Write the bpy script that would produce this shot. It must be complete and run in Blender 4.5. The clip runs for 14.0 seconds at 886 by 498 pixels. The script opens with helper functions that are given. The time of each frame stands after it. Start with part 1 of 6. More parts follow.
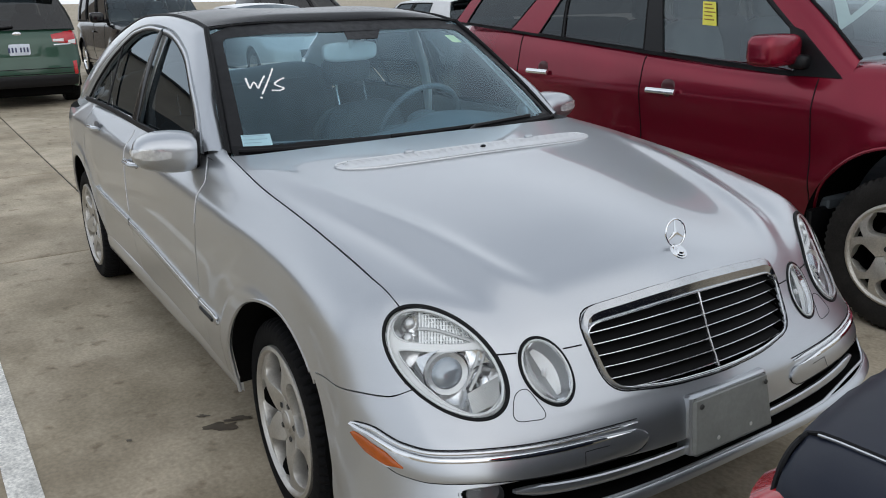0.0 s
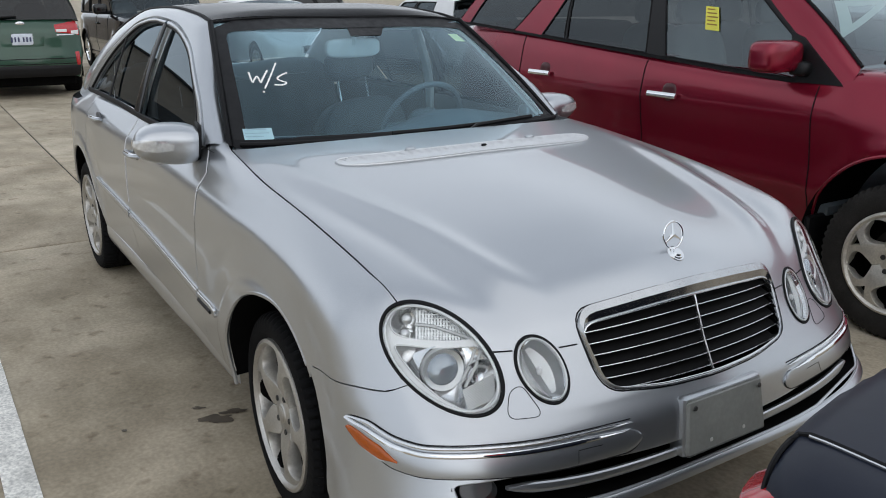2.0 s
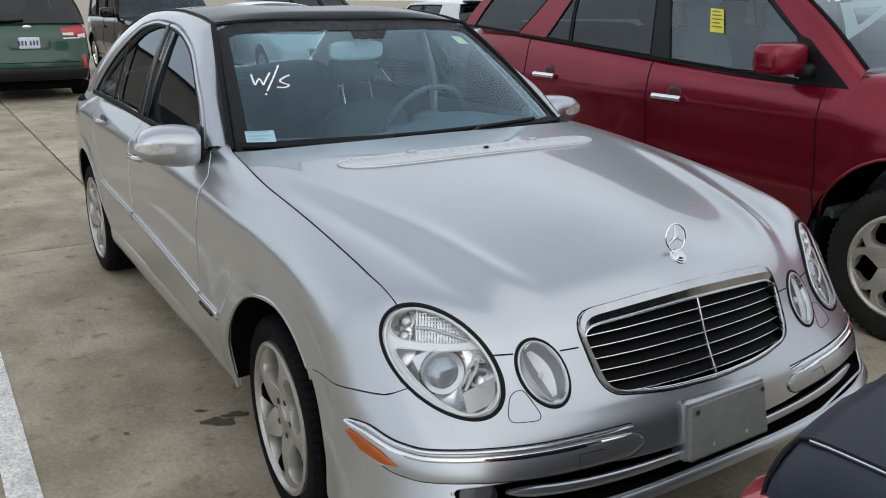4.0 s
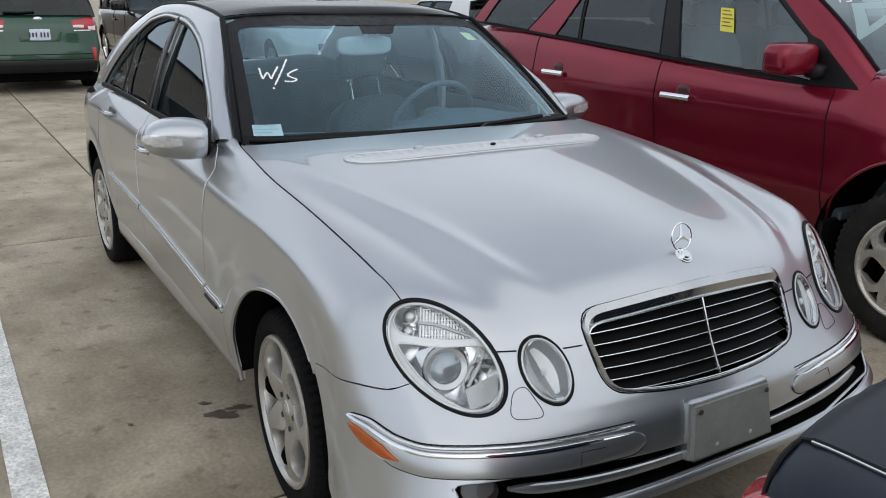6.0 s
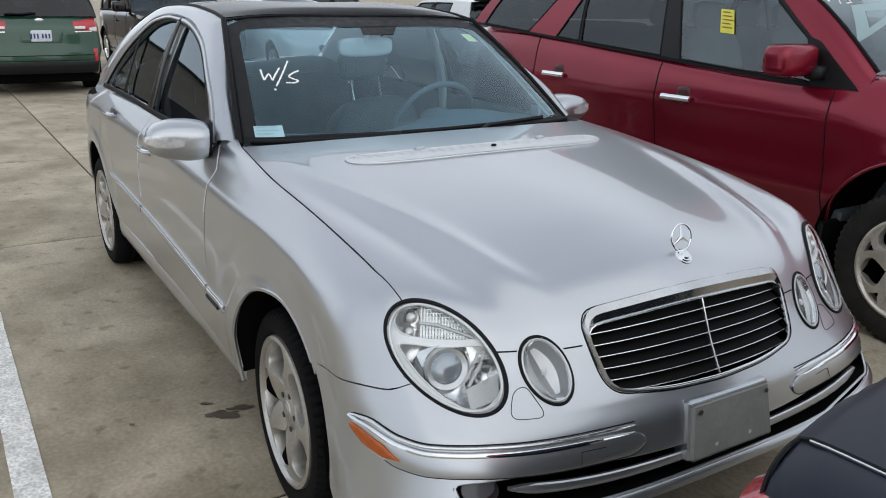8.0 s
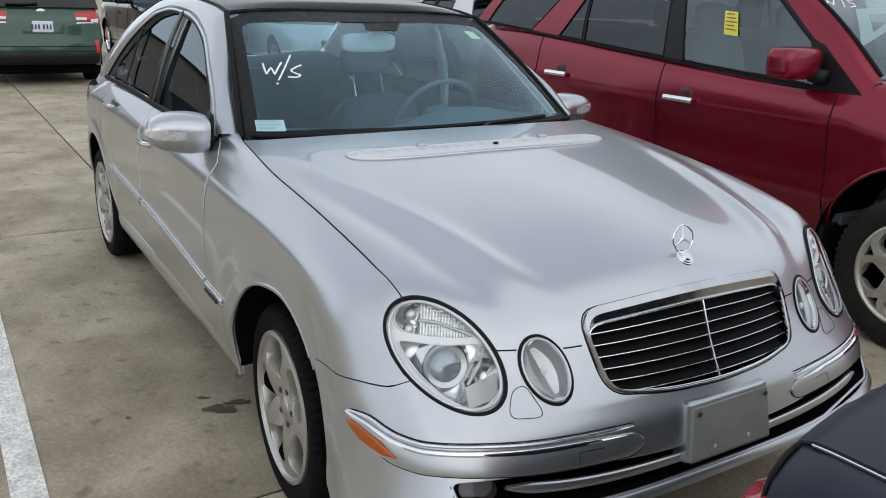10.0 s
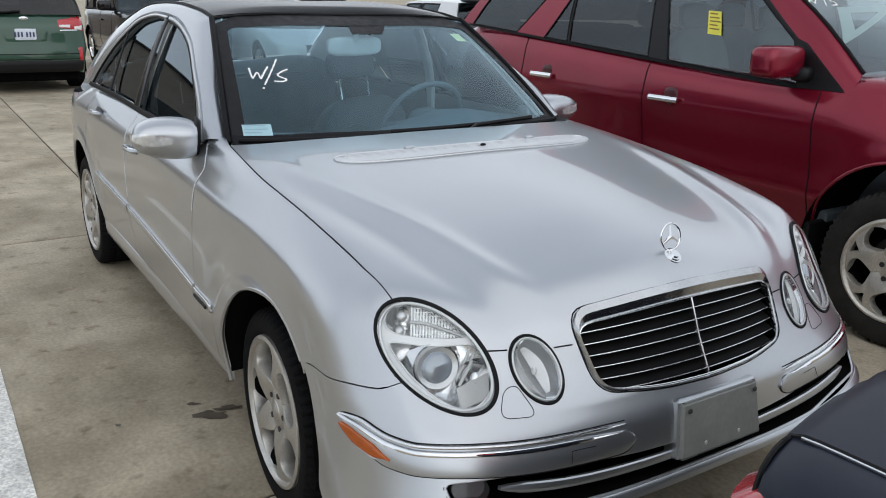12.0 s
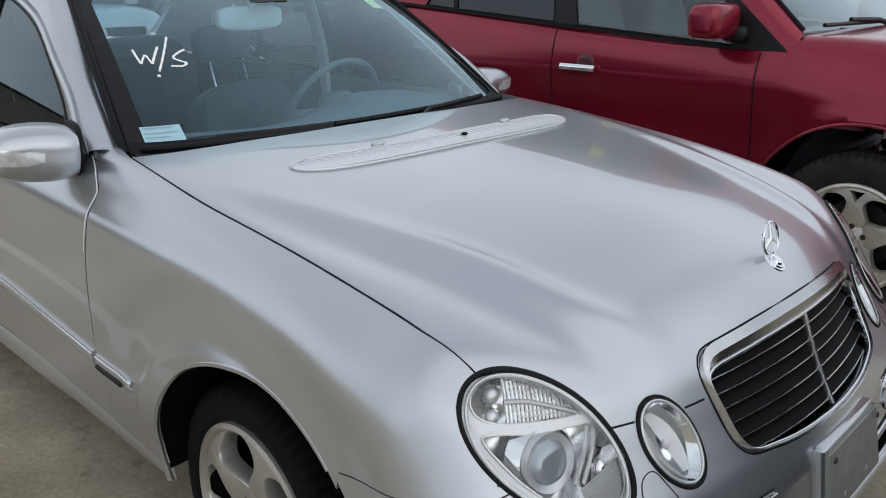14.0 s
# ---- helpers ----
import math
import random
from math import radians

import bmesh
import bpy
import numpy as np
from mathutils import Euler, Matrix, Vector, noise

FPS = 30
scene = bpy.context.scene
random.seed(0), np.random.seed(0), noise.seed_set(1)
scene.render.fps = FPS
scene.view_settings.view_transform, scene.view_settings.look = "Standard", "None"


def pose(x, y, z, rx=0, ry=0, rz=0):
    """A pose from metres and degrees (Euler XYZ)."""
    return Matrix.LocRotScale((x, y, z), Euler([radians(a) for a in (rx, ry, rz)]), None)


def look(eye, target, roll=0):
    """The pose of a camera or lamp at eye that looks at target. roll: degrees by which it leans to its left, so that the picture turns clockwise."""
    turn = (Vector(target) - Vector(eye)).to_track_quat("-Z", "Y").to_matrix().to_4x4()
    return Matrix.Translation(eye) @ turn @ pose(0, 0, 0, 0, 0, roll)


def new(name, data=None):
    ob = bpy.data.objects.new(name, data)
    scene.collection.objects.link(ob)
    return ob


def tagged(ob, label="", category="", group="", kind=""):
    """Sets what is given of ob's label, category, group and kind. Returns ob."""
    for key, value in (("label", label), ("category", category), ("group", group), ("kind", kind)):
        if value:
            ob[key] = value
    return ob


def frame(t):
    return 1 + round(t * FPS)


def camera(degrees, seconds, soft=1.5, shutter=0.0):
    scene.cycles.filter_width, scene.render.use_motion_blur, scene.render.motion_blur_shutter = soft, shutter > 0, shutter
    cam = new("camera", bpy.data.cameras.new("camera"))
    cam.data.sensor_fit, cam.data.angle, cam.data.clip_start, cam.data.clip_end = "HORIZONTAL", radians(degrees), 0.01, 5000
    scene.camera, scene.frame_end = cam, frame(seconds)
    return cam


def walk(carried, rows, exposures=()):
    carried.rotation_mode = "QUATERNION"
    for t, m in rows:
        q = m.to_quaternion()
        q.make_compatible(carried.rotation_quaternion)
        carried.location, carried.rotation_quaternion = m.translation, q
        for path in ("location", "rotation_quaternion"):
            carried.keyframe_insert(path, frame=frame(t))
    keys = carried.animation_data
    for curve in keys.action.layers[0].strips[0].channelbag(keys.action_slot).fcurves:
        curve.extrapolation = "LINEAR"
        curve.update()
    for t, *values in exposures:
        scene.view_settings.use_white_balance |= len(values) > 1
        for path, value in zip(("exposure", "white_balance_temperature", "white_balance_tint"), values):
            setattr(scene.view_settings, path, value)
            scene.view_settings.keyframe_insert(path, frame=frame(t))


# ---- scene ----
cam = camera(56.46, 14.0, soft=1.0)
ROWS = [
    (0.0, 2.0024, -1.6539, 1.5055, 73.031, 0.866, 56.899),
    (0.5, 2.0049, -1.6593, 1.5039, 73.007, 0.368, 56.961),
    (1.0, 2.0077, -1.6602, 1.5035, 73.031, 0.306, 57.020),
    (1.5, 2.0116, -1.6619, 1.5042, 72.986, -0.154, 57.018),
    (2.0, 2.0122, -1.6613, 1.5025, 72.997, -0.389, 57.157),
    (2.5, 2.0117, -1.6587, 1.5007, 73.046, -0.297, 57.268),
    (3.0, 2.0064, -1.6536, 1.4996, 73.141, -0.143, 57.318),
    (5.5, 2.0230, -1.6395, 1.4973, 73.143, -0.755, 58.210),
    (6.0, 2.0144, -1.6403, 1.4957, 72.984, -0.921, 58.261),
    (6.5, 2.0142, -1.6421, 1.4957, 72.955, -0.941, 58.294),
    (7.0, 2.0192, -1.6460, 1.4972, 73.012, -0.814, 58.185),
    (7.5, 2.0214, -1.6462, 1.4967, 73.107, -0.743, 58.214),
    (8.0, 2.0217, -1.6447, 1.4972, 73.061, -0.927, 58.320),
    (10.5, 2.0103, -1.6473, 1.4928, 72.911, -1.920, 58.471),
    (11.0, 2.0131, -1.6508, 1.4934, 73.015, -1.735, 58.413),
    (11.5, 2.0147, -1.6512, 1.4912, 73.133, -1.640, 58.066),
    (12.0, 2.0147, -1.6506, 1.4904, 73.152, -1.268, 57.454),
    (12.5, 2.0114, -1.6467, 1.4894, 73.219, -0.687, 56.711),
    (13.0, 1.9307, -1.6155, 1.4703, 72.831, 0.460, 52.677),
    (13.5, 1.6637, -1.6364, 1.4273, 73.105, -1.244, 47.879),
    (14.0, 1.2153, -1.6673, 1.4200, 71.778, -0.092, 43.679),
]
walk(cam, [(t, pose(*row)) for t, *row in ROWS], exposures=[(0.0, -.06), (3.0, -.06), (7.0, 0.0), (13.3, 0.03), (14.0, -.08)])

# ---- overcast daylight ----
world = bpy.data.worlds.new("sky")
scene.world = world
world.use_nodes = True
wt = world.node_tree
wt.nodes.clear()
w_out, w_bg = wt.nodes.new("ShaderNodeOutputWorld"), wt.nodes.new("ShaderNodeBackground")
w_sky, w_mix, w_ramp = wt.nodes.new("ShaderNodeTexSky"), wt.nodes.new("ShaderNodeMix"), wt.nodes.new("ShaderNodeValToRGB")
w_co, w_noise = wt.nodes.new("ShaderNodeTexCoord"), wt.nodes.new("ShaderNodeTexNoise")
SUN_ELEVATION, SUN_ROTATION = 40.0, 95.0
w_sky.sky_type, w_sky.sun_disc = "NISHITA", False
w_sky.sun_elevation, w_sky.sun_rotation = radians(SUN_ELEVATION), radians(SUN_ROTATION)
w_mix.data_type = "RGBA"
w_noise.inputs["Scale"].default_value, w_noise.inputs["Detail"].default_value = 2.0, 5.0
w_noise.inputs["Roughness"].default_value, w_noise.inputs["Distortion"].default_value = 0.55, 0.4
w_ramp.color_ramp.elements[0].position, w_ramp.color_ramp.elements[0].color = 0.30, (6.3, 6.9, 7.8, 1)
w_ramp.color_ramp.elements[1].position, w_ramp.color_ramp.elements[1].color = 0.62, (10.3, 10.9, 11.7, 1)
wt.links.new(w_co.outputs["Generated"], w_noise.inputs["Vector"])
w_split, w_lift, w_add = wt.nodes.new("ShaderNodeSeparateXYZ"), wt.nodes.new("ShaderNodeMapRange"), wt.nodes.new("ShaderNodeMath")
w_lift.inputs["From Min"].default_value, w_lift.inputs["From Max"].default_value = 0.45, 1.0
w_lift.inputs["To Min"].default_value, w_lift.inputs["To Max"].default_value = 0.02, -0.20
wt.links.new(w_co.outputs["Generated"], w_split.inputs["Vector"])
wt.links.new(w_split.outputs["Z"], w_lift.inputs["Value"])
wt.links.new(w_noise.outputs["Fac"], w_add.inputs[0])
wt.links.new(w_lift.outputs["Result"], w_add.inputs[1])
wt.links.new(w_add.outputs[0], w_ramp.inputs["Fac"])
w_mix.inputs["Factor"].default_value = 0.88
wt.links.new(w_sky.outputs["Color"], w_mix.inputs["A"])
wt.links.new(w_ramp.outputs["Color"], w_mix.inputs["B"])
wt.links.new(w_mix.outputs["Result"], w_bg.inputs["Color"])
w_bg.inputs["Strength"].default_value = 0.104
wt.links.new(w_bg.outputs["Background"], w_out.inputs["Surface"])
sun_data = bpy.data.lights.new("sun", "SUN")
sun_data.energy, sun_data.angle, sun_data.color = 0.55, radians(80), (1.0, 0.96, 0.9)
sun = new("sun", sun_data)
sun.matrix_world = look((0, 0, 0), (-math.sin(radians(SUN_ROTATION)) * math.cos(radians(SUN_ELEVATION)), -math.cos(radians(SUN_ROTATION)) * math.cos(radians(SUN_ELEVATION)), -math.sin(radians(SUN_ELEVATION))))
scene.view_settings.exposure = 0.0

# ---- materials ----
def material(name, base, rough=0.5, metal=0.0, vary=0.0, scale=6.0, fine=0.0, fine_scale=120.0, bump=0.0, bump_scale=80.0,
             coat=0.0, spec=0.5, rough_vary=0.0, glow=None, per_object=0.0):
    """A node material: base colour varied at two scales, roughness varied, fine relief."""
    m = bpy.data.materials.new(name)
    m.use_nodes = True
    t = m.node_tree
    b = t.nodes["Principled BSDF"]
    b.inputs["Base Color"].default_value = (*base, 1)
    b.inputs["Roughness"].default_value, b.inputs["Metallic"].default_value = rough, metal
    b.inputs["Specular IOR Level"].default_value = spec
    if coat:
        b.inputs["Coat Weight"].default_value, b.inputs["Coat Roughness"].default_value = coat, 0.03
    co = t.nodes.new("ShaderNodeTexCoord")

    def grain(s, detail=5.0):
        n = t.nodes.new("ShaderNodeTexNoise")
        n.inputs["Scale"].default_value, n.inputs["Detail"].default_value = s, detail
        t.links.new(co.outputs["Object"], n.inputs["Vector"])
        return n.outputs["Fac"]

    def scaled(value, low, high):
        r = t.nodes.new("ShaderNodeMapRange")
        r.inputs["From Min"].default_value, r.inputs["From Max"].default_value = 0.3, 0.7
        r.inputs["To Min"].default_value, r.inputs["To Max"].default_value = low, high
        t.links.new(value, r.inputs["Value"])
        return r.outputs["Result"]
    if vary or fine or per_object:
        factor = None
        for amount, s in ((vary, scale), (fine, fine_scale)):
            if amount:
                v = scaled(grain(s), 1 - amount, 1 + amount)
                if factor is None:
                    factor = v
                else:
                    k = t.nodes.new("ShaderNodeMath")
                    k.operation = "MULTIPLY"
                    t.links.new(factor, k.inputs[0]), t.links.new(v, k.inputs[1])
                    factor = k.outputs[0]
        if per_object:
            info = t.nodes.new("ShaderNodeObjectInfo")
            v = t.nodes.new("ShaderNodeMapRange")
            v.inputs["To Min"].default_value, v.inputs["To Max"].default_value = 1 - per_object, 1 + per_object
            t.links.new(info.outputs["Random"], v.inputs["Value"])
            if factor is None:
                factor = v.outputs["Result"]
            else:
                k = t.nodes.new("ShaderNodeMath")
                k.operation = "MULTIPLY"
                t.links.new(factor, k.inputs[0]), t.links.new(v.outputs["Result"], k.inputs[1])
                factor = k.outputs[0]
        mix = t.nodes.new("ShaderNodeVectorMath")
        mix.operation = "SCALE"
        mix.inputs[0].default_value = base
        t.links.new(factor, mix.inputs["Scale"])
        t.links.new(mix.outputs["Vector"], b.inputs["Base Color"])
    if rough_vary:
        t.links.new(scaled(grain(scale * 2.3), max(rough - rough_vary, 0.02), rough + rough_vary), b.inputs["Roughness"])
    if bump:
        n = t.nodes.new("ShaderNodeBump")
        n.inputs["Strength"].default_value, n.inputs["Distance"].default_value = bump, 0.002
        t.links.new(grain(bump_scale), n.inputs["Height"])
        t.links.new(n.outputs["Normal"], b.inputs["Normal"])
    if glow:
        b.inputs["Emission Color"].default_value, b.inputs["Emission Strength"].default_value = (*glow[:3], 1), glow[3]
    return m


def glass(name, tint=(1, 1, 1), face_on=.05, rough=0.0, shade=(1, 1, 1), steep=4.5):
    """Thin glass: clear or tinted, with a reflection that grows at grazing angles."""
    m = bpy.data.materials.new(name)
    m.use_nodes = True
    t = m.node_tree
    t.nodes.clear()
    out, mix = t.nodes.new("ShaderNodeOutputMaterial"), t.nodes.new("ShaderNodeMixShader")
    clear, shine, lw = t.nodes.new("ShaderNodeBsdfTransparent"), t.nodes.new("ShaderNodeBsdfGlossy"), t.nodes.new("ShaderNodeLayerWeight")
    power, scale = t.nodes.new("ShaderNodeMath"), t.nodes.new("ShaderNodeMath")
    power.operation, scale.operation = "POWER", "MULTIPLY_ADD"
    clear.inputs["Color"].default_value = (*tint, 1)
    shine.inputs["Roughness"].default_value, shine.inputs["Color"].default_value = rough, (*shade, 1)
    lw.inputs["Blend"].default_value = .5
    power.inputs[1].default_value = steep
    scale.inputs[1].default_value, scale.inputs[2].default_value = .95 - face_on, face_on
    t.links.new(lw.outputs["Facing"], power.inputs[0]), t.links.new(power.outputs[0], scale.inputs[0])
    t.links.new(scale.outputs[0], mix.inputs["Fac"])
    t.links.new(clear.outputs["BSDF"], mix.inputs[1]), t.links.new(shine.outputs["BSDF"], mix.inputs[2])
    t.links.new(mix.outputs["Shader"], out.inputs["Surface"])
    return m


SILVER = material("silver_paint", (.495, .515, .54), .31, .90, fine=.10, fine_scale=700, coat=.8, vary=.02, scale=3)
CHROME = material("chrome", (.82, .83, .84), .07, 1.0, rough_vary=.03, scale=20)
BRIGHT = material("brushed_trim", (.70, .71, .72), .22, 1.0, rough_vary=.05, scale=30)
LOUVRE = material("louvre_plastic", (.70, .71, .72), .40, .5, vary=.03, scale=9)
ALLOY = material("alloy", (.50, .485, .455), .36, .8, vary=.10, scale=14, fine=.08, fine_scale=160, rough_vary=.08)
WORN_ALLOY = material("worn_alloy", (.60, .57, .51), .42, .7, vary=.16, scale=10, fine=.12, fine_scale=120, rough_vary=.1)
RUBBER = material("tyre_rubber", (.006, .006, .0065), .8, spec=.10, vary=.25, scale=9, fine=.2, fine_scale=160, bump=.3, bump_scale=200)
BLACK = material("black_plastic", (.008, .008, .009), .45, spec=.25, vary=.15, scale=15, rough_vary=.1)
GLOSS_BLACK = material("gloss_black", (.006, .006, .007), .18, spec=.25, vary=.1, scale=12)
SEAL = material("rubber_seal", (.006, .006, .007), .55, spec=.18, vary=.2, scale=30)
# near black: shade in wells, behind openings and under cars is in this colour
SHADE_BLACK = material("shade_black", (.004, .004, .004), .9, spec=.05, vary=.2, scale=8)
GREY_PLATE = material("grey_plastic_plate", (.24, .245, .23), .42, vary=.10, scale=14, fine=.06, fine_scale=90, rough_vary=.1, bump=.05)
AMBER = material("amber_lens", (.40, .078, .002), .22, vary=.12, scale=60, coat=.4, bump=.3, bump_scale=160)
RED_LENS = material("red_lens", (.45, .012, .018), .16, vary=.12, scale=40, coat=.8)
WHITE_LENS = material("white_lens", (.75, .75, .76), .2, vary=.08, scale=60, coat=.8)
REFLECTOR = material("lamp_reflector", (.92, .92, .92), .22, 1.0, vary=.06, scale=40, rough_vary=.06)
SATIN = material("lamp_satin", (.66, .67, .67), .3, .7, vary=.05, scale=40)
LAMP_GLASS = glass("lamp_glass", (.97, .98, .98), .03)
SCREEN_GLASS = glass("screen_glass", (.68, .88, .96), .05, shade=(.70, .91, 1.0), steep=2.9)
FAR_SCREEN = glass("far_screen_glass", (.32, .39, .41), .06, shade=(.85, .95, 1.0), steep=3.0)
DARK_GLASS = glass("privacy_glass", (.05, .055, .06), .05)
REAR_GLASS = glass("rear_glass", (.42, .52, .55), .06)
SUV_GLASS = glass("grey_glass", (.10, .11, .125), .06, shade=(.85, .95, 1.0))
SUV_SCREEN = glass("green_screen_glass", (.50, .58, .58), .07, shade=(.85, .95, 1.0), steep=3.0)
SUV_FRONT_GLASS = glass("pale_grey_glass", (.42, .50, .51), .10, shade=(.85, .95, 1.0))
TINT_GLASS = glass("tinted_glass", (.12, .135, .15), .06, shade=(.82, .93, 1.0))
CABIN = material("grey_trim", (.115, .125, .13), .7, vary=.12, scale=10, fine=.08, fine_scale=140, bump=.2, bump_scale=160)
DASH = material("dash_plastic", (.15, .175, .19), .65, vary=.12, scale=10, fine=.08, fine_scale=200, bump=.2, bump_scale=220)
LEATHER = material("grey_leather", (.155, .18, .195), .55, vary=.12, scale=9, fine=.06, fine_scale=120, bump=.25, bump_scale=110)
PALE = material("pale_trim", (.68, .71, .70), .6, vary=.06, scale=12)
INK = material("white_marker", (.88, .88, .86), .6, vary=.05, scale=50)
YELLOW = material("yellow_paper", (.80, .74, .10), .65, vary=.05, scale=30)
# the veil of the glass over the tag is put into this paler yellow
PALE_YELLOW = material("pale_yellow_paper", (.76, .77, .36), .65, vary=.05, scale=30)
YELLOW_INK = material("brown_ink", (.30, .16, .03), .7, vary=.1, scale=60)
PALE_PAPER = material("pale_blue_paper", (.38, .58, .64), .6, vary=.05, scale=40)
PALE_SHEET = material("pale_sheet", (.66, .76, .74), .6, vary=.05, scale=20)
PAPER_INK = material("blue_ink", (.30, .44, .50), .7, vary=.1, scale=60)
MAROON = material("maroon_paint", (.235, .007, .026), .22, .5, vary=.08, scale=2.5, fine=.06, fine_scale=700, coat=.4)
# body maroon darkened: the shade inside the handle cups is in the colour
MAROON_SHADE = material("shaded_cup", (.06, .003, .007), .5, .0, vary=.1, scale=20, coat=.3)
GREEN = material("green_paint", (.017, .060, .036), .32, .35, vary=.08, scale=4, fine=.06, fine_scale=700, coat=.9)
BLACK_PAINT = material("black_paint", (.007, .007, .008), .12, .0, spec=.4, vary=.1, scale=4, coat=.3)
DARK_LENS = material("dark_lens", (.08, .08, .085), .1, .3, vary=.3, scale=30, coat=.6)
NAVY = material("navy_paint", (.010, .013, .024), .45, .0, spec=.22, vary=.12, scale=5, fine=.08, fine_scale=600, coat=.05)
WHITE_PAINT = material("white_car_paint", (.72, .73, .74), .3, vary=.04, scale=4, coat=.8)
GREY_PAINT = material("grey_car_paint", (.25, .27, .29), .3, .5, vary=.06, scale=4, coat=.8)
DIRTY_BLACK = material("dusty_black_plastic", (.035, .034, .032), .75, vary=.3, scale=9, fine=.2, fine_scale=90)
LINE_WHITE = material("road_paint", (.74, .72, .67), .7, vary=.20, scale=11, fine=.30, fine_scale=90, bump=.3)
WALL = material("building_wall", (.20, .17, .14), .8, vary=.12, scale=1.5, fine=.08, fine_scale=30, bump=.3, bump_scale=30)

ROOF_GLASS = material("roof_glass", (.012, .012, .013), .22, spec=.14, vary=.15, scale=6)
MIRROR_LENS = material("signal_lens", (.72, .73, .74), .10, .5, vary=.25, scale=60, coat=1.0)
# dark grey for the shade in the door-handle cups; also on the fog lamps
SATIN_SHADE = material("shade_grey", (.10, .10, .105), .4, .6, vary=.05, scale=20)
DUSTY_RUBBER = material("dusty_tyre", (.026, .024, .022), .85, spec=.15, vary=.3, scale=9, fine=.2, fine_scale=160, bump=.3, bump_scale=200)
DISC = material("brake_disc", (.05, .046, .042), .5, .8, vary=.15, scale=30)
DARK_METAL = material("dark_bolt", (.035, .035, .035), .5, .3, vary=.1, scale=60)

PLATE = material("plate_white", (.62, .66, .74), .4, vary=.08, scale=20)
PLATE_INK = material("plate_ink", (.04, .05, .12), .5, vary=.1, scale=40)


def concrete_material():
    m = material("concrete", (.46, .40, .312), .82, vary=.12, scale=2.6, fine=.15, fine_scale=60, bump=.35, bump_scale=70, per_object=.04)
    t = m.node_tree
    b = t.nodes["Principled BSDF"]
    link = b.inputs["Base Color"].links[0].from_socket
    co = t.nodes.new("ShaderNodeTexCoord")
    blotch = t.nodes.new("ShaderNodeTexNoise")
    blotch.inputs["Scale"].default_value, blotch.inputs["Detail"].default_value, blotch.inputs["Distortion"].default_value = .55, 6, 1.2
    t.links.new(co.outputs["Object"], blotch.inputs["Vector"])
    ramp = t.nodes.new("ShaderNodeValToRGB")
    ramp.color_ramp.elements[0].position, ramp.color_ramp.elements[0].color = .35, (.70, .67, .62, 1)
    ramp.color_ramp.elements[1].position, ramp.color_ramp.elements[1].color = .62, (1.10, 1.10, 1.09, 1)
    t.links.new(blotch.outputs["Fac"], ramp.inputs["Fac"])
    patch = t.nodes.new("ShaderNodeTexNoise")
    patch.inputs["Scale"].default_value, patch.inputs["Detail"].default_value, patch.inputs["Roughness"].default_value = 1.7, 12, .72
    t.links.new(co.outputs["Object"], patch.inputs["Vector"])
    r3 = t.nodes.new("ShaderNodeValToRGB")
    r3.color_ramp.elements[0].position, r3.color_ramp.elements[0].color = .36, (.70, .69, .64, 1)
    r3.color_ramp.elements[1].position, r3.color_ramp.elements[1].color = .60, (1.10, 1.09, 1.07, 1)
    t.links.new(patch.outputs["Fac"], r3.inputs["Fac"])
    speck = t.nodes.new("ShaderNodeTexNoise")
    speck.inputs["Scale"].default_value, speck.inputs["Detail"].default_value = 9.0, 8
    t.links.new(co.outputs["Object"], speck.inputs["Vector"])
    r2 = t.nodes.new("ShaderNodeValToRGB")
    r2.color_ramp.elements[0].position, r2.color_ramp.elements[0].color = .27, (.55, .52, .48, 1)
    r2.color_ramp.elements[1].position, r2.color_ramp.elements[1].color = .40, (1, 1, 1, 1)
    t.links.new(speck.outputs["Fac"], r2.inputs["Fac"])
    for ramp_out in (ramp.outputs["Color"], r2.outputs["Color"], r3.outputs["Color"]):
        k = t.nodes.new("ShaderNodeVectorMath")
        k.operation = "MULTIPLY"
        t.links.new(link, k.inputs[0]), t.links.new(ramp_out, k.inputs[1])
        link = k.outputs["Vector"]
    t.links.new(link, b.inputs["Base Color"])
    return m


CONCRETE = concrete_material()
OIL = material("oil_stain", (.10, .080, .058), .55, vary=.2, scale=20)
JOINT = material("joint_filler", (.022, .020, .018), .85, vary=.2, scale=12)

# ---- the silver sedan's outer surface: front axle at x = 0, nose towards +x, y = 0 its middle ----
def spline(xs, ys):
    """A smooth monotone-ish interpolant through (xs, ys)."""
    xs, ys = np.array(xs, float), np.array(ys, float)
    d = np.diff(ys) / np.diff(xs)
    m = np.concatenate([[d[0]], np.where(d[1:] * d[:-1] > 0, 2 * d[1:] * d[:-1] / (d[1:] + d[:-1] + 1e-12), 0), [d[-1]]])

    def at(x):
        x = np.clip(np.asarray(x, float), xs[0], xs[-1])
        i = np.clip(np.searchsorted(xs, x) - 1, 0, len(xs) - 2)
        h = xs[i + 1] - xs[i]
        t = (x - xs[i]) / h
        return ((2 * t ** 3 - 3 * t ** 2 + 1) * ys[i] + (t ** 3 - 2 * t ** 2 + t) * h * m[i]
                + (-2 * t ** 3 + 3 * t ** 2) * ys[i + 1] + (t ** 3 - t ** 2) * h * m[i + 1])
    return at


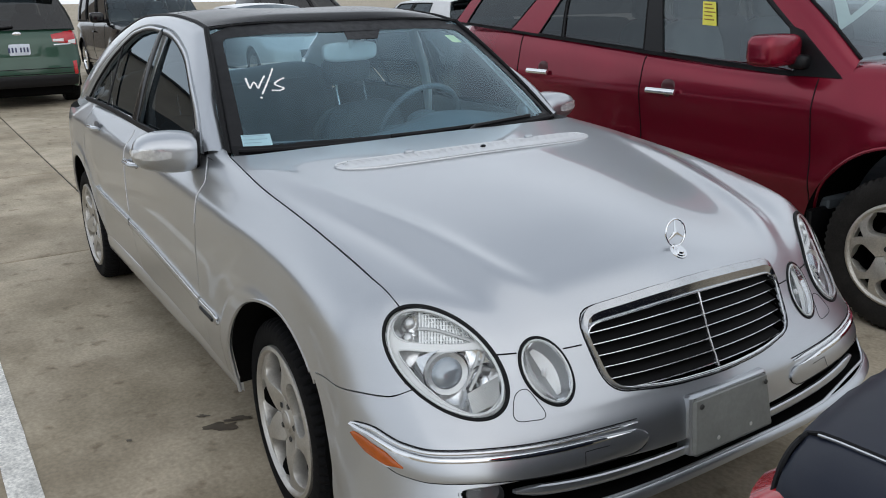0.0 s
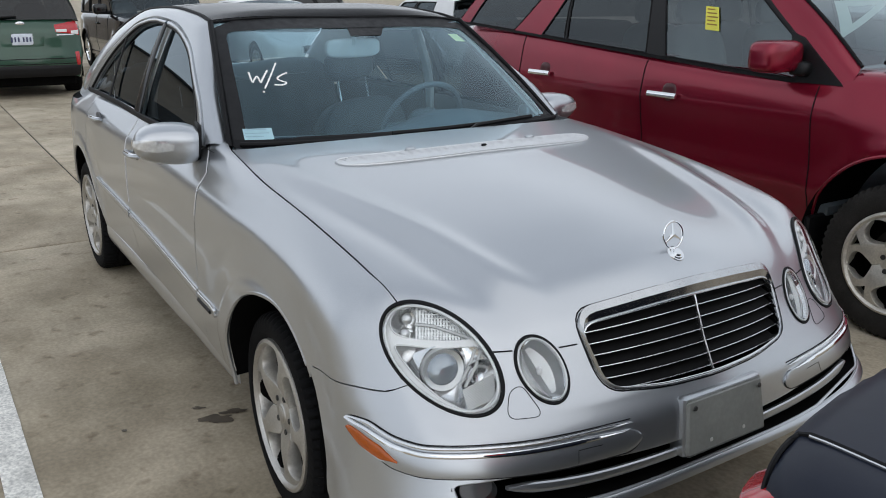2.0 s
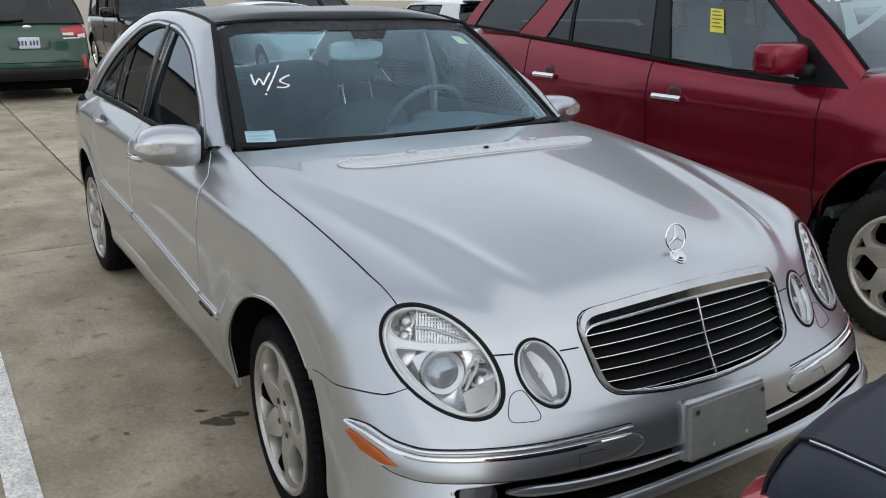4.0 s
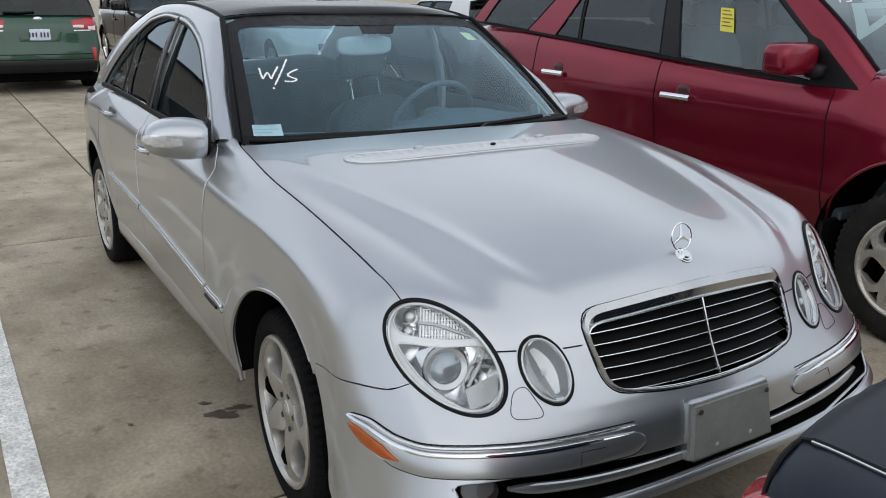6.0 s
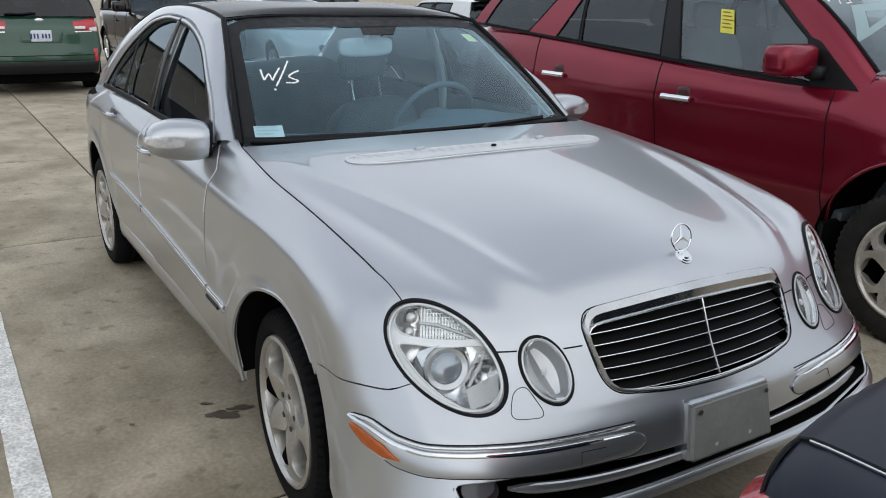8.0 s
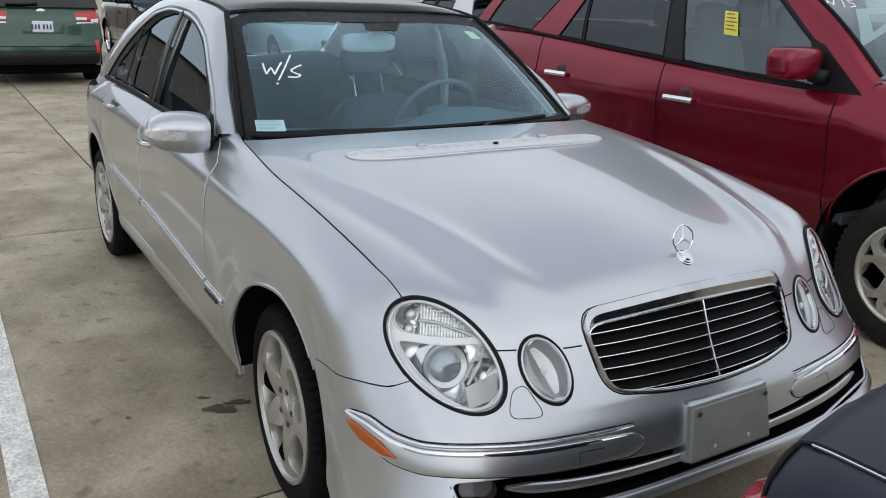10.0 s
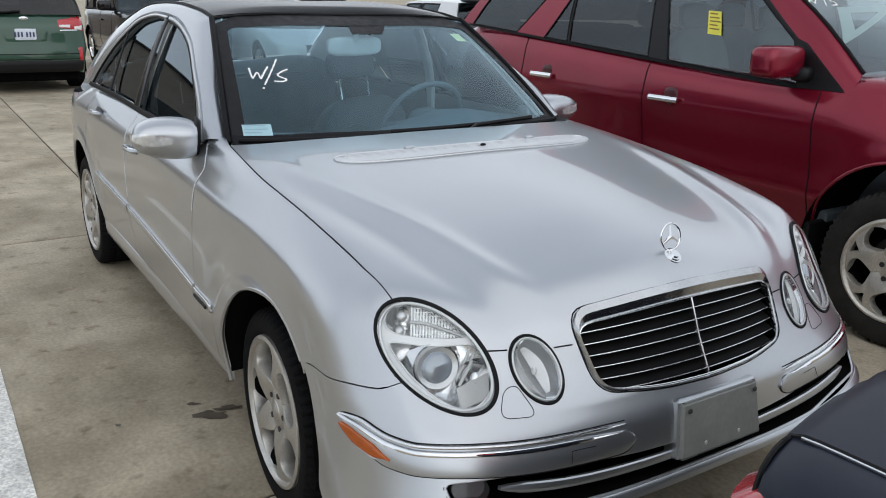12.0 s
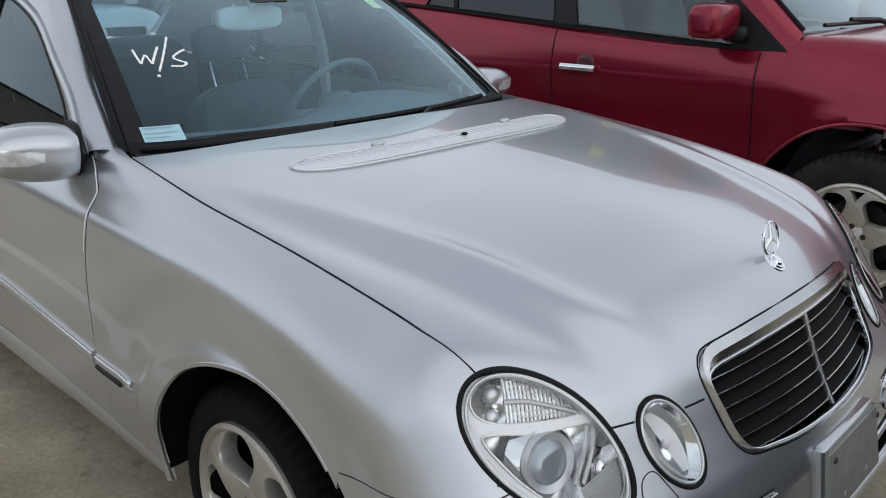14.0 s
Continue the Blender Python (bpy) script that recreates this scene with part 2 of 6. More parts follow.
class Shell:
    """A car body as the smooth meeting of nose, tail, flank and top surfaces."""

    def __init__(self, nose, tail, flank, top, soft=0.018, lean=0.0):
        self.nose, self.tail, self.flank, self.top, self.soft = nose, tail, flank, top, soft

    def field(self, p):
        x, y, z = p[..., 0], np.abs(p[..., 1]), p[..., 2]
        f = np.stack([(x - self.nose(y, z)), (self.tail(y, z) - x), (y - self.flank(x, z)), (z - self.top(x, y))])
        k = self.soft
        m = f.max(0)
        return m + k * np.log(np.exp((f - m) / k).sum(0)) - k * 0.4

    def cast(self, o, d, far=3.0):
        """From inside points o along d to the surface."""
        o, d = np.broadcast_arrays(np.asarray(o, float), np.asarray(d, float))
        d = d / np.linalg.norm(d, axis=-1, keepdims=True)
        lo, hi = np.zeros(o.shape[:-1]), np.full(o.shape[:-1], far)
        for _ in range(34):
            mid = (lo + hi) / 2
            inside = self.field(o + d * mid[..., None]) < 0
            lo, hi = np.where(inside, mid, lo), np.where(inside, hi, mid)
        return o + d * lo[..., None]

    def normal(self, p, h=0.004):
        n = np.stack([self.field(p + h * e) - self.field(p - h * e) for e in np.eye(3)], -1)
        return n / np.linalg.norm(n, axis=-1, keepdims=True)


# ---- the silver sedan's proportions: a gentle, symmetric map of the drawing's stations, fitted to the camera's view ----
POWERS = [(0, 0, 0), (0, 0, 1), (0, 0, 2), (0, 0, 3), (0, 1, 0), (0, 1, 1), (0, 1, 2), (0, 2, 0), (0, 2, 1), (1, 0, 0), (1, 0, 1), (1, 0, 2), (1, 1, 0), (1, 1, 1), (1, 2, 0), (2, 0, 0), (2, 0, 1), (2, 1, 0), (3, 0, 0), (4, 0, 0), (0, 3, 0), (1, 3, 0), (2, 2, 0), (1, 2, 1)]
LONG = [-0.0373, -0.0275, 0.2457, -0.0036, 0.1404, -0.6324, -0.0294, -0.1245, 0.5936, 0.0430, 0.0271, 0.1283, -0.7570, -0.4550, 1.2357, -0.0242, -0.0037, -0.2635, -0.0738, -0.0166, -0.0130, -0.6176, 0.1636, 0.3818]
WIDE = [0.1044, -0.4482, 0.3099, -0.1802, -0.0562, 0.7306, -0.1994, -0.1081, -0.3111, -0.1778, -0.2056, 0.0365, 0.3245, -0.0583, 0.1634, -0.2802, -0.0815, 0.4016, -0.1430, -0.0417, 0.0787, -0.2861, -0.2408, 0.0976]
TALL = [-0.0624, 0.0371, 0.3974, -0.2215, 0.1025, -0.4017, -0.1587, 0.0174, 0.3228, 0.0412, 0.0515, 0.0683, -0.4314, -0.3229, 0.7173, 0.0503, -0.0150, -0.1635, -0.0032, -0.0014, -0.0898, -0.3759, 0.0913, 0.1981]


def view_shape(p):
    """Drawing coordinates to metres on the car, as fitted to the camera's view."""
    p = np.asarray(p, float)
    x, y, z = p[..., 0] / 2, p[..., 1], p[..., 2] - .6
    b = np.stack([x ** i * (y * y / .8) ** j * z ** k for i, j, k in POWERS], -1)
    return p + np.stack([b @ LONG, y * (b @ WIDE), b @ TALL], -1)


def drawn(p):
    """View-fitted metres on the car back to drawing coordinates."""
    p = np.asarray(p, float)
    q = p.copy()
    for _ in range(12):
        q = q + p - view_shape(q)
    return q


ARCH_R, ARCH_Z, ARCHES = .388, .320, (-.040, -2.858)
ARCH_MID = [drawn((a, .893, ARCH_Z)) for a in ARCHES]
nose_line = spline([0.078, 0.181, 0.284, 0.345, 0.387, 0.49, 0.552, 0.614, 0.655, 0.696, 0.747, 0.799, 0.861, 1.005], [0.58, 0.68, 0.755, 0.792, 0.803, 0.807, 0.802, 0.777, 0.753, 0.729, 0.702, 0.673, 0.617, 0.442])
half_width = spline([-4.2, -3.85, -3.6, -3.3, -2.95, -2.3, -1.26, -.54, -.022, .235, .411, .545, .7, .9], [.66, .745, .80, .86, .895, .900, .897, .893, .887, .889, .887, .86, .80, .72])
flank_line = spline([0.078, 0.181, 0.263, 0.387, 0.542, 0.675, 0.778, 0.861, 0.923, 0.984, 1.057, 1.211], [-0.103, -0.057, -0.031, -0.012, 0.0, -0.003, -0.010, -0.020, -0.032, -0.052, -0.09, -0.2])
hood_line = spline([-4.4, -3.95, -3.7, -3.3, -2.7, -1.26, -.846, -.537, -.3, -.022, .287, .493, .596, .699, .905], [.80, .93, .95, .97, 1.02, 1.036, 1.031, 1.017, 1.002, .978, .937, .894, .863, .814, .655])


crease_y = spline([-.846, -.366, -.02, .243, .493, .648, .802], [.695, .662, .610, .558, .512, .455, .40])


def sedan_nose(y, z):
    return nose_line(z) - .16 * (y / .773) ** 4


def sedan_tail(y, z):
    return -3.97 + .24 * (y / .773) ** 4 + .25 * np.clip(.5 - z, 0, 1) ** 2


shoulder_z = spline([-4.2, -3.0, -1.5, -.60, -.285, -.07, .114, .276, .41, .7], [.905, .895, .888, .885, .878, .863, .850, .840, .822, .78])


def sedan_flank(x, z):
    u = z - shoulder_z(x)
    w = half_width(x) + flank_line(z) - .275 * (np.sqrt(u * u + .00012) + u)
    w = w - .008 * np.exp(-((u - .042) / .022) ** 2) * np.clip((.25 - x) / .5, 0, 1) * np.clip((x + 2.2) / .8, 0, 1)
    for a, proud in zip(ARCH_MID, (.013, .007)):
        r = np.hypot(x - a[0], z - a[2])
        w = w + proud / (1 + np.exp(np.clip((r - .452) / .0065, -40, 40))) * np.clip((z - .30) / .16, 0, 1)
        w = w - .55 * proud * np.exp(-((r - .545) / .055) ** 2) * np.clip((z - .45) / .16, 0, 1)
    return w


def sedan_top(x, y):
    yc = crease_y(x)
    hood = np.clip((x + .62) / 1.05, 0, 1)
    hood = hood * hood * (3 - 2 * hood)
    z = hood_line(x) - .030 * (y / .7) ** 2
    z = z + hood * (.015 * np.exp(-((y - yc) / .045) ** 2) - .012 * np.exp(-((y - yc - .085) / .05) ** 2))
    return z - 1.1 * np.clip(y - .755, 0, 1) ** 1.4


sedan = Shell(sedan_nose, sedan_tail, sedan_flank, sedan_top)
# ---- geometry helpers: every shape is (vertices, faces) ----
def grid(p, flip=False, closed=False):
    """A sheet from an array of rows x columns x 3."""
    p = np.asarray(p, float)
    r, c = p.shape[:2]
    i, j = np.meshgrid(np.arange(r - 1), np.arange(c if closed else c - 1), indexing="ij")
    k = (j + 1) % c
    q = np.stack([i * c + j, i * c + k, (i + 1) * c + k, (i + 1) * c + j], -1).reshape(-1, 4)
    return p.reshape(-1, 3), (q[:, ::-1] if flip else q).tolist()


def merge(*shapes):
    vs, fs, n = [], [], 0
    for v, f in shapes:
        vs.append(np.asarray(v, float).reshape(-1, 3))
        fs += [[i + n for i in q] for q in f]
        n += len(vs[-1])
    return np.concatenate(vs), fs


def moved(shape, m):
    v = np.asarray(shape[0], float)
    m = np.array(m)
    return v @ m[:3, :3].T + m[:3, 3], shape[1]


def mirrored(shape):
    return np.asarray(shape[0], float) * (1, -1, 1), [list(q)[::-1] for q in shape[1]]


def box(cx, cy, cz, sx, sy, sz, bevel=0.0):
    """A box by centre and full sizes, with chamfered edges."""
    b = min(bevel, .49 * min(sx, sy, sz))
    rows = []
    h = np.array([sx, sy, sz]) / 2
    for z, inset in ((-h[2], b), (-h[2] + b, 0), (h[2] - b, 0), (h[2], b)):
        x, y = h[0] - inset, h[1] - inset
        c = b if b else 0
        rows.append([(x - c, -y, z), (x, -y + c, z), (x, y - c, z), (x - c, y, z), (-x + c, y, z), (-x, y - c, z), (-x, -y + c, z), (-x + c, -y, z)])
    v, f = grid(np.array(rows) + (cx, cy, cz), closed=True)
    return v, f + [list(range(7, -1, -1)), list(range(24, 32))]


def lathe(profile, n=48, axis="y"):
    """A turned shape from (radius, along) pairs round the y axis."""
    a = np.linspace(0, 2 * np.pi, n, endpoint=False)
    p = np.array(profile, float)
    v = np.stack([p[:, :1] * np.cos(a), np.repeat(p[:, 1:], n, 1), p[:, :1] * np.sin(a)], -1)
    return grid(v, closed=True, flip=True)


def frames_along(path):
    path = np.asarray(path, float)
    t = np.gradient(path, axis=0)
    t /= np.linalg.norm(t, axis=1, keepdims=True) + 1e-12
    return path, t


def tube(path, radius, n=8, up=(0, 0, 1), closed=False, flat=1.0):
    """A round (or flattened) rod along a path."""
    path, t = frames_along(path)
    if closed:
        t = np.roll(path, -1, 0) - np.roll(path, 1, 0)
        t /= np.linalg.norm(t, axis=1, keepdims=True) + 1e-12
    s = np.cross(t, np.asarray(up, float))
    s /= np.linalg.norm(s, axis=1, keepdims=True) + 1e-9
    u = np.cross(s, t)
    a = np.linspace(0, 2 * np.pi, n, endpoint=False)
    r = np.broadcast_to(np.asarray(radius, float), (len(path),))[:, None, None]
    v = path[:, None] + r * (np.cos(a)[None, :, None] * s[:, None] + flat * np.sin(a)[None, :, None] * u[:, None])
    if closed:
        v = np.concatenate([v, v[:1]])
    sh, f = grid(v, closed=True)
    if not closed:
        m = len(path)
        f = f + [list(range(n - 1, -1, -1)), list(range((m - 1) * n, m * n))]
    return sh, f


def strip(path, side, width, height, n_up):
    """A moulding with a rounded top: along path, across side (unit vectors), proud along n_up."""
    sec = np.array([(-.5, -.2), (-.5, .5), (-.38, .85), (0, 1), (.38, .85), (.5, .5), (.5, -.2)])
    path, side, n_up = (np.asarray(q, float) for q in (path, side, n_up))
    w = np.broadcast_to(np.asarray(width, float), (len(path),))
    v = path[:, None] + sec[None, :, :1] * (side * w[:, None])[:, None] + sec[None, :, 1:] * (n_up * height)[:, None]
    sh, f = grid(v)
    m, n = len(path), len(sec)
    return sh, f + [list(range(n)), list(range((m - 1) * n, m * n))[::-1]]


def superellipsoid(c, r, e1=.6, e2=.6, n=20, m=28):
    """A rounded block."""
    t, a = np.meshgrid(np.linspace(-np.pi / 2, np.pi / 2, n), np.linspace(0, 2 * np.pi, m, endpoint=False), indexing="ij")
    f = lambda w, e: np.sign(w) * np.abs(w) ** e
    v = np.stack([r[0] * f(np.cos(t), e1) * f(np.cos(a), e2), r[1] * f(np.cos(t), e1) * f(np.sin(a), e2), r[2] * f(np.sin(t), e1)], -1) + np.array(c)
    return grid(v, closed=True)


def ball(c, r, n=12):
    return superellipsoid(c, (r, r, r), 1, 1, n, n * 2)


def fan(outline):
    """A flat-ish cap inside a closed outline."""
    v = np.asarray(outline, float)
    n = len(v)
    return np.concatenate([v, v.mean(0)[None]]), [[i, (i + 1) % n, n] for i in range(n)]


def mesh_of(name, shape, mat, smooth=True):
    me = bpy.data.meshes.new(name)
    v, f = shape
    me.from_pydata(np.asarray(v, float).tolist(), [], [list(map(int, q)) for q in f])
    me.materials.append(mat)
    if smooth:
        me.shade_smooth()
        if smooth != "all":
            me.set_sharp_from_angle(angle=radians(38))
    me.update()
    return me


def part(name, shape, mat, parent=None, label="", smooth=True):
    """One mesh object under a thing or under a part."""
    ob = new(name, shape if isinstance(shape, bpy.types.Mesh) else mesh_of(name, shape, mat, smooth))
    ob.parent = parent
    if label:
        ob["label"] = label
    return ob


def thing(name, label, category, group="", at=None):
    """An Empty at the thing's base that parents its parts."""
    ob = new(name)
    ob.empty_display_size = .1
    if at is not None:
        ob.matrix_basis = at
    return tagged(ob, label, category, group)


def fitted(points, n):
    """n points evenly along a smooth curve through the given ones."""
    p = np.asarray(points, float)
    s = np.concatenate([[0], np.cumsum(np.linalg.norm(np.diff(p, axis=0), axis=1))])
    q = np.linspace(0, s[-1], n)
    return np.stack([spline(s, p[:, k])(q) for k in range(p.shape[1])], -1)


def rounded(corners, radius, n=6):
    """A closed 2D outline with rounded corners; radius one number or one a corner."""
    c = [np.array(q, float) for q in corners]
    r = radius if isinstance(radius, (list, tuple)) else [radius] * len(c)
    out = []
    for i, q in enumerate(c):
        a, b = c[i - 1] - q, c[(i + 1) % len(c)] - q
        la, lb = np.linalg.norm(a), np.linalg.norm(b)
        d = min(r[i], .49 * la, .49 * lb)
        p0, p1 = q + a / la * d, q + b / lb * d
        for t in np.linspace(0, 1, n):
            out.append((1 - t) ** 2 * p0 + 2 * t * (1 - t) * q + t ** 2 * p1)
    return np.array(out)


def inside(outline, x, y):
    """Which points lie in a closed 2D outline."""
    o = np.asarray(outline)
    hit = np.zeros(np.shape(x), bool)
    for (x0, y0), (x1, y1) in zip(o, np.roll(o, -1, 0)):
        cross = ((y0 > y) != (y1 > y))
        with np.errstate(divide="ignore", invalid="ignore"):
            hit ^= cross & (x < (x1 - x0) * (y - y0) / (y1 - y0 + 1e-15) + x0)
    return hit


def without(shape, gone):
    """Leaves out the faces whose middle gone() names."""
    v, f = np.asarray(shape[0]), np.asarray(shape[1])
    keep = ~gone(v[f].mean(1))
    return v, f[keep].tolist()

# ---- ground: concrete slabs, joints, stall lines ----
g = part("ground", grid(np.array([[(x, y, -.03) for y in (-1500, 1500)] for x in (-1500, 1500)]), flip=True), CONCRETE)
tagged(g, kind="structure", label="pale weathered concrete lot reaching the horizon", category="ground")
XJ = [-18.0, -15.1, -12.2, -9.25, -6.33, -3.46, -.145, 2.75, 5.35, 8.25]
YJ = [-9.5, -6.5, -3.52, -.545, 2.43, 5.4, 8.4]
pave = thing("pavement", "pale tan concrete paving with dark sawn joints", "pavement")
pave["kind"] = "structure"
for i in range(len(XJ) - 1):
    for j in range(len(YJ) - 1):
        sx, sy = XJ[i + 1] - XJ[i] - .015, YJ[j + 1] - YJ[j] - .013
        ob = part("slab", box(0, 0, -.06, sx, sy, .12, .005), CONCRETE, pave, smooth=False)
        ob.matrix_basis = pose((XJ[i] + XJ[i + 1]) / 2, (YJ[j] + YJ[j + 1]) / 2, 0)
part("joint_filler", box((XJ[0] + XJ[-1]) / 2, (YJ[0] + YJ[-1]) / 2, -.016, XJ[-1] - XJ[0], YJ[-1] - YJ[0], .012), JOINT, pave)


def painted_line(x0, x1, y0, y1):
    n = 60
    rng = np.random.default_rng(int(abs(y0 * 100)))
    e0, e1 = rng.normal(0, .0007, n), rng.normal(0, .0007, n)
    x = np.linspace(x0, x1, n)
    v = np.array([[(a, y0 + p, .0035) for a, p in zip(x, e0)], [(a, y1 + q, .0035) for a, q in zip(x, e1)]])
    ob = part("stall_line", grid(v, flip=True), LINE_WHITE)
    return tagged(ob, "worn white painted stall line", "road marking", "stall lines", "structure")


for y in (-1.588, 1.234, 4.06, -4.41, -7.23):
    painted_line(-4.4, 1.15, y, y + .100)


def stain(cx, cy, r, seed, mat, stretch=1.0, turn=0.0):
    rng = np.random.default_rng(seed)
    n = 96
    a = np.linspace(0, 2 * np.pi, n, endpoint=False)
    rr = r * np.clip(1 + .26 * sum(rng.normal() * np.cos(k * a + rng.uniform(0, 6)) / k ** .8 for k in range(2, 15)), .35, 2)
    x, y = stretch * rr * np.cos(a), rr * np.sin(a)
    c, s = math.cos(radians(turn)), math.sin(radians(turn))
    v = np.stack([cx + c * x - s * y, cy + s * x + c * y, np.full(n, .0016 + .0004 * seed)], -1)
    f = list(range(n))
    ob = part("oil_stain", (v, [f]), mat)
    return tagged(ob, "dark oil spot on the concrete", "stain", "oil stains", "structure")


stain(-.737, -.872, .034, 3, OIL, 1.6, 75)
stain(-.757, -.800, .018, 9, OIL, 2.6, 70)
stain(-.857, -.904, .011, 4, OIL, 2.0, 60)
stain(-.827, -1.180, .008, 5, OIL, 1.3, 60)
stain(.803, 1.112, .012, 6, OIL, 1.5)
stain(.434, 1.125, .007, 7, OIL, 2.0)

# ---- the silver sedan ----
car = thing("silver_sedan", "silver metallic four-door sedan with twin oval headlamps, parked on concrete", "car")


class Oval:
    """An oval lamp lying in the body: middle, outward normal, half axes, and the turn of the long axis."""

    def __init__(self, c, n, a, b, turn):
        self.c, self.n = np.array(c, float), np.array(n, float) / np.linalg.norm(n)
        u = np.cross((0, 0, 1), self.n)
        u /= np.linalg.norm(u)
        v = np.cross(self.n, u)
        ct, st = math.cos(radians(turn)), math.sin(radians(turn))
        self.u, self.v, self.a, self.b = ct * u + st * v, -st * u + ct * v, a, b

    def flat(self, p):
        q = np.asarray(p) - self.c
        return q @ self.u / self.a, q @ self.v / self.b, q @ self.n

    def covers(self, p, grow=1.0):
        x, y, h = self.flat(p)
        return (x * x + y * y < grow * grow) & (np.abs(h) < .14)

    def on(self, x, y, lift=0.0):
        """Points of the body's skin at oval coordinates x, y, lifted along the normal."""
        p = self.c + np.multiply.outer(np.asarray(x) * self.a, self.u) + np.multiply.outer(np.asarray(y) * self.b, self.v)
        q = sedan.cast(p - .22 * self.n, np.broadcast_to(self.n, p.shape), .6)
        return q + np.asarray(lift)[..., None] * self.n if np.ndim(lift) else q + lift * self.n

    def disc(self, lift, rings=14, spokes=64, grow=1.0):
        r, a = np.meshgrid(np.linspace(.0, 1, rings), np.linspace(0, 2 * np.pi, spokes, endpoint=False), indexing="ij")
        return grid(self.on(grow * r * np.cos(a), grow * r * np.sin(a), lift(r)), closed=True)

    def rim(self, grow=1.0, lift=0.0, n=96):
        a = np.linspace(0, 2 * np.pi, n, endpoint=False)
        return self.on(grow * np.cos(a), grow * np.sin(a), lift)


BIG = Oval((.603, .696, .736), (.764, .448, .465), .167, .0923, 40.6)
SMALL = Oval((.710, .491, .704), (.837, .180, .517), .0831, .0533, 64.5)

# the grille's outline seen from the front: (y, z)
GRILLE = rounded([(-.395, .806), (-.352, .640), (-.18, .617), (0, .610), (.18, .617), (.352, .640), (.395, .806), (.2, .813), (0, .815), (-.2, .813)],
                 [.055, .05, .06, .06, .06, .05, .055, .05, .05, .05], 6)
# the low intake
INTAKE = rounded([(-.725, .463), (-.70, .392), (-.3, .386), (.3, .386), (.70, .392), (.725, .463), (.60, .486), (.42, .497), (.2, .481), (-.2, .481), (-.42, .497), (-.60, .486)], [.02, .04, .1, .1, .04, .02, .05, .1, .1, .1, .1, .05], 6)


def lamp_hole(p):
    q = p * (1, 0, 1) + np.abs(p[:, 1:2]) * (0, 1, 0)
    return BIG.covers(q, .985) | SMALL.covers(q, .98)


def front_hole(p):
    return lamp_hole(p) | ((p[:, 0] > .5) & (inside(GRILLE * (.97, 1) - (0, .0), p[:, 1], p[:, 2]) | inside(INTAKE, p[:, 1], p[:, 2])))


hood_edge = spline([-.82, -.667, -.236, .111, .363, .44, .5, .62], [.712, .742, .768, .768, .765, .757, .748, .74])
door_gap = spline([.26, .40, .567, .80, .87, .925, .965, 1.0], [-.745, -.725, -.710, -.700, -.692, -.705, -.765, -.875])
bumper_top = spline([.30, .335, .42, .48, .553, .588, .65], [.652, .657, .666, .668, .664, .682, .71])
SC_Y, SC_Z = .40, .58
GAP = .0022


def flank_point(x, phi):
    x, phi = np.broadcast_arrays(x, phi)
    o = np.stack([x, np.full(x.shape, SC_Y), np.full(x.shape, SC_Z)], -1)
    return sedan.cast(o, np.stack([0 * x, np.cos(phi), np.sin(phi)], -1), 1.2)


def phi_at(x, z):
    x, z = np.broadcast_arrays(np.asarray(x, float), np.asarray(z, float))
    y = sedan.cast(np.stack([x, np.full(x.shape, SC_Y), z], -1), (0, 1, 0), 1.2)[..., 1]
    return np.arctan2(z - SC_Z, y - SC_Y)


def phi_at_edge(x, y):
    x, y = np.broadcast_arrays(np.asarray(x, float), np.asarray(y, float))
    z = sedan.cast(np.stack([x, y, np.full(x.shape, SC_Z)], -1), (0, 0, 1), 1.2)[..., 2]
    return np.arctan2(z - SC_Z, y - SC_Y)


def hem(p, edges, depth=.014):
    """Turns the named edges of a sheet inwards, so that gaps between panels have depth."""
    p = np.asarray(p)
    n = sedan.normal(p)
    if "row0" in edges:
        p = np.concatenate([(p[:1] - depth * n[:1]), p])
        n = np.concatenate([n[:1], n])
    if "row1" in edges:
        p = np.concatenate([p, (p[-1:] - depth * n[-1:])])
        n = np.concatenate([n, n[-1:]])
    if "col0" in edges:
        p = np.concatenate([(p[:, :1] - depth * n[:, :1]), p], 1)
        n = np.concatenate([n[:, :1], n], 1)
    if "col1" in edges:
        p = np.concatenate([p, (p[:, -1:] - depth * n[:, -1:])], 1)
    return p


def both_sides(name, shape, mat, label="", parent=None):
    """The same part on the car's left (+y) and right (-y)."""
    a = part(name, shape, mat, parent or car, label)
    b = part(name, mirrored(shape), mat, parent or car, label)
    return a, b


def arch_edge(k, grow=1.0, y=.893, a0=0.0, n=60):
    """The edge of wheel arch k (0 front, 1 rear) in drawing coordinates, from its front foot to its rear foot."""
    a = np.linspace(-a0, math.pi + a0, n)
    return drawn(np.stack([ARCHES[k] + grow * ARCH_R * np.cos(a), np.full(n, y), ARCH_Z + grow * ARCH_R * np.sin(a)], -1))


FRONT_ARCH, REAR_ARCH = arch_edge(0)[::-1], arch_edge(1)[::-1]


def arch_z(x, edge, floor):
    return np.where((x > edge[0, 0]) & (x < edge[-1, 0]), np.interp(x, edge[:, 0], edge[:, 2]), floor)


def denser(a, b, n, around):
    """n stations from a to b, with extra ones near the given places."""
    base = list(np.linspace(a, b, n))
    for c in around:
        base += [c + s * d for d in (.0004, .004, .012, .025, .04) for s in (-1, 1)]
    return np.array(sorted(q for q in base if a <= q <= b))


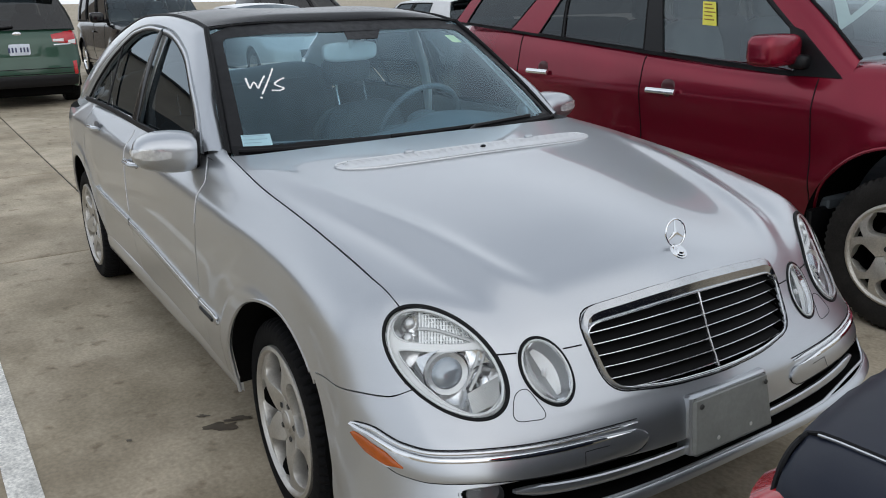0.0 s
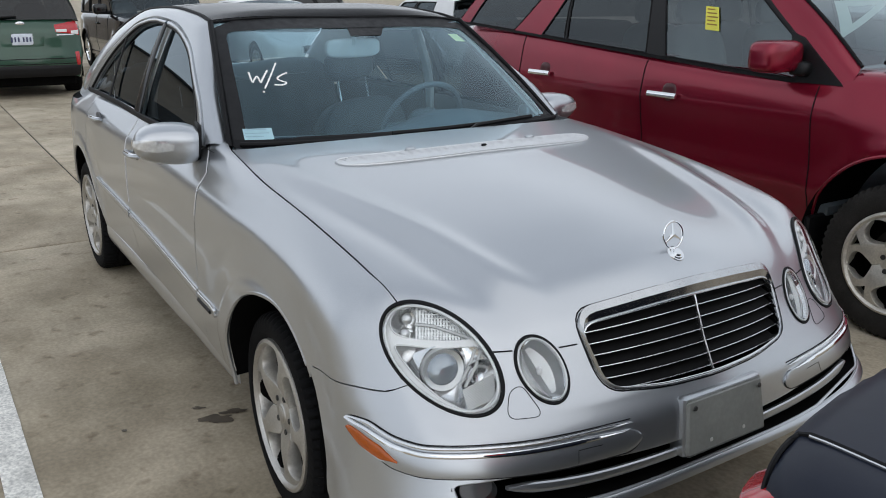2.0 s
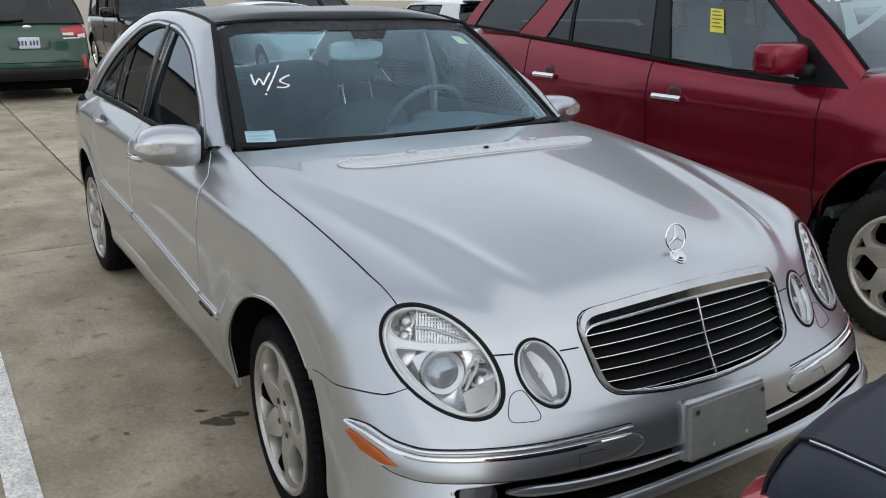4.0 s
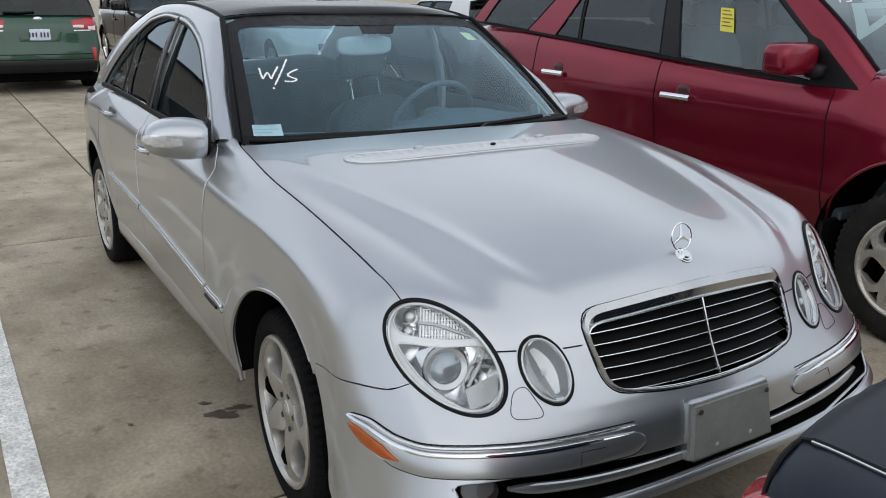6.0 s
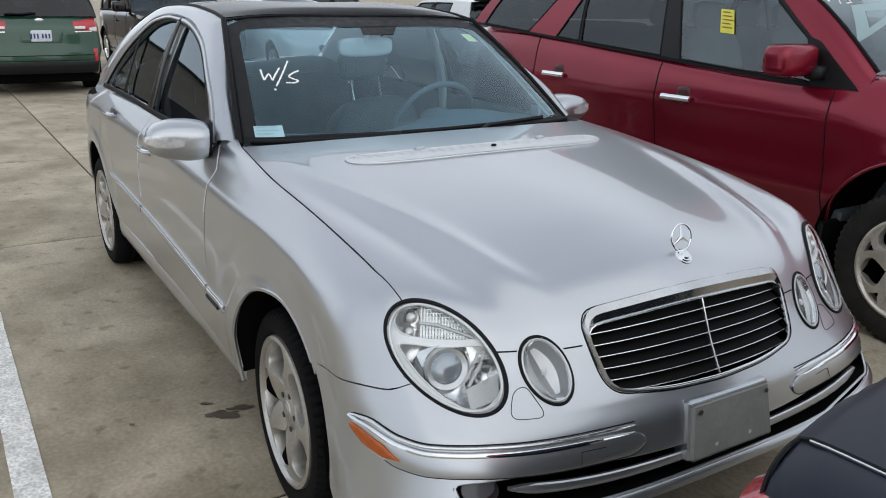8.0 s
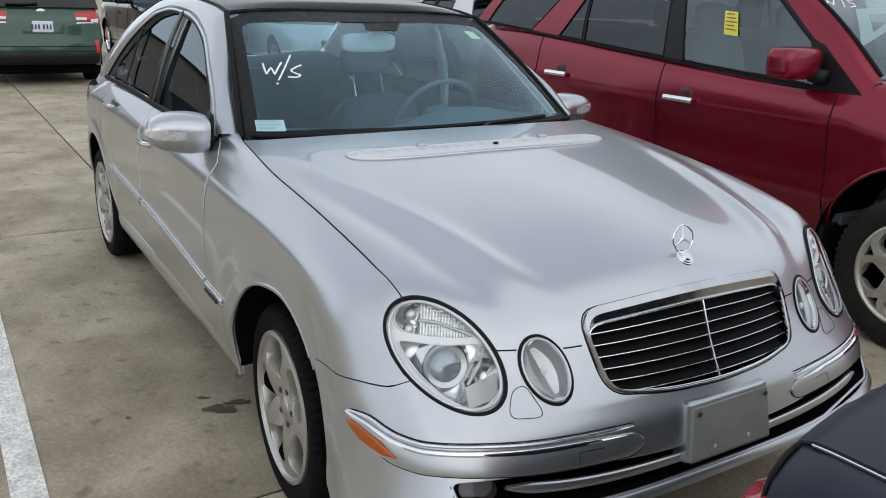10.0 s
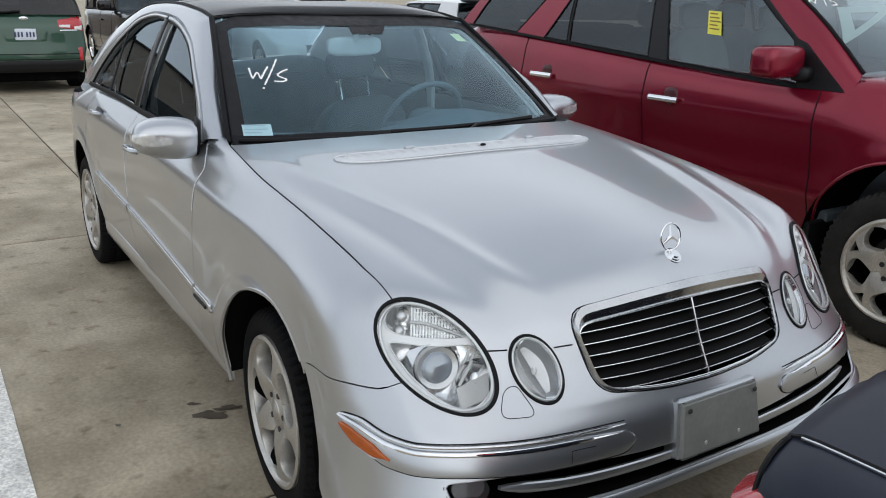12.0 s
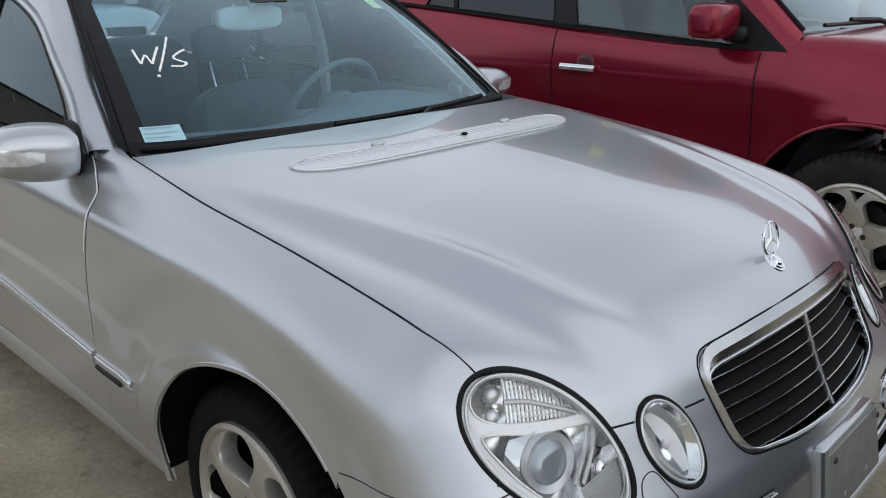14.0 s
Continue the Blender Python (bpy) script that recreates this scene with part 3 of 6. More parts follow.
# front wing
xs = denser(-.875, .645, 100, (FRONT_ARCH[0, 0], FRONT_ARCH[-1, 0]))
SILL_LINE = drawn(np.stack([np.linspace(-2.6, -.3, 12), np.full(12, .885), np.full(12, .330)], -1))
SILL = spline(SILL_LINE[:, 0], SILL_LINE[:, 2])
zl = np.where(xs > FRONT_ARCH[45, 0], np.maximum(bumper_top(xs) + GAP, arch_z(xs, FRONT_ARCH, 0)), arch_z(xs, FRONT_ARCH, SILL(xs)))
lo, hi = phi_at(xs, zl), phi_at_edge(xs, hood_edge(xs) + GAP)
t = np.linspace(0, 1, 60)[:, None]
ph = lo + (hi - lo) * t
zz = zl + (.97 - zl) * t
keep_x = np.maximum(xs[None], door_gap(zz) + GAP)
for _ in range(2):
    P = flank_point(keep_x, ph)
    keep_x = np.where(xs[None] < -.45, np.maximum(xs[None], door_gap(P[..., 2]) + GAP), xs[None])
P = flank_point(keep_x, ph)
both_sides("front_wing", without(grid(hem(P, ("row0", "row1", "col0"))), lamp_hole), SILVER)

# doors, rear quarter, sills
B_GAP, C_GAP = -1.765, -2.66
BELT = spline([-4.2, -2.9, -2.2, -1.7, -1.0, -.8], [.99, 1.0, .995, .982, .985, .99])


def flank_panel(x0, x1, floor, top, front_line=None, n=60, hole=None):
    xs = denser(x0, x1, n, (REAR_ARCH[0, 0], REAR_ARCH[-1, 0]))
    zl = arch_z(xs, REAR_ARCH, SILL(xs) + .004 if floor is None else floor)
    lo, hi = phi_at(xs, zl), phi_at(xs, top(xs))
    t = np.linspace(0, 1, 40)[:, None]
    X, ph = np.broadcast_arrays(xs[None], lo + (hi - lo) * t)
    if front_line is not None:
        for _ in range(2):
            P = flank_point(X, ph)
            X = np.where(xs[None] > -1.0, np.minimum(xs[None], front_line(P[..., 2]) - GAP), xs[None])
    return hem(flank_point(X, ph), ("row0", "col0", "col1"))


front_doors = both_sides("front_door", grid(flank_panel(B_GAP + GAP, -.577, None, BELT, door_gap)), SILVER)
rear_doors = both_sides("rear_door", grid(flank_panel(C_GAP + GAP, B_GAP - GAP, None, BELT)), SILVER)
quarter_top = spline([-4.2, -3.9, -3.6, -3.2, -2.9, -2.6], [.87, .88, .895, .92, .97, .995])
both_sides("rear_quarter_panel", grid(flank_panel(-3.86, C_GAP - GAP, .31, quarter_top, n=70)), SILVER)
xs = np.linspace(ARCHES[1] + ARCH_R + .004, ARCHES[0] - ARCH_R - .002, 40)
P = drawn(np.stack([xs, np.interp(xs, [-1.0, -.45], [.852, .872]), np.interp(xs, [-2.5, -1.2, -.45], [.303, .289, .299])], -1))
both_sides("sill", strip(P, np.repeat(np.array([(0, .1, .995)]), 40, 0), np.interp(xs, [-1.2, -.45], [.104, .064]), .014 * np.clip((xs[-1] - xs) / .06, .08, 1)[:, None], np.repeat(np.array([(0, .995, -.1)]), 40, 0)), SILVER)
# tail and boot
th, zr = np.meshgrid(np.linspace(-1.15, 1.15, 50), np.linspace(.22, .89, 24), indexing="ij")
o = np.stack([np.full(th.shape, -3.4), 0 * th, zr], -1)
part("rear_bumper", grid(sedan.cast(o, np.stack([-np.cos(th), np.sin(th), 0 * th], -1), 2)), SILVER, car)
xg, yg = np.meshgrid(np.linspace(-3.86, -2.85, 40), np.linspace(-.83, .83, 44), indexing="ij")
part("boot_lid", grid(sedan.cast(np.stack([xg, yg / .83 * np.minimum(.83, half_width(xg) - .085), np.full(xg.shape, .6)], -1), (0, 0, 1), 1), flip=True), SILVER, car)

# bonnet: rays fan forwards over the nose
def hood_point(s, y):
    s, y = np.broadcast_arrays(s, y)
    al = np.clip((s - .28) / .42, 0, None)
    o = np.stack([np.minimum(s, .28), y, np.full(s.shape, .44)], -1)
    return sedan.cast(o, np.stack([np.sin(al), 0 * s, np.cos(al)], -1), 1.5)


cowl_x = spline([0, .216, .449, .60, .69, .72], [-.625, -.630, -.662, -.70, -.75, -.80])


def cowl_front(y):
    return cowl_x(y) + .035 + .025 * (y / .7) ** 2


y_n = np.linspace(-1, 1, 150)
front_s = .28 + .42 * np.interp(np.abs(y_n) * .77, [0, .39, .44, .54, .56, .585, .63, .77], [.962, .962, .985, .955, .945, .925, .90, .74])
rear_s = cowl_front(np.abs(y_n) * .70) + .002
t = np.linspace(0, 1, 150)[:, None]
S = rear_s + (front_s - rear_s) * t
Y = y_n * (hood_edge(np.clip(S, -.82, .62)) - GAP)
P = hood_point(S, Y)
hood = part("bonnet", without(grid(hem(P, ("row0", "row1", "col0", "col1")), flip=True), front_hole), SILVER, car)

# front bumper
th = np.linspace(-1.30, 1.30, 240)
CX = -.02


def nose_point(a, z):
    a, z = np.broadcast_arrays(a, z)
    o = np.stack([np.full(a.shape, CX), 0 * a, z], -1)
    return sedan.cast(o, np.stack([np.cos(a), np.sin(a), 0 * a], -1), 1.6)


probe = nose_point(th, np.full(th.shape, .69))
joint_z = np.where(np.abs(probe[:, 1]) > .74, bumper_top(probe[:, 0]) - GAP, np.interp(np.abs(probe[:, 1]), [0, .39, .43, .56, .60, .66, .74], [.735, .735, .742, .744, .744, .70, .68]))
for _ in range(3):
    probe = nose_point(th, joint_z)
    joint_z = np.where(np.abs(probe[:, 1]) > .76, bumper_top(probe[:, 0]) - GAP, joint_z)
t = np.linspace(0, 1, 120)[:, None]


def arch_reach(q):
    """How far view-fitted places lie outside the front arch's opening, which leans forwards below its middle."""
    dx, dz = q[:, 0] - ARCHES[0], q[:, 2] - ARCH_Z
    return np.where(dz > 0, np.hypot(dx, dz), dx + .85 * dz) - ARCH_R


def bumper_sheet(a):
    """The bumper's skin at angles a (rows share their share of the height)."""
    low = .352 - .11 * spline([0, .84, 1.04, 1.4], [0, 0, 1, 1])(np.abs(a))
    return nose_point(a, low + (np.interp(a, th, joint_z) + .0012 - low) * t)


# each row ends at the wheel arch
P = bumper_sheet(np.broadcast_to(th, (len(t), len(th))))
gap = (arch_reach(view_shape(P.reshape(-1, 3))) - .003).reshape(P.shape[:2])
limit = np.full(len(t), th[-1])
for row, g in enumerate(gap):
    inside_arch = np.flatnonzero((g < 0) & (th > .6))
    if len(inside_arch):
        c = inside_arch[0]
        limit[row] = th[c - 1] + (th[c] - th[c - 1]) * g[c - 1] / (g[c - 1] - g[c])
turn_to = np.where(np.abs(th) > .6, .6 + (np.abs(th) - .6) * (limit[:, None] - .6) / (th[-1] - .6), np.abs(th)) * np.sign(th)
bump_shape = without(grid(hem(bumper_sheet(turn_to), ("row0", "row1", "col0", "col1")), flip=True), front_hole)
part("front_bumper", bump_shape, SILVER, car)


def on_nose(y, z, lift=0.0):
    """Skin points in front of (y, z)."""
    y, z = np.broadcast_arrays(np.asarray(y, float), np.asarray(z, float))
    p = sedan.cast(np.stack([np.full(y.shape, .2), y, z], -1), (1, 0, 0), 1.2)
    return p + np.asarray(lift)[..., None] * sedan.normal(p) if np.ndim(lift) else p + lift * sedan.normal(p)


# wheel-arch liners, underbody and engine bay, near black for the shade there
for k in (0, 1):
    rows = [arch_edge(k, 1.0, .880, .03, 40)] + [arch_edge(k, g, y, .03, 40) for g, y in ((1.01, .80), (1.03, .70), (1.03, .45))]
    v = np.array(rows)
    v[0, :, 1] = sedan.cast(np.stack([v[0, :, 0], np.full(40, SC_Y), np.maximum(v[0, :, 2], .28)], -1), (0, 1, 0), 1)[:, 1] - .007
    both_sides("arch_liner", grid(v, flip=True), SHADE_BLACK)
    # flat sheet added to close the arch; its shade is in the colour
    both_sides("wheelhouse", fan(arch_edge(k, 1.06, .62, .25, 40)), SHADE_BLACK)
    # lip of the arch
    v = arch_edge(k, 1.003, .885, .10, 40)
    v[:, 1] = sedan.cast(np.stack([v[:, 0], np.full(40, SC_Y), v[:, 2]], -1), (0, 1, 0), 1)[:, 1] - .006
    both_sides("arch_lip", tube(v[11:] if k == 0 else v, .0075, 6, up=(0, 1, 0)), SILVER)
part("underbody", box(-1.6, 0, .30, 4.3, 1.50, .16, .03), SHADE_BLACK, car)
part("engine_bay_floor", box(.33, 0, .45, .50, 1.1, .36, .03), SHADE_BLACK, car)

# ---- lamps ----
def lamp_set(side):
    def put(shape):
        return shape if side > 0 else mirrored(shape)
    head = part("headlamp", put(BIG.disc(lambda r: -.052 * (1 - r ** 5) - .004)), REFLECTOR, car, "clear-lens main headlamp with a projector and chrome reflectors")
    part("gasket", put(tube(BIG.rim(1.0, .001), .0049 + .0018 * ((BIG.rim(1.0) - BIG.c) @ np.array((0, -.75, .66))) / .13, 10, up=BIG.n, closed=True)), SEAL, head)
    part("rim", put(tube(BIG.rim(.925, .004), .0035, 8, up=BIG.n, closed=True)), SATIN, head)
    part("lens", put(BIG.disc(lambda r: .008 + .012 * (1 - r ** 2.2), grow=.97)), LAMP_GLASS, head).visible_shadow = False

    def oval_pt(dx, dy, depth):
        """A place in the lamp by picture-like offsets: dx inwards, dy up (metres)."""
        uu = np.cross(BIG.n, (0, 0, 1))
        uu /= np.linalg.norm(uu)
        vv = np.cross(uu, BIG.n)
        return BIG.c + dx * uu + dy * vv + depth * BIG.n

    def ring(c, r0, r1, d0, d1, n=40):
        uu = np.cross(BIG.n, (0, 0, 1))
        uu /= np.linalg.norm(uu)
        vv = np.cross(uu, BIG.n)
        fwd = np.array((.93, .22, .12))
        fwd /= np.linalg.norm(fwd)
        uu = np.cross(fwd, (0, 0, 1))
        uu /= np.linalg.norm(uu)
        vv = np.cross(uu, fwd)
        a = np.linspace(0, 2 * np.pi, n, endpoint=False)
        rows = [c + d * fwd + r * (np.cos(a)[:, None] * uu + np.sin(a)[:, None] * vv) for r, d in zip(np.linspace(r0, r1, 4), np.linspace(d0, d1, 4))]
        return grid(np.array(rows), closed=True)

    # bright inner bezel with an upper and a lower window
    upper = rounded([(-.121, .085), (-.106, .112), (-.064, .121), (.006, .099), (.042, .072), (.078, .043), (.03, .039), (-.03, .040), (-.084, .047), (-.112, .062)], .02, 5)
    lower = rounded([(-.110, .032), (-.084, .031), (-.008, .022), (.056, .027), (.088, .030), (.112, .0), (.130, -.040), (.128, -.08), (.095, -.115), (.055, -.118), (.0, -.092), (-.055, -.045), (-.095, .005)], .02, 5)
    plate = BIG.disc(lambda r: -.010 - .004 * (1 - r), 70, 180, .95)
    uu = np.cross(BIG.n, (0, 0, 1))
    uu /= np.linalg.norm(uu)
    vv = np.cross(uu, BIG.n)
    plate = without(plate, lambda q: inside(upper, (q - BIG.c) @ uu, (q - BIG.c) @ vv) | inside(lower, (q - BIG.c) @ uu, (q - BIG.c) @ vv))
    part("bezel", put(plate), BEZEL, head)
    for nm, o_ in (("upper_window_edge", upper), ("lower_window_edge", lower)):
        part(nm, put(tube(np.array([oval_pt(x, y, -.010) for x, y in o_]), .0022, 6, up=BIG.n, closed=True)), SATIN, head)
    pc = oval_pt(.002, -.020, -.034)
    part("projector_shroud", put(merge(ring(pc, .070, .056, -.02, .006), ring(pc, .056, .052, .006, -.004))), CHROME, head)
    part("projector_ring", put(merge(ring(pc, .052, .049, .002, .016), ring(pc, .049, .037, .016, .010))), SATIN, head)
    a = np.linspace(0, 2 * np.pi, 32, endpoint=False)
    dome = [ring(pc, .037, .0375, .006, .010)]
    r = np.linspace(.0375, .001, 8)
    fwd = np.array((.93, .22, .12)) / np.linalg.norm((.93, .22, .12))
    u2 = np.cross(fwd, (0, 0, 1)); u2 /= np.linalg.norm(u2)
    v2 = np.cross(u2, fwd)
    dome.append(grid(np.array([pc + (.010 + .016 * math.sqrt(max(0, 1 - (q / .0375) ** 2))) * fwd + q * (np.cos(a)[:, None] * u2 + np.sin(a)[:, None] * v2) for q in r]), closed=True))
    part("projector_lens", put(merge(*dome)), PROJECTOR, head)
    part("turn_signal_bowl", put(merge(ring(oval_pt(-.072, .090, -.024), .028, .016, .002, -.012), ring(oval_pt(-.076, .058, -.024), .022, .012, .002, -.012))), REFLECTOR, head)
    part("bulb", put(ball(oval_pt(-.079, .091, -.016), .013)), SATIN, head)
    part("corner_bulb", put(ball(oval_pt(-.083, .058, -.018), .012)), SATIN, head)
    ribs = []
    for k in range(19):
        x = -.056 + .0070 * k
        y1 = np.interp(x, [-.064, .006, .042, .078], [.119, .097, .070, .043])
        if y1 - .044 > .004:
            ribs.append(tube(np.array([oval_pt(x, .043, -.020), oval_pt(x, (y1 + .043) / 2, -.016), oval_pt(x, y1, -.020)]), .0030, 6, up=BIG.n))
    for k in range(8):
        y = .050 + .0085 * k
        x1 = np.interp(y, [.043, .070, .097, .119], [.074, .040, .004, -.058])
        ribs.append(tube(np.array([oval_pt(-.052, y, -.018), oval_pt((x1 - .052) / 2, y, -.015), oval_pt(x1, y, -.018)]), .0016, 5, up=BIG.n))
    part("signal_ribs", put(merge(*ribs)), LAMP_RIB, head)
    part("divider", put(tube(np.array([oval_pt(x, y, -.013) for x, y in ((-.060, .078), (-.02, .074), (.03, .058), (.070, .044))]), .0042, 6, up=BIG.n)), BEZEL_GREY, head)
    hb = oval_pt(.092, -.046, -.030)
    part("high_beam_bowl", put(merge(ring(hb, .050, .034, .010, -.012), ring(hb, .034, .004, -.012, -.022))), CHROME, head)
    part("high_beam_bulb", put(superellipsoid(hb + .006 * BIG.n, (.012, .012, .018), 1, 1, 10, 16)), CHROME, head)
    for dx in (0, .014):
        vane = np.array([oval_pt(.078 + dx, .022, -.016), oval_pt(.064 + dx, -.020, -.012), oval_pt(.042 + dx, -.064, -.016)])
        part("vane", put(tube(fitted(vane, 10), .0036, 6, up=BIG.n, flat=.6)), BEZEL_GREY, head)
    flutes = []
    for k in range(15):
        f = k / 14
        p0, p1 = np.array((.050 + .012 * f, -.072 - .044 * f)), np.array((.120 + .006 * f - .022 * max(0, f - .5), -.034 - .056 * f))
        flutes.append(tube(np.array([oval_pt(*p0, -.016), oval_pt(*((p0 + p1) / 2), -.010), oval_pt(*p1, -.014)]), .0013, 5, up=BIG.n))
    part("flutes", put(merge(*flutes)), SATIN, head)
    pad = np.array([[oval_pt(.050 + .012 * f + g * (.070 - .006 * f), -.072 - .044 * f + g * (.038 - .012 * f), -.020) for g in np.linspace(0, 1, 6)] for f in np.linspace(0, 1, 6)])
    part("fluted_pad", put(grid(pad)), BEZEL_GREY, head)
    inner = part("inner_headlamp", put(SMALL.disc(lambda r: -.045 * (1 - r ** 4) - .004)), CHROME, car, "small oval inner headlamp with a chrome bowl")
    part("gasket", put(tube(SMALL.rim(1.0, .001), .0038, 10, up=SMALL.n, closed=True)), SEAL, inner)
    part("rim", put(tube(SMALL.rim(.91, .003), .0028, 8, up=SMALL.n, closed=True)), SATIN, inner)
    part("lens", put(SMALL.disc(lambda r: .006 + .010 * (1 - r ** 2.2), grow=.97)), LAMP_GLASS, inner).visible_shadow = False
    part("bulb", put(superellipsoid(SMALL.c - .02 * SMALL.n, (.008, .006, .010), 1, 1, 10, 14)), WHITE_LENS, inner)
    q = np.linspace(-.88, .88, 24)
    w0, w1 = -.05 - .30 * (1 - q ** 2), -.12 - .78 * (1 - q ** 2) * .9
    part("grey_vane", put(grid(np.array([SMALL.on(q * .92, w0, -.020), SMALL.on(q * .92, (w0 + w1) / 2, -.012), SMALL.on(q * .92, w1, -.020)]))), BEZEL_GREY, inner)
    part("vane_edge", put(tube(SMALL.on(q * .92, w1, -.016), .0022, 6, up=SMALL.n)), SATIN, inner)
    # white sheet standing in for the chrome bowl's bright reflection
    part("bright_facet", put(grid(np.array([SMALL.on(q * .8, .02 + .0 * q, -.026), SMALL.on(q * .8, .46 * (1 - q ** 2) + .04, -.014)]))), BEZEL, inner)


FRAME = material("satin_frame", (.50, .51, .52), .22, 1.0, vary=.04, scale=20, rough_vary=.05)
GRILLE_BLACK = material("grille_black", (.006, .006, .006), .75, spec=.12, vary=.2, scale=20)
PROJECTOR = material("projector_glass", (.30, .34, .38), .05, .5, coat=1.0, vary=.05, scale=30)
BEZEL = material("lamp_bezel", (.86, .87, .87), .35, .0, vary=.03, scale=30, coat=.5)
BEZEL_GREY = material("lamp_grey", (.48, .49, .49), .32, .4, vary=.08, scale=60)
LAMP_RIB = material("lamp_rib_glass", (.80, .82, .82), .14, .3, vary=.2, scale=90, coat=1.0)
lamp_set(1)
lamp_set(-1)

# ---- grille ----
grille = part("grille_backing", fan(np.stack([np.full(len(GRILLE), .60) - .0 * GRILLE[:, 1], GRILLE[:, 0] * .98, GRILLE[:, 1]], -1)), SHADE_BLACK, car, "black louvred radiator grille in a chrome frame")
inner_o = (GRILLE - (0, .712)) * (.974, .815) + (0, .700)
mid_o = (GRILLE - (0, .712)) * (.982, .915) + (0, .706)
top = np.clip((GRILLE[:, 1] - .75) / .05, 0, 1)
rows = [on_nose(GRILLE[:, 0], GRILLE[:, 1], -.004), on_nose(GRILLE[:, 0] * .995, GRILLE[:, 1], .008 + .002 * top), on_nose(mid_o[:, 0], mid_o[:, 1], .014 - .002 * top), on_nose(inner_o[:, 0], inner_o[:, 1], .004 - .004 * top), on_nose(inner_o[:, 0], inner_o[:, 1], -.05)]
part("grille_frame", grid(np.array(rows), closed=True), FRAME, grille)
part("frame_gap", tube(on_nose(GRILLE[:, 0] * 1.004, GRILLE[:, 1] + .002 * np.sign(GRILLE[:, 1] - .72), -.0012), .0024, 8, up=(1, 0, 0), closed=True), SEAL, grille)
part("frame_inner_edge", tube(on_nose(inner_o[:, 0], inner_o[:, 1], .004 - .002 * top), .0030, 8, up=(1, 0, 0), closed=True), BRIGHT, grille)
for k in range(6):
    z = .762 - .0240 * k
    probe_y = np.linspace(.2, .40, 80)
    ys = np.linspace(-1, 1, 40) * (probe_y[inside(inner_o, probe_y, 0 * probe_y + z)].max() - .004)
    bow = -.010 * (1 - (ys / .36) ** 2) * (k / 5)
    p = on_nose(ys, z + bow, -.014)
    side = np.repeat(np.array([(.35, 0, .94)]), 40, 0)
    part("slat", strip(p - (.022, 0, -.004), np.repeat(np.array([(.96, 0, -.28)]), 40, 0), .045, .006, side), GRILLE_BLACK, grille)
    part("slat_edge", tube(p + (.002, 0, 0), .0017, 6), BRIGHT, grille)
zs = np.linspace(.786, .622, 16)
part("centre_bar", strip(on_nose(0 * zs, zs, -.010), np.repeat(np.array([(0, 1, 0)]), 16, 0), .008, .010, np.repeat(np.array([(.9, 0, .4)]), 16, 0)), BRIGHT, grille)
part("grille_badge", moved(box(0, 0, 0, .008, .046, .014, .003), pose(*(on_nose(0, .802, .006)), 0, -26, 0)), FRAME, grille)

# fine gaps where the bonnet meets the bumper between the lamps
for y0, y1, z0, z1 in ((.600, .548, .747, .746), (.440, .394, .741, .741)):
    yy = np.linspace(y0, y1, 10)
    path = on_nose(yy, np.linspace(z0, z1, 10), .0012)
    both_sides("bonnet_gap", tube(path, .0018, 6), SEAL)

# ---- hood ornament ----
base = view_shape(sedan.cast((.604, 0.0, .5), (0, 0, 1), 1))
ahead = view_shape(sedan.cast((.624, 0.0, .5), (0, 0, 1), 1)) - base
bn = np.array((-ahead[2], 0, ahead[0])) / np.linalg.norm(ahead)
orn = part("hood_ornament", moved(lathe([(.0, .010), (.010, .010), (.013, .006), (.017, .006), (.019, .003), (.023, .003), (.025, 0), (.025, -.004)], 40), Matrix.Translation(base) @ Vector(bn).to_track_quat("Y", "Z").to_matrix().to_4x4()), CHROME, car, "upright chrome ring ornament on a round foot")
a = np.linspace(0, 2 * np.pi, 48, endpoint=False)
oc = base + np.array((-.016, 0, .048))
tilt = np.array((-.18, 0, .98)); tilt /= np.linalg.norm(tilt)
ringp = oc + .036 * (np.cos(a)[:, None] * np.array((0, 1, 0)) + np.sin(a)[:, None] * tilt)
part("ring", tube(ringp, .0030, 8, up=(1, 0, .2), closed=True), CHROME, orn)
for k in range(3):
    b = radians(90 + 120 * k)
    tip = oc + .036 * (math.cos(b) * np.array((0, 1, 0)) + math.sin(b) * tilt)
    part("spoke", tube(np.array([oc, (oc + tip) / 2, tip]), [.0052, .0034, .0016], 6, up=(1, .1, 0)), CHROME, orn)
part("stem", tube(np.array([base, base + .5 * (oc - .036 * tilt - base), oc - .036 * tilt]), .005, 8, up=(1, 0, 0)), CHROME, orn)

# ---- washer covers, bumper mouldings, marker lamps ----
def nose_side(y, z, lift=0.0):
    """Skin points at heights z along angles y (radians from the nose)."""
    p = nose_point(y, z)
    return p + lift * sedan.normal(p)


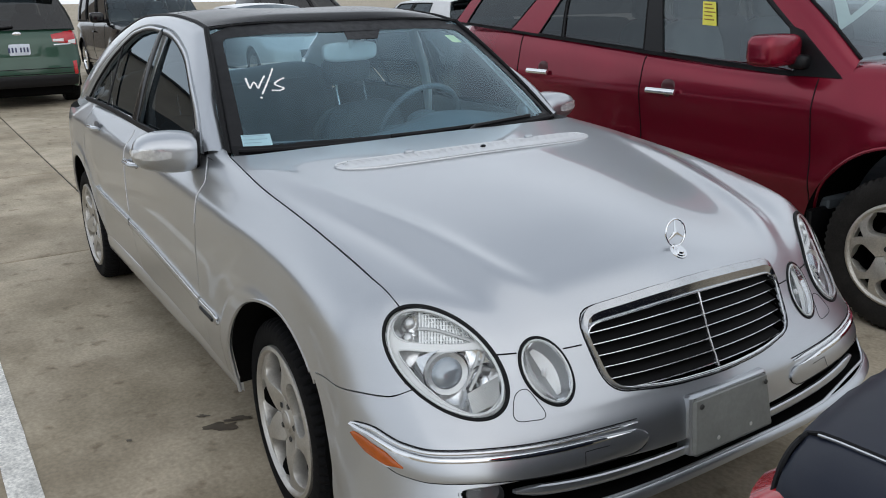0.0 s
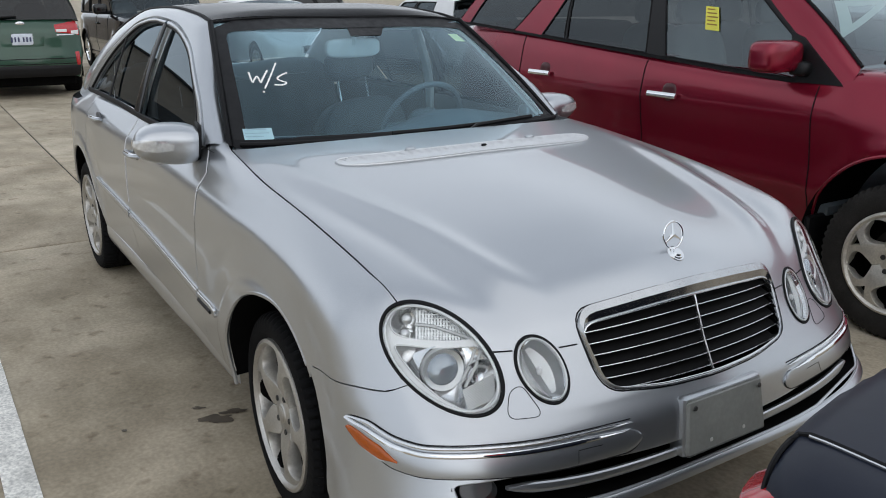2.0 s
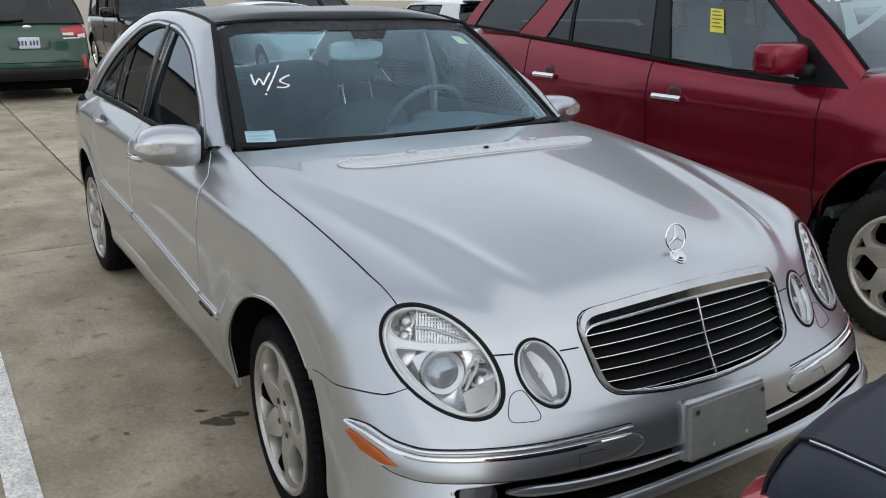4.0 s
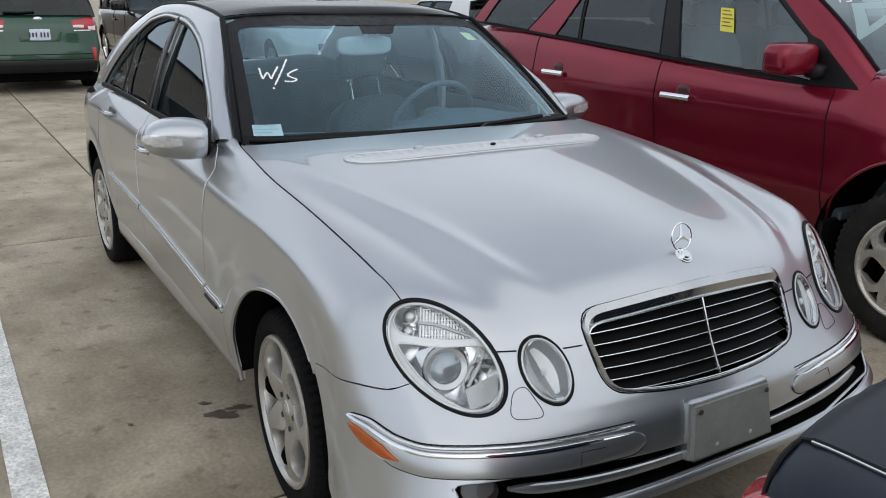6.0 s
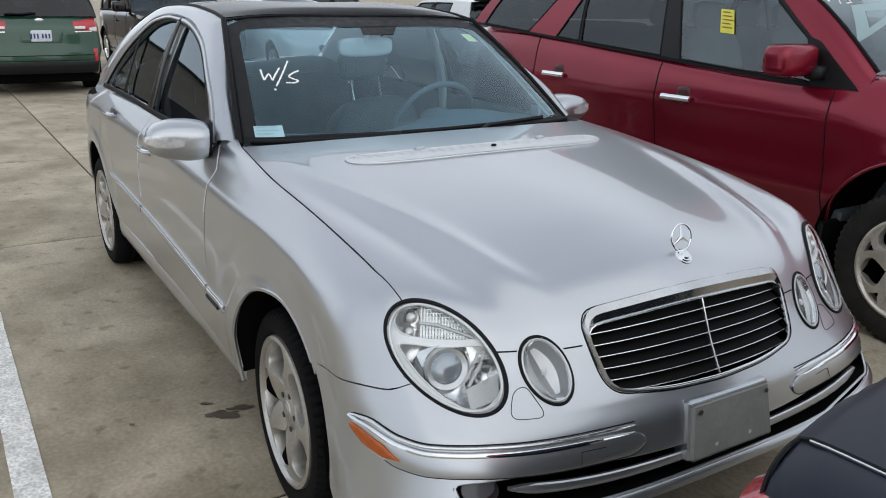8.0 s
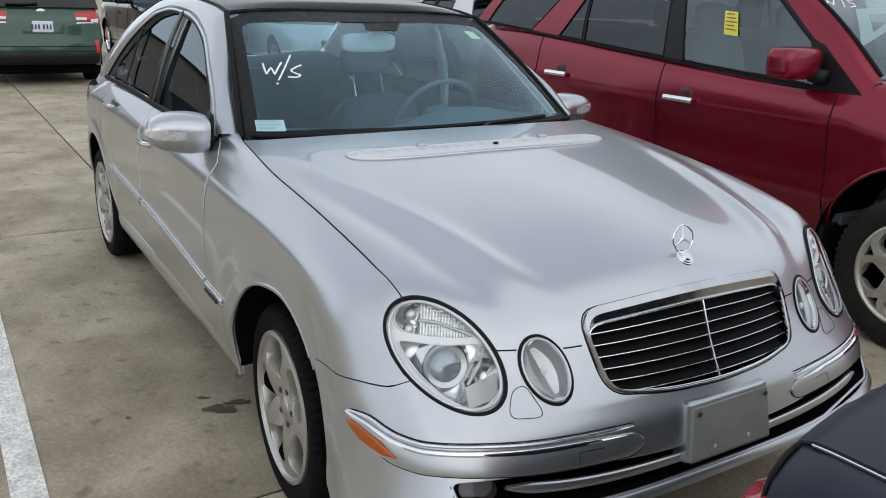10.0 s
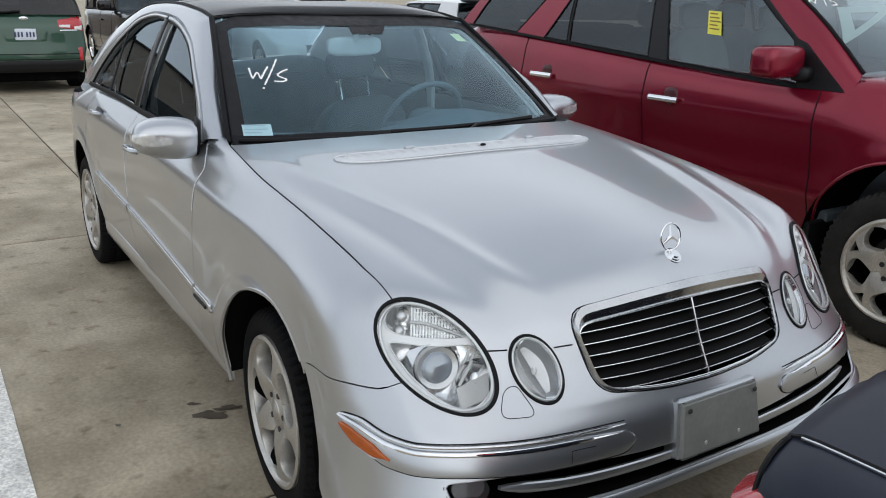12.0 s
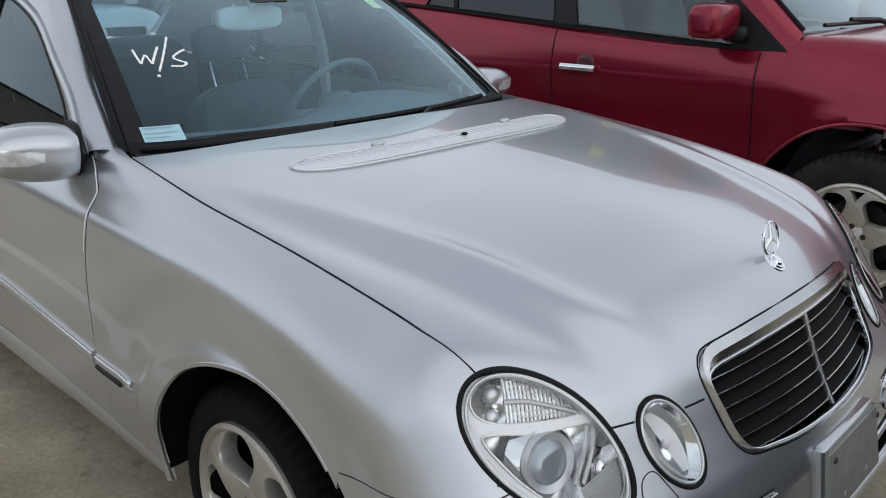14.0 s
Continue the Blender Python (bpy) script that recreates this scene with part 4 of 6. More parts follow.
for sgn in (1, -1):
    def put(shape, sgn=sgn):
        return shape if sgn > 0 else mirrored(shape)
    o = rounded([(.512, .612), (.598, .612), (.575, .668), (.545, .678)], .026, 7)
    part("washer_cover_gap", put(tube(on_nose(o[:, 0], o[:, 1], .0004), .0010, 6, up=(1, 0, 0), closed=True)), SEAL, car)
    # long moulding with chrome strips from the marker lamp to the rounded inner end
    f = 1 - (1 - np.linspace(0, 1, 90)) ** 1.7
    ang = math.atan2(.884, .485 - CX) + (math.atan2(.272, .81 - CX) - math.atan2(.884, .485 - CX)) * f
    start = np.sqrt(np.clip(f / .16, 0, 1))
    zc = spline([0, .07, .195, .28, .5, .88, 1], [.588, .574, .538, .528, .534, .542, .542])(f)
    up = np.repeat(np.array([(0, 0, 1)]), 90, 0)
    shape = np.clip(np.minimum(np.sqrt(np.clip(f / .16, 0, 1)), np.sqrt(np.clip(1 - np.clip((f - .93) / .07, 0, 1) ** 2, 0, 1))), .06, 1)
    c0 = nose_side(ang, zc + .014, .001)
    nn = sedan.normal(c0)
    mould = part("bumper_moulding", put(strip(nose_side(ang, zc - .020 * np.clip(start, .12, 1), .0), up, .058 * shape, .0065, nn)), SILVER, car)
    cut = f < .955
    lead = np.clip(f / .10, 0, 1) ** .6
    part("upper_ridge", put(strip(nose_side(ang, zc + .008 + .016 * lead, .0)[cut], up[cut], (.009 * np.clip(f * 14, .3, 1) * np.clip((.97 - f) * 9, .15, 1))[cut], .008, nn[cut])), BRIGHT, mould)
    part("upper_gap", put(tube(nose_side(ang[cut], (zc + .008 + .0225 * lead)[cut], .0012), .0015, 6)), SEAL, mould)
    part("upper_chrome", put(strip((c0 - (0, 0, .006))[cut], up[cut], (.014 * np.clip(f * 7, .2, 1) * np.clip((.96 - f) * 5, .02, 1))[cut], .012 * np.clip((.96 - f) * 20, .1, 1)[cut, None], nn[cut])), CHROME, mould)
    part("groove_low", put(tube(nose_side(ang, zc - .020 * np.clip(start, .12, 1) - .030 * shape, .0012), .0017, 6)), SEAL, mould)
    # amber marker
    k = 18
    am = np.linspace(math.atan2(.886, .495 - CX), math.atan2(.815, .612 - CX), k)
    q = np.linspace(0, 1, k)
    mid = np.interp(q, [0, .35, 1], [.576, .552, .513])
    part("marker_lamp", put(strip(nose_side(am, mid, .0075), np.repeat(np.array([(0, 0, 1)]), k, 0), .033 * np.clip(np.minimum(np.sqrt(np.clip(q / .3, 0, 1)), (1 - q) / .30), .08, 1), .0055, sedan.normal(nose_side(am, mid)))), AMBER, car, "amber side marker lamp")
    half = .5 * .033 * np.clip(np.minimum(np.sqrt(np.clip(q / .3, 0, 1)), (1 - q) / .30), .08, 1) + .006
    loop = np.concatenate([nose_side(am, mid + half, .002)[::-1], nose_side(am, mid - half, .002)])
    part("marker_rim", put(tube(loop, .0022, 6)), SATIN, car)
    # small square tow-eye cover lines
    cov = np.array([(.447, .499), (.447, .516), (.447, .530), (.42, .5315), (.385, .5315)])
    part("tow_cover_gap", put(tube(on_nose(cov[:, 0], cov[:, 1], .0075), .0008, 5, up=(1, 0, 0))), SEAL, mould)
    # fog lamp under the moulding
    fog = np.array(on_nose(.665, .418, -.055))
    ringf = fog + np.stack([-.02 * np.cos(a), .040 * np.cos(a), .036 * np.sin(a)], -1)
    fl = part("fog_lamp", put(merge(fan(ringf - (.02, 0, 0)), grid(np.array([ringf - (.02, 0, 0), ringf]), closed=True))), SATIN_SHADE, car, "round chrome fog lamp")
    part("lens", put(fan(ringf + (.004, 0, 0))), LAMP_GLASS, fl).visible_shadow = False

# low intake: black well, silver blade, lower lip
v = np.stack([np.full(len(INTAKE), .60), INTAKE[:, 0], INTAKE[:, 1]], -1)
well = part("intake_well", merge(fan(v), grid(np.array([v, on_nose(INTAKE[:, 0], INTAKE[:, 1], -.002)]), closed=True)), SHADE_BLACK, car)
ys = np.linspace(-.61, .61, 60)
p = on_nose(ys, .438 + .012 * (np.abs(ys) / .63) ** 2, -.014)
part("intake_blade", strip(p, np.repeat(np.array([(.15, 0, .98)]), 60, 0), .030 * np.clip((.615 - np.abs(ys)) / .06, .1, 1) ** .5, .012, np.repeat(np.array([(1, 0, .1)]), 60, 0)), SILVER, well)
edge = on_nose(INTAKE[:, 0], INTAKE[:, 1], -.004)
part("intake_edge", tube(edge, .0042, 8, up=(1, 0, 0), closed=True), SILVER, car)
ang = np.linspace(-.93, .93, 80)
p = nose_side(ang, .370, .0)
part("lower_lip", strip(p, np.repeat(np.array([(0, 0, 1)]), 80, 0), .034 * np.clip((.94 - np.abs(ang)) / .12, .15, 1), .010, sedan.normal(p)), SILVER, car)
# the shade under the bumper is put into the chin's near-black colour
lowest = nose_side(ang, .356, -.004)
part("chin", grid(np.array([lowest, lowest * (.93, .96, 0) + (0, 0, .31), lowest * (.75, .9, 0) + (0, 0, .22)]), flip=True), SHADE_BLACK, car)

# licence-plate bracket, blank
br = part("plate_bracket", moved(box(0, 0, 0, .014, .288, .150, .006), pose(.827, 0, .508, 0, -4, 0)), GREY_PLATE, car, "blank grey plastic licence-plate bracket")
part("bracket_frame", moved(box(0, 0, 0, .050, .298, .158, .005), pose(.801, 0, .509, 0, -4, 0)), SILVER, br, "silver bracket frame")
for sy in (-1, 1):
    part("bolt", moved(lathe([(0, .004), (.006, .003), (.007, 0)], 14), pose(.835, sy * .125, .565, 0, 0, -90)), DIRTY_BLACK, br)
    part("bolt_dent", moved(lathe([(0, .001), (.005, .001), (.006, 0)], 14), pose(.8365, sy * .06, .462, 0, 0, -90)), SATIN, br)

# ---- bonnet louvre, washer jets ----
ys = np.linspace(-.515, .515, 80)
xc = -.277 - .062 * (np.abs(ys) / .515) ** 2
nn = sedan.normal(hood_point(xc, ys))
taper = np.clip(np.sqrt(np.clip(1 - (np.abs(ys) / .517) ** 10, 0, 1)), .05, 1)
louvre = part("bonnet_louvre", strip(hood_point(xc, ys) + .0018 * nn, np.repeat(np.array([(1, 0, 0)]), 80, 0), .112 * taper, .0030, nn), LOUVRE, car, "ribbed silver air louvre")
for k in range(7):
    off = -.042 + .014 * k
    m = np.abs(ys) < .500 - .006 * abs(k - 3) ** 1.5
    part("louvre_rib", strip(hood_point(xc[m] + off, ys[m]) + .0042 * nn[m], np.repeat(np.array([(1, 0, 0)]), m.sum(), 0), .0105, .0022, nn[m]), LOUVRE, louvre)
o = np.concatenate([np.stack([xc + .058 * taper, ys], -1), np.stack([xc - .058 * taper, ys], -1)[::-1]])
part("louvre_rim", tube(hood_point(o[:, 0], o[:, 1]) + (0, 0, .0025), .0030, 6, closed=True), LOUVRE, louvre)
for y in (-.254, .254):
    q = hood_point(-.358, y)
    part("washer_jet", superellipsoid(q + (0.012, 0, .006), (.012, .018, .007), .7, .7, 10, 14), SILVER, car)
q = hood_point(-.277, 0)
part("bonnet_plug", superellipsoid(q + (0, 0, .009), (.008, .011, .004), 1, 1, 8, 14), SEAL, car)
# ---- the sedan's cabin: pillars, roof, glass ----
screen_side = fitted([(-.795, .712, .985), (-1.0, .668, 1.122), (-1.2, .617, 1.255), (-1.375, .574, 1.362)], 24)
roof_side = fitted([(-1.375, .574, 1.362), (-1.55, .570, 1.385), (-1.9, .568, 1.405), (-2.3, .562, 1.395), (-2.7, .575, 1.335), (-3.05, .615, 1.225), (-3.35, .655, 1.09)], 50)
rail_outer = np.concatenate([screen_side, roof_side[1:]])
gap_line = fitted([(-.830, .790, 1.000), (-.972, .748, 1.112), (-1.137, .71, 1.19), (-1.396, .656, 1.301), (-1.712, .626, 1.362), (-2.003, .62, 1.373), (-2.268, .633, 1.348), (-2.52, .682, 1.252), (-2.80, .755, 1.110), (-3.0, .808, .99)], len(rail_outer))
t = np.linspace(0, 1, 9)[:, None, None]
bulge = np.sin(np.pi * t) * .012
n_out = np.cross(np.gradient(rail_outer, axis=0), gap_line - rail_outer)
n_out /= np.linalg.norm(n_out, axis=1, keepdims=True)
n_out *= np.sign(n_out[:, 1:2] + .3 * n_out[:, 2:3])
P = rail_outer[None] * (1 - t) + gap_line[None] * t + bulge * n_out[None]
P = np.concatenate([P[:1] - .012 * n_out[None], P, P[-1:] - .016 * n_out[None]])
both_sides("pillar_and_roof_rail", grid(P), SILVER)

# door frames
def frame_strip(a, b, lift=.002):
    a, b = np.asarray(a), np.asarray(b)
    n = np.cross(np.gradient(a, axis=0), b - a)
    n /= np.linalg.norm(n, axis=1, keepdims=True)
    n *= np.sign(n[:, 1:2] + .3 * n[:, 2:3])
    t = np.linspace(0, 1, 5)[:, None, None]
    p = a[None] * (1 - t) + b[None] * t + np.sin(np.pi * t) * .005 * n[None] + lift * n[None]
    return grid(np.concatenate([p[:1] - .02 * n[None], p, p[-1:] - .02 * n[None]]))


ff_out = fitted([(-.850, .794, .992), (-.985, .750, 1.104), (-1.15, .712, 1.182), (-1.40, .659, 1.292), (-1.715, .629, 1.352), (-1.80, .626, 1.358)], 30)
ff_in = fitted([(-.955, .790, .992), (-1.03, .757, 1.060), (-1.165, .718, 1.150), (-1.40, .664, 1.258), (-1.64, .638, 1.318), (-1.775, .632, 1.328)], 30)
rf_out = fitted([(-1.82, .626, 1.358), (-2.003, .624, 1.362), (-2.262, .637, 1.337), (-2.51, .686, 1.242), (-2.78, .758, 1.100), (-2.90, .800, .998)], 30)
rf_in = fitted([(-1.83, .632, 1.336), (-1.98, .630, 1.343), (-2.20, .636, 1.324), (-2.46, .684, 1.228), (-2.68, .744, 1.094), (-2.80, .788, .998)], 30)
ff_in, rf_in = ff_in + .28 * (ff_out - ff_in), rf_in + .28 * (rf_out - rf_in)
for doors, o_, i_ in ((front_doors, ff_out, ff_in), (rear_doors, rf_out, rf_in)):
    for d, sg in zip(doors, (1, -1)):
        s1 = frame_strip(o_, i_)
        part("window_frame", s1 if sg > 0 else mirrored(s1), SILVER, d)
        s2 = tube(i_ + (0, .001, 0), .0065, 6)
        part("window_seal", s2 if sg > 0 else mirrored(s2), SEAL, d)

# side glass: sheets between belt and frame
GLASS_Y = spline([.96, 1.06, 1.15, 1.258, 1.34], [.790, .747, .704, .652, .612])
def side_glass(top, x_of_belt, n=24):
    top = np.asarray(top)
    belt = np.stack([x_of_belt, np.full(len(top), .797), np.interp(x_of_belt, [-2.9, -2.2, -1.7, -.9], [1.0, .992, .978, .978])], -1)
    t = np.linspace(0, 1, 10)[:, None, None]
    p = belt[None] * (1 - t) + top[None] * t + np.sin(np.pi * t) * np.array((0, 0, .004))
    p[..., 1] = GLASS_Y(p[..., 2])
    return grid(p)


g1 = side_glass(ff_in, np.linspace(-.955, -1.745, 30))
g2 = side_glass(rf_in[:22], np.linspace(-1.80, -2.34, 22))
g3 = side_glass(rf_in[21:], np.linspace(-2.36, -2.80, 9))
for doors, gs in ((front_doors, (g1,)), (rear_doors, (g2, g3))):
    for d, sg in zip(doors, (1, -1)):
        for gl in gs:
            part("side_glass", gl if sg > 0 else mirrored(gl), TINT_GLASS, d).visible_shadow = False

# belt trim, middle pillar, quarter divider
belt_x = np.linspace(-2.80, -.93, 50)
belt = np.stack([belt_x, np.full(50, .806), np.interp(belt_x, [-2.9, -2.2, -1.7, -.9], [1.002, .996, .983, .986])], -1)
both_sides("belt_trim", strip(belt, np.repeat(np.array([(0, -.3, .95)]), 50, 0), .022, .010, np.repeat(np.array([(0, .95, .3)]), 50, 0)), SEAL)
mid = np.array([(-1.79, .806, .985), (-1.80, .722, 1.17), (-1.812, .634, 1.345)])
both_sides("middle_pillar", strip(fitted(mid, 12), np.repeat(np.array([(1, 0, 0)]), 12, 0), np.linspace(.10, .05, 12), .008, np.repeat(np.array([(0, .9, .43)]), 12, 0)), GLOSS_BLACK)
div = np.array([(-2.352, .800, .995), (-2.365, .735, 1.13), (-2.385, .672, 1.262)])
both_sides("window_divider", strip(fitted(div, 10), np.repeat(np.array([(1, 0, 0)]), 10, 0), .024, .006, np.repeat(np.array([(0, .9, .43)]), 10, 0)), SEAL)
tri_ = np.array([(-.845, .800, .985), (-.955, .800, .985), (-1.03, .760, 1.060), (-.985, .752, 1.100)])
both_sides("mirror_triangle", (np.concatenate([tri_, tri_ - (0, .03, 0)]), [[0, 1, 2, 3], [0, 3, 7, 4], [1, 0, 4, 5], [2, 1, 5, 6], [3, 2, 6, 7]]), BLACK)

# windscreen: a bowed sheet, black border, cowl
def screen_point(u, v):
    """u: -1 to 1 across, v: 0 at the cowl to 1 at the roof."""
    u, v = np.broadcast_arrays(np.asarray(u, float), np.asarray(v, float))
    xb, zb = cowl_x(np.abs(u) * .715) + .010, .985 + .010 * (1 - u ** 2)
    yb = .712 * u
    xt, yt, zt = -1.375 - .020 * (1 - u ** 2), .574 * u, 1.360 + .014 * (1 - u ** 2)
    x, y, z = xb + (xt - xb) * v, yb + (yt - yb) * v, zb + (zt - zb) * v
    b = .020 * np.sin(np.pi * v) * (1 - .35 * u ** 2)
    return np.stack([x + .55 * b, y, z + .83 * b], -1)


U, V = np.meshgrid(np.linspace(-1, 1, 60), np.linspace(0, 1, 40))
ws = part("windscreen", grid(screen_point(U, V), flip=False), SCREEN_GLASS, car, "clear windscreen with a black border")
ws.visible_shadow = False
inner = rounded([(-.932, .070), (.925, .070), (.915, .885), (-.925, .885)], .055, 8)
inner = np.concatenate([inner[k] + (inner[(k + 1) % len(inner)] - inner[k]) * np.linspace(0, 1, 9)[:-1, None] for k in range(len(inner))])
way = inner - (0, .5)
outer = (0, .5) + way / np.maximum(np.abs(way[:, :1]), np.abs(way[:, 1:]) / .5)
f = np.linspace(0, 1, 5)[:, None, None]
ring_uv = outer[None] * (1 - f) + inner[None] * f
part("black_border", grid(screen_point(ring_uv[..., 0], ring_uv[..., 1]) + (.0012, 0, .0018), closed=True), BLACK, ws)
V, F = np.meshgrid(np.linspace(.80, .93, 8), np.linspace(0, 1, 12))
panel_u = np.interp(V, [.80, .93], [-.046, -.003]) * (1 - F) + np.interp(V, [.80, .93], [.20, .327]) * F
part("sensor_panel", grid(screen_point(panel_u, V) + (.0008, 0, .0012)), BLACK, ws)
for sg in (1, -1):
    path = screen_point(np.full(30, sg * 1.0), np.linspace(0, 1, 30)) + (.004, sg * .006, .004)
    part("screen_trim", tube(path, .011, 8, up=(0, 1, 0)), SEAL, ws)
path = screen_point(np.linspace(-1, 1, 40), np.full(40, 1.0)) + (0, 0, .002)
part("header_seal", tube(path, .006, 6), SEAL, ws)
cy = np.linspace(-.71, .71, 50)
cowl = np.array([hood_point(cowl_front(np.abs(cy)) + .010, cy) - (0, 0, .012), hood_point(cowl_front(np.abs(cy)) - .02, cy) - (0, 0, .010), np.stack([cowl_x(np.abs(cy)) - .03, cy, .975 + 0 * cy], -1), np.stack([cowl_x(np.abs(cy)) - .09, cy, .955 + 0 * cy], -1)])
part("cowl_panel", grid(cowl), BLACK, car)
U, V = np.meshgrid(np.linspace(-.99, .99, 50), np.linspace(.0, .056, 6))
part("cowl_cover", grid(screen_point(U, V) + (.004, 0, .005)), SEAL, car, "matt black plastic cowl below the windscreen")
un = np.linspace(-.97, .97, 60)
part("cowl_seal", tube(screen_point(un, .022 + 0 * un) + (.011, 0, .008), .0085, 8), SEAL, car)

# wiper: one arm and blade at rest along the cowl
wb = screen_point(np.linspace(-.22, .72, 40), .034 + .012 * np.linspace(0, 1, 40) ** 1.5) + (.012, 0, .016)
wiper = part("wiper_blade", tube(wb, .0055, 6, flat=1.5), BLACK, car)
arm = np.array([screen_point(.16, -.03), screen_point(.22, -.005), screen_point(.28, .020)]) + (.02, 0, .022)
part("wiper_arm", tube(np.concatenate([fitted(arm, 8), screen_point(np.linspace(.30, .50, 8), np.linspace(.024, .032, 8)) + (.016, 0, .024)]), .007, 6), BLACK, wiper)
part("wiper_pivot", ball(screen_point(.16, -.03) + (.02, 0, .018), .018, 8), BLACK, wiper)

# roof: dark glass panels between the rails
ru = np.linspace(-1, 1, 40)
rs = roof_side[:34]


def roof_sheet(i0, i1):
    rows = []
    for q in rs[i0:i1]:
        crown = .032 * (1 - ru ** 2) * (1 - .6 * (q[0] > -1.45))
        xs_ = q[0] - .020 * (1 - ru ** 2) * (q[0] > -1.4)
        rows.append(np.stack([xs_ + 0 * ru, q[1] * ru * .992, q[2] + crown + .001], -1))
    return grid(np.array(rows), flip=True)


roof = part("roof_glass_front", roof_sheet(1, 14), ROOF_GLASS, car, "dark glass roof panel")
part("roof_glass_rear", roof_sheet(14, 34), ROOF_GLASS, car, "dark glass roof panel")
for sg in (1, -1):
    part("roof_seal", tube(roof_side[:40] * (1, sg, 1) + (0, 0, .003), .007, 6), SEAL, roof)
# rear window
U, V = np.meshgrid(np.linspace(-1, 1, 30), np.linspace(0, 1, 20))
rx = rs[-1]
bx = np.array((-3.28, .60, 1.045))
RW = np.stack([rx[0] + (bx[0] - rx[0]) * V - .03 * (1 - U ** 2) * V, (rx[1] * .98 + (bx[1] - rx[1]) * V) * U, rx[2] + .03 * (1 - U ** 2) + (bx[2] - rx[2]) * V + .03 * np.sin(np.pi * V)], -1)
rw = part("rear_window", grid(RW, flip=True), REAR_GLASS, car)
rw.visible_shadow = False
part("rear_deck_edge", box(-3.26, 0, 1.01, .10, 1.10, .05, .02), SILVER, car)

# ---- door mirrors ----
mir = superellipsoid((0, 0, 0), (.085, .112, .068), .75, .68, 72, 120)
mv = np.array(mir[0])
mv[:, 0] += .35 * np.abs(mv[:, 1] + .10) ** 1.4 * -1
mv[:, 2] *= 1 - .9 * np.clip(mv[:, 1], 0, 1)
mv[:, 0] = np.minimum(mv[:, 0], .08)
mv[:, 1] = np.maximum(mv[:, 1], -.085)
cap = moved((mv, mir[1]), pose(-.885, .895, 1.008, 6, 0, 10))
lens_faces = [q for q in mir[1] if all((abs((mv[i, 1] - .050) / .066) ** 2.6 + abs((mv[i, 2] - .002) / .019) ** 2.6 < 1) & (mv[i, 0] > -.070) for i in q)]
for sg in (1, -1):
    back = Matrix.Translation((-.11, -.004, .022)) if sg > 0 else Matrix()
    f = (lambda s: moved(moved(s, back), pose(0, -.012, -.030))) if sg > 0 else mirrored
    mo = part("door_mirror", f(cap), SILVER, car, "silver door mirror with a clear turn signal")
    part("mirror_signal", f(moved((mv * 1.035, lens_faces), pose(-.885, .895, 1.008, 6, 0, 10))), MIRROR_LENS, mo)
    part("mirror_foot", f(superellipsoid((-.920, .782, .985), (.045, .030, .040), .6, .6, 14, 20)), SILVER, mo)
    part("mirror_gap", f(moved(superellipsoid((0, 0, 0), (.074, .011, .064), .6, .6, 14, 24), pose(-.890, .803, 1.004, 6, 0, 10))), SEAL, mo)
    part("mirror_glass", f(moved(box(0, 0, 0, .006, .15, .09, .003), pose(-.945, .890, 1.010, 0, 0, 8))), CHROME, mo)

# ---- flank mouldings, handles ----
def flank_y(x, z, lift=0.0):
    x, z = np.broadcast_arrays(np.asarray(x, float), np.asarray(z, float))
    p = sedan.cast(np.stack([x, np.full(x.shape, SC_Y), z], -1), (0, 1, 0), 1.2)
    return p + lift * sedan.normal(p)


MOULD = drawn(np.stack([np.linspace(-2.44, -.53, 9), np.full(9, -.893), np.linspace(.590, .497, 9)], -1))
MOULD_Z = spline(MOULD[:, 0], MOULD[:, 2])


def mould_z(x):
    return MOULD_Z(x)


for owner, x0, x1 in ((rear_doors, MOULD[0, 0], B_GAP - .01), (front_doors, B_GAP + .01, -.722), (None, -.702, MOULD[-1, 0] + .01)):
    xs_ = np.linspace(x0, x1, 40)
    p = flank_y(xs_, mould_z(xs_), .001)
    nn = sedan.normal(p)
    up = np.repeat(np.array([(0, 0, 1)]), 40, 0)
    endw = np.clip((x1 - xs_) / .02, .25, 1) if owner is None else np.ones(40)
    for sg, par in ((1, owner[0] if owner else car), (-1, owner[1] if owner else car)):
        f = (lambda s: s) if sg > 0 else mirrored
        mo = part("side_moulding", f(strip(p, up, .038 * endw, .0065, nn)), SILVER, par)
        part("moulding_strip", f(strip(p + (0, .003, .013), up, .0045, .0055, nn)), BRIGHT, mo)
    if owner is None:
        q = np.linspace(-.695, MOULD[-1, 0] - .045, 12)
        pv = flank_y(q, mould_z(q) - .010, .0)
        for sg in (1, -1):
            f = (lambda s: s) if sg > 0 else mirrored
            part("wing_grille", f(strip(pv, up[:12], .014, .0135, sedan.normal(pv))), BLACK, car)
zg = np.linspace(.80, .985, 30)
eg = sedan.cast(np.stack([door_gap(zg) - .006, np.full(30, SC_Y), zg], -1), (0, 1, 0), 1.2) + (0, .0012, 0)
zb = np.linspace(.62, .955, 20)
eb = sedan.cast(np.stack([np.full(20, B_GAP + .006), np.full(20, SC_Y), zb], -1), (0, 1, 0), 1.2) + (0, .0012, 0)
for d, sg in zip(front_doors, (1, -1)):
    for path in (eg, eb):
        s_ = tube(path, .0016, 6, up=(0, 1, 0))
        part("edge_guard", s_ if sg > 0 else mirrored(s_), WHITE_LENS, d, "thin white door-edge guard")
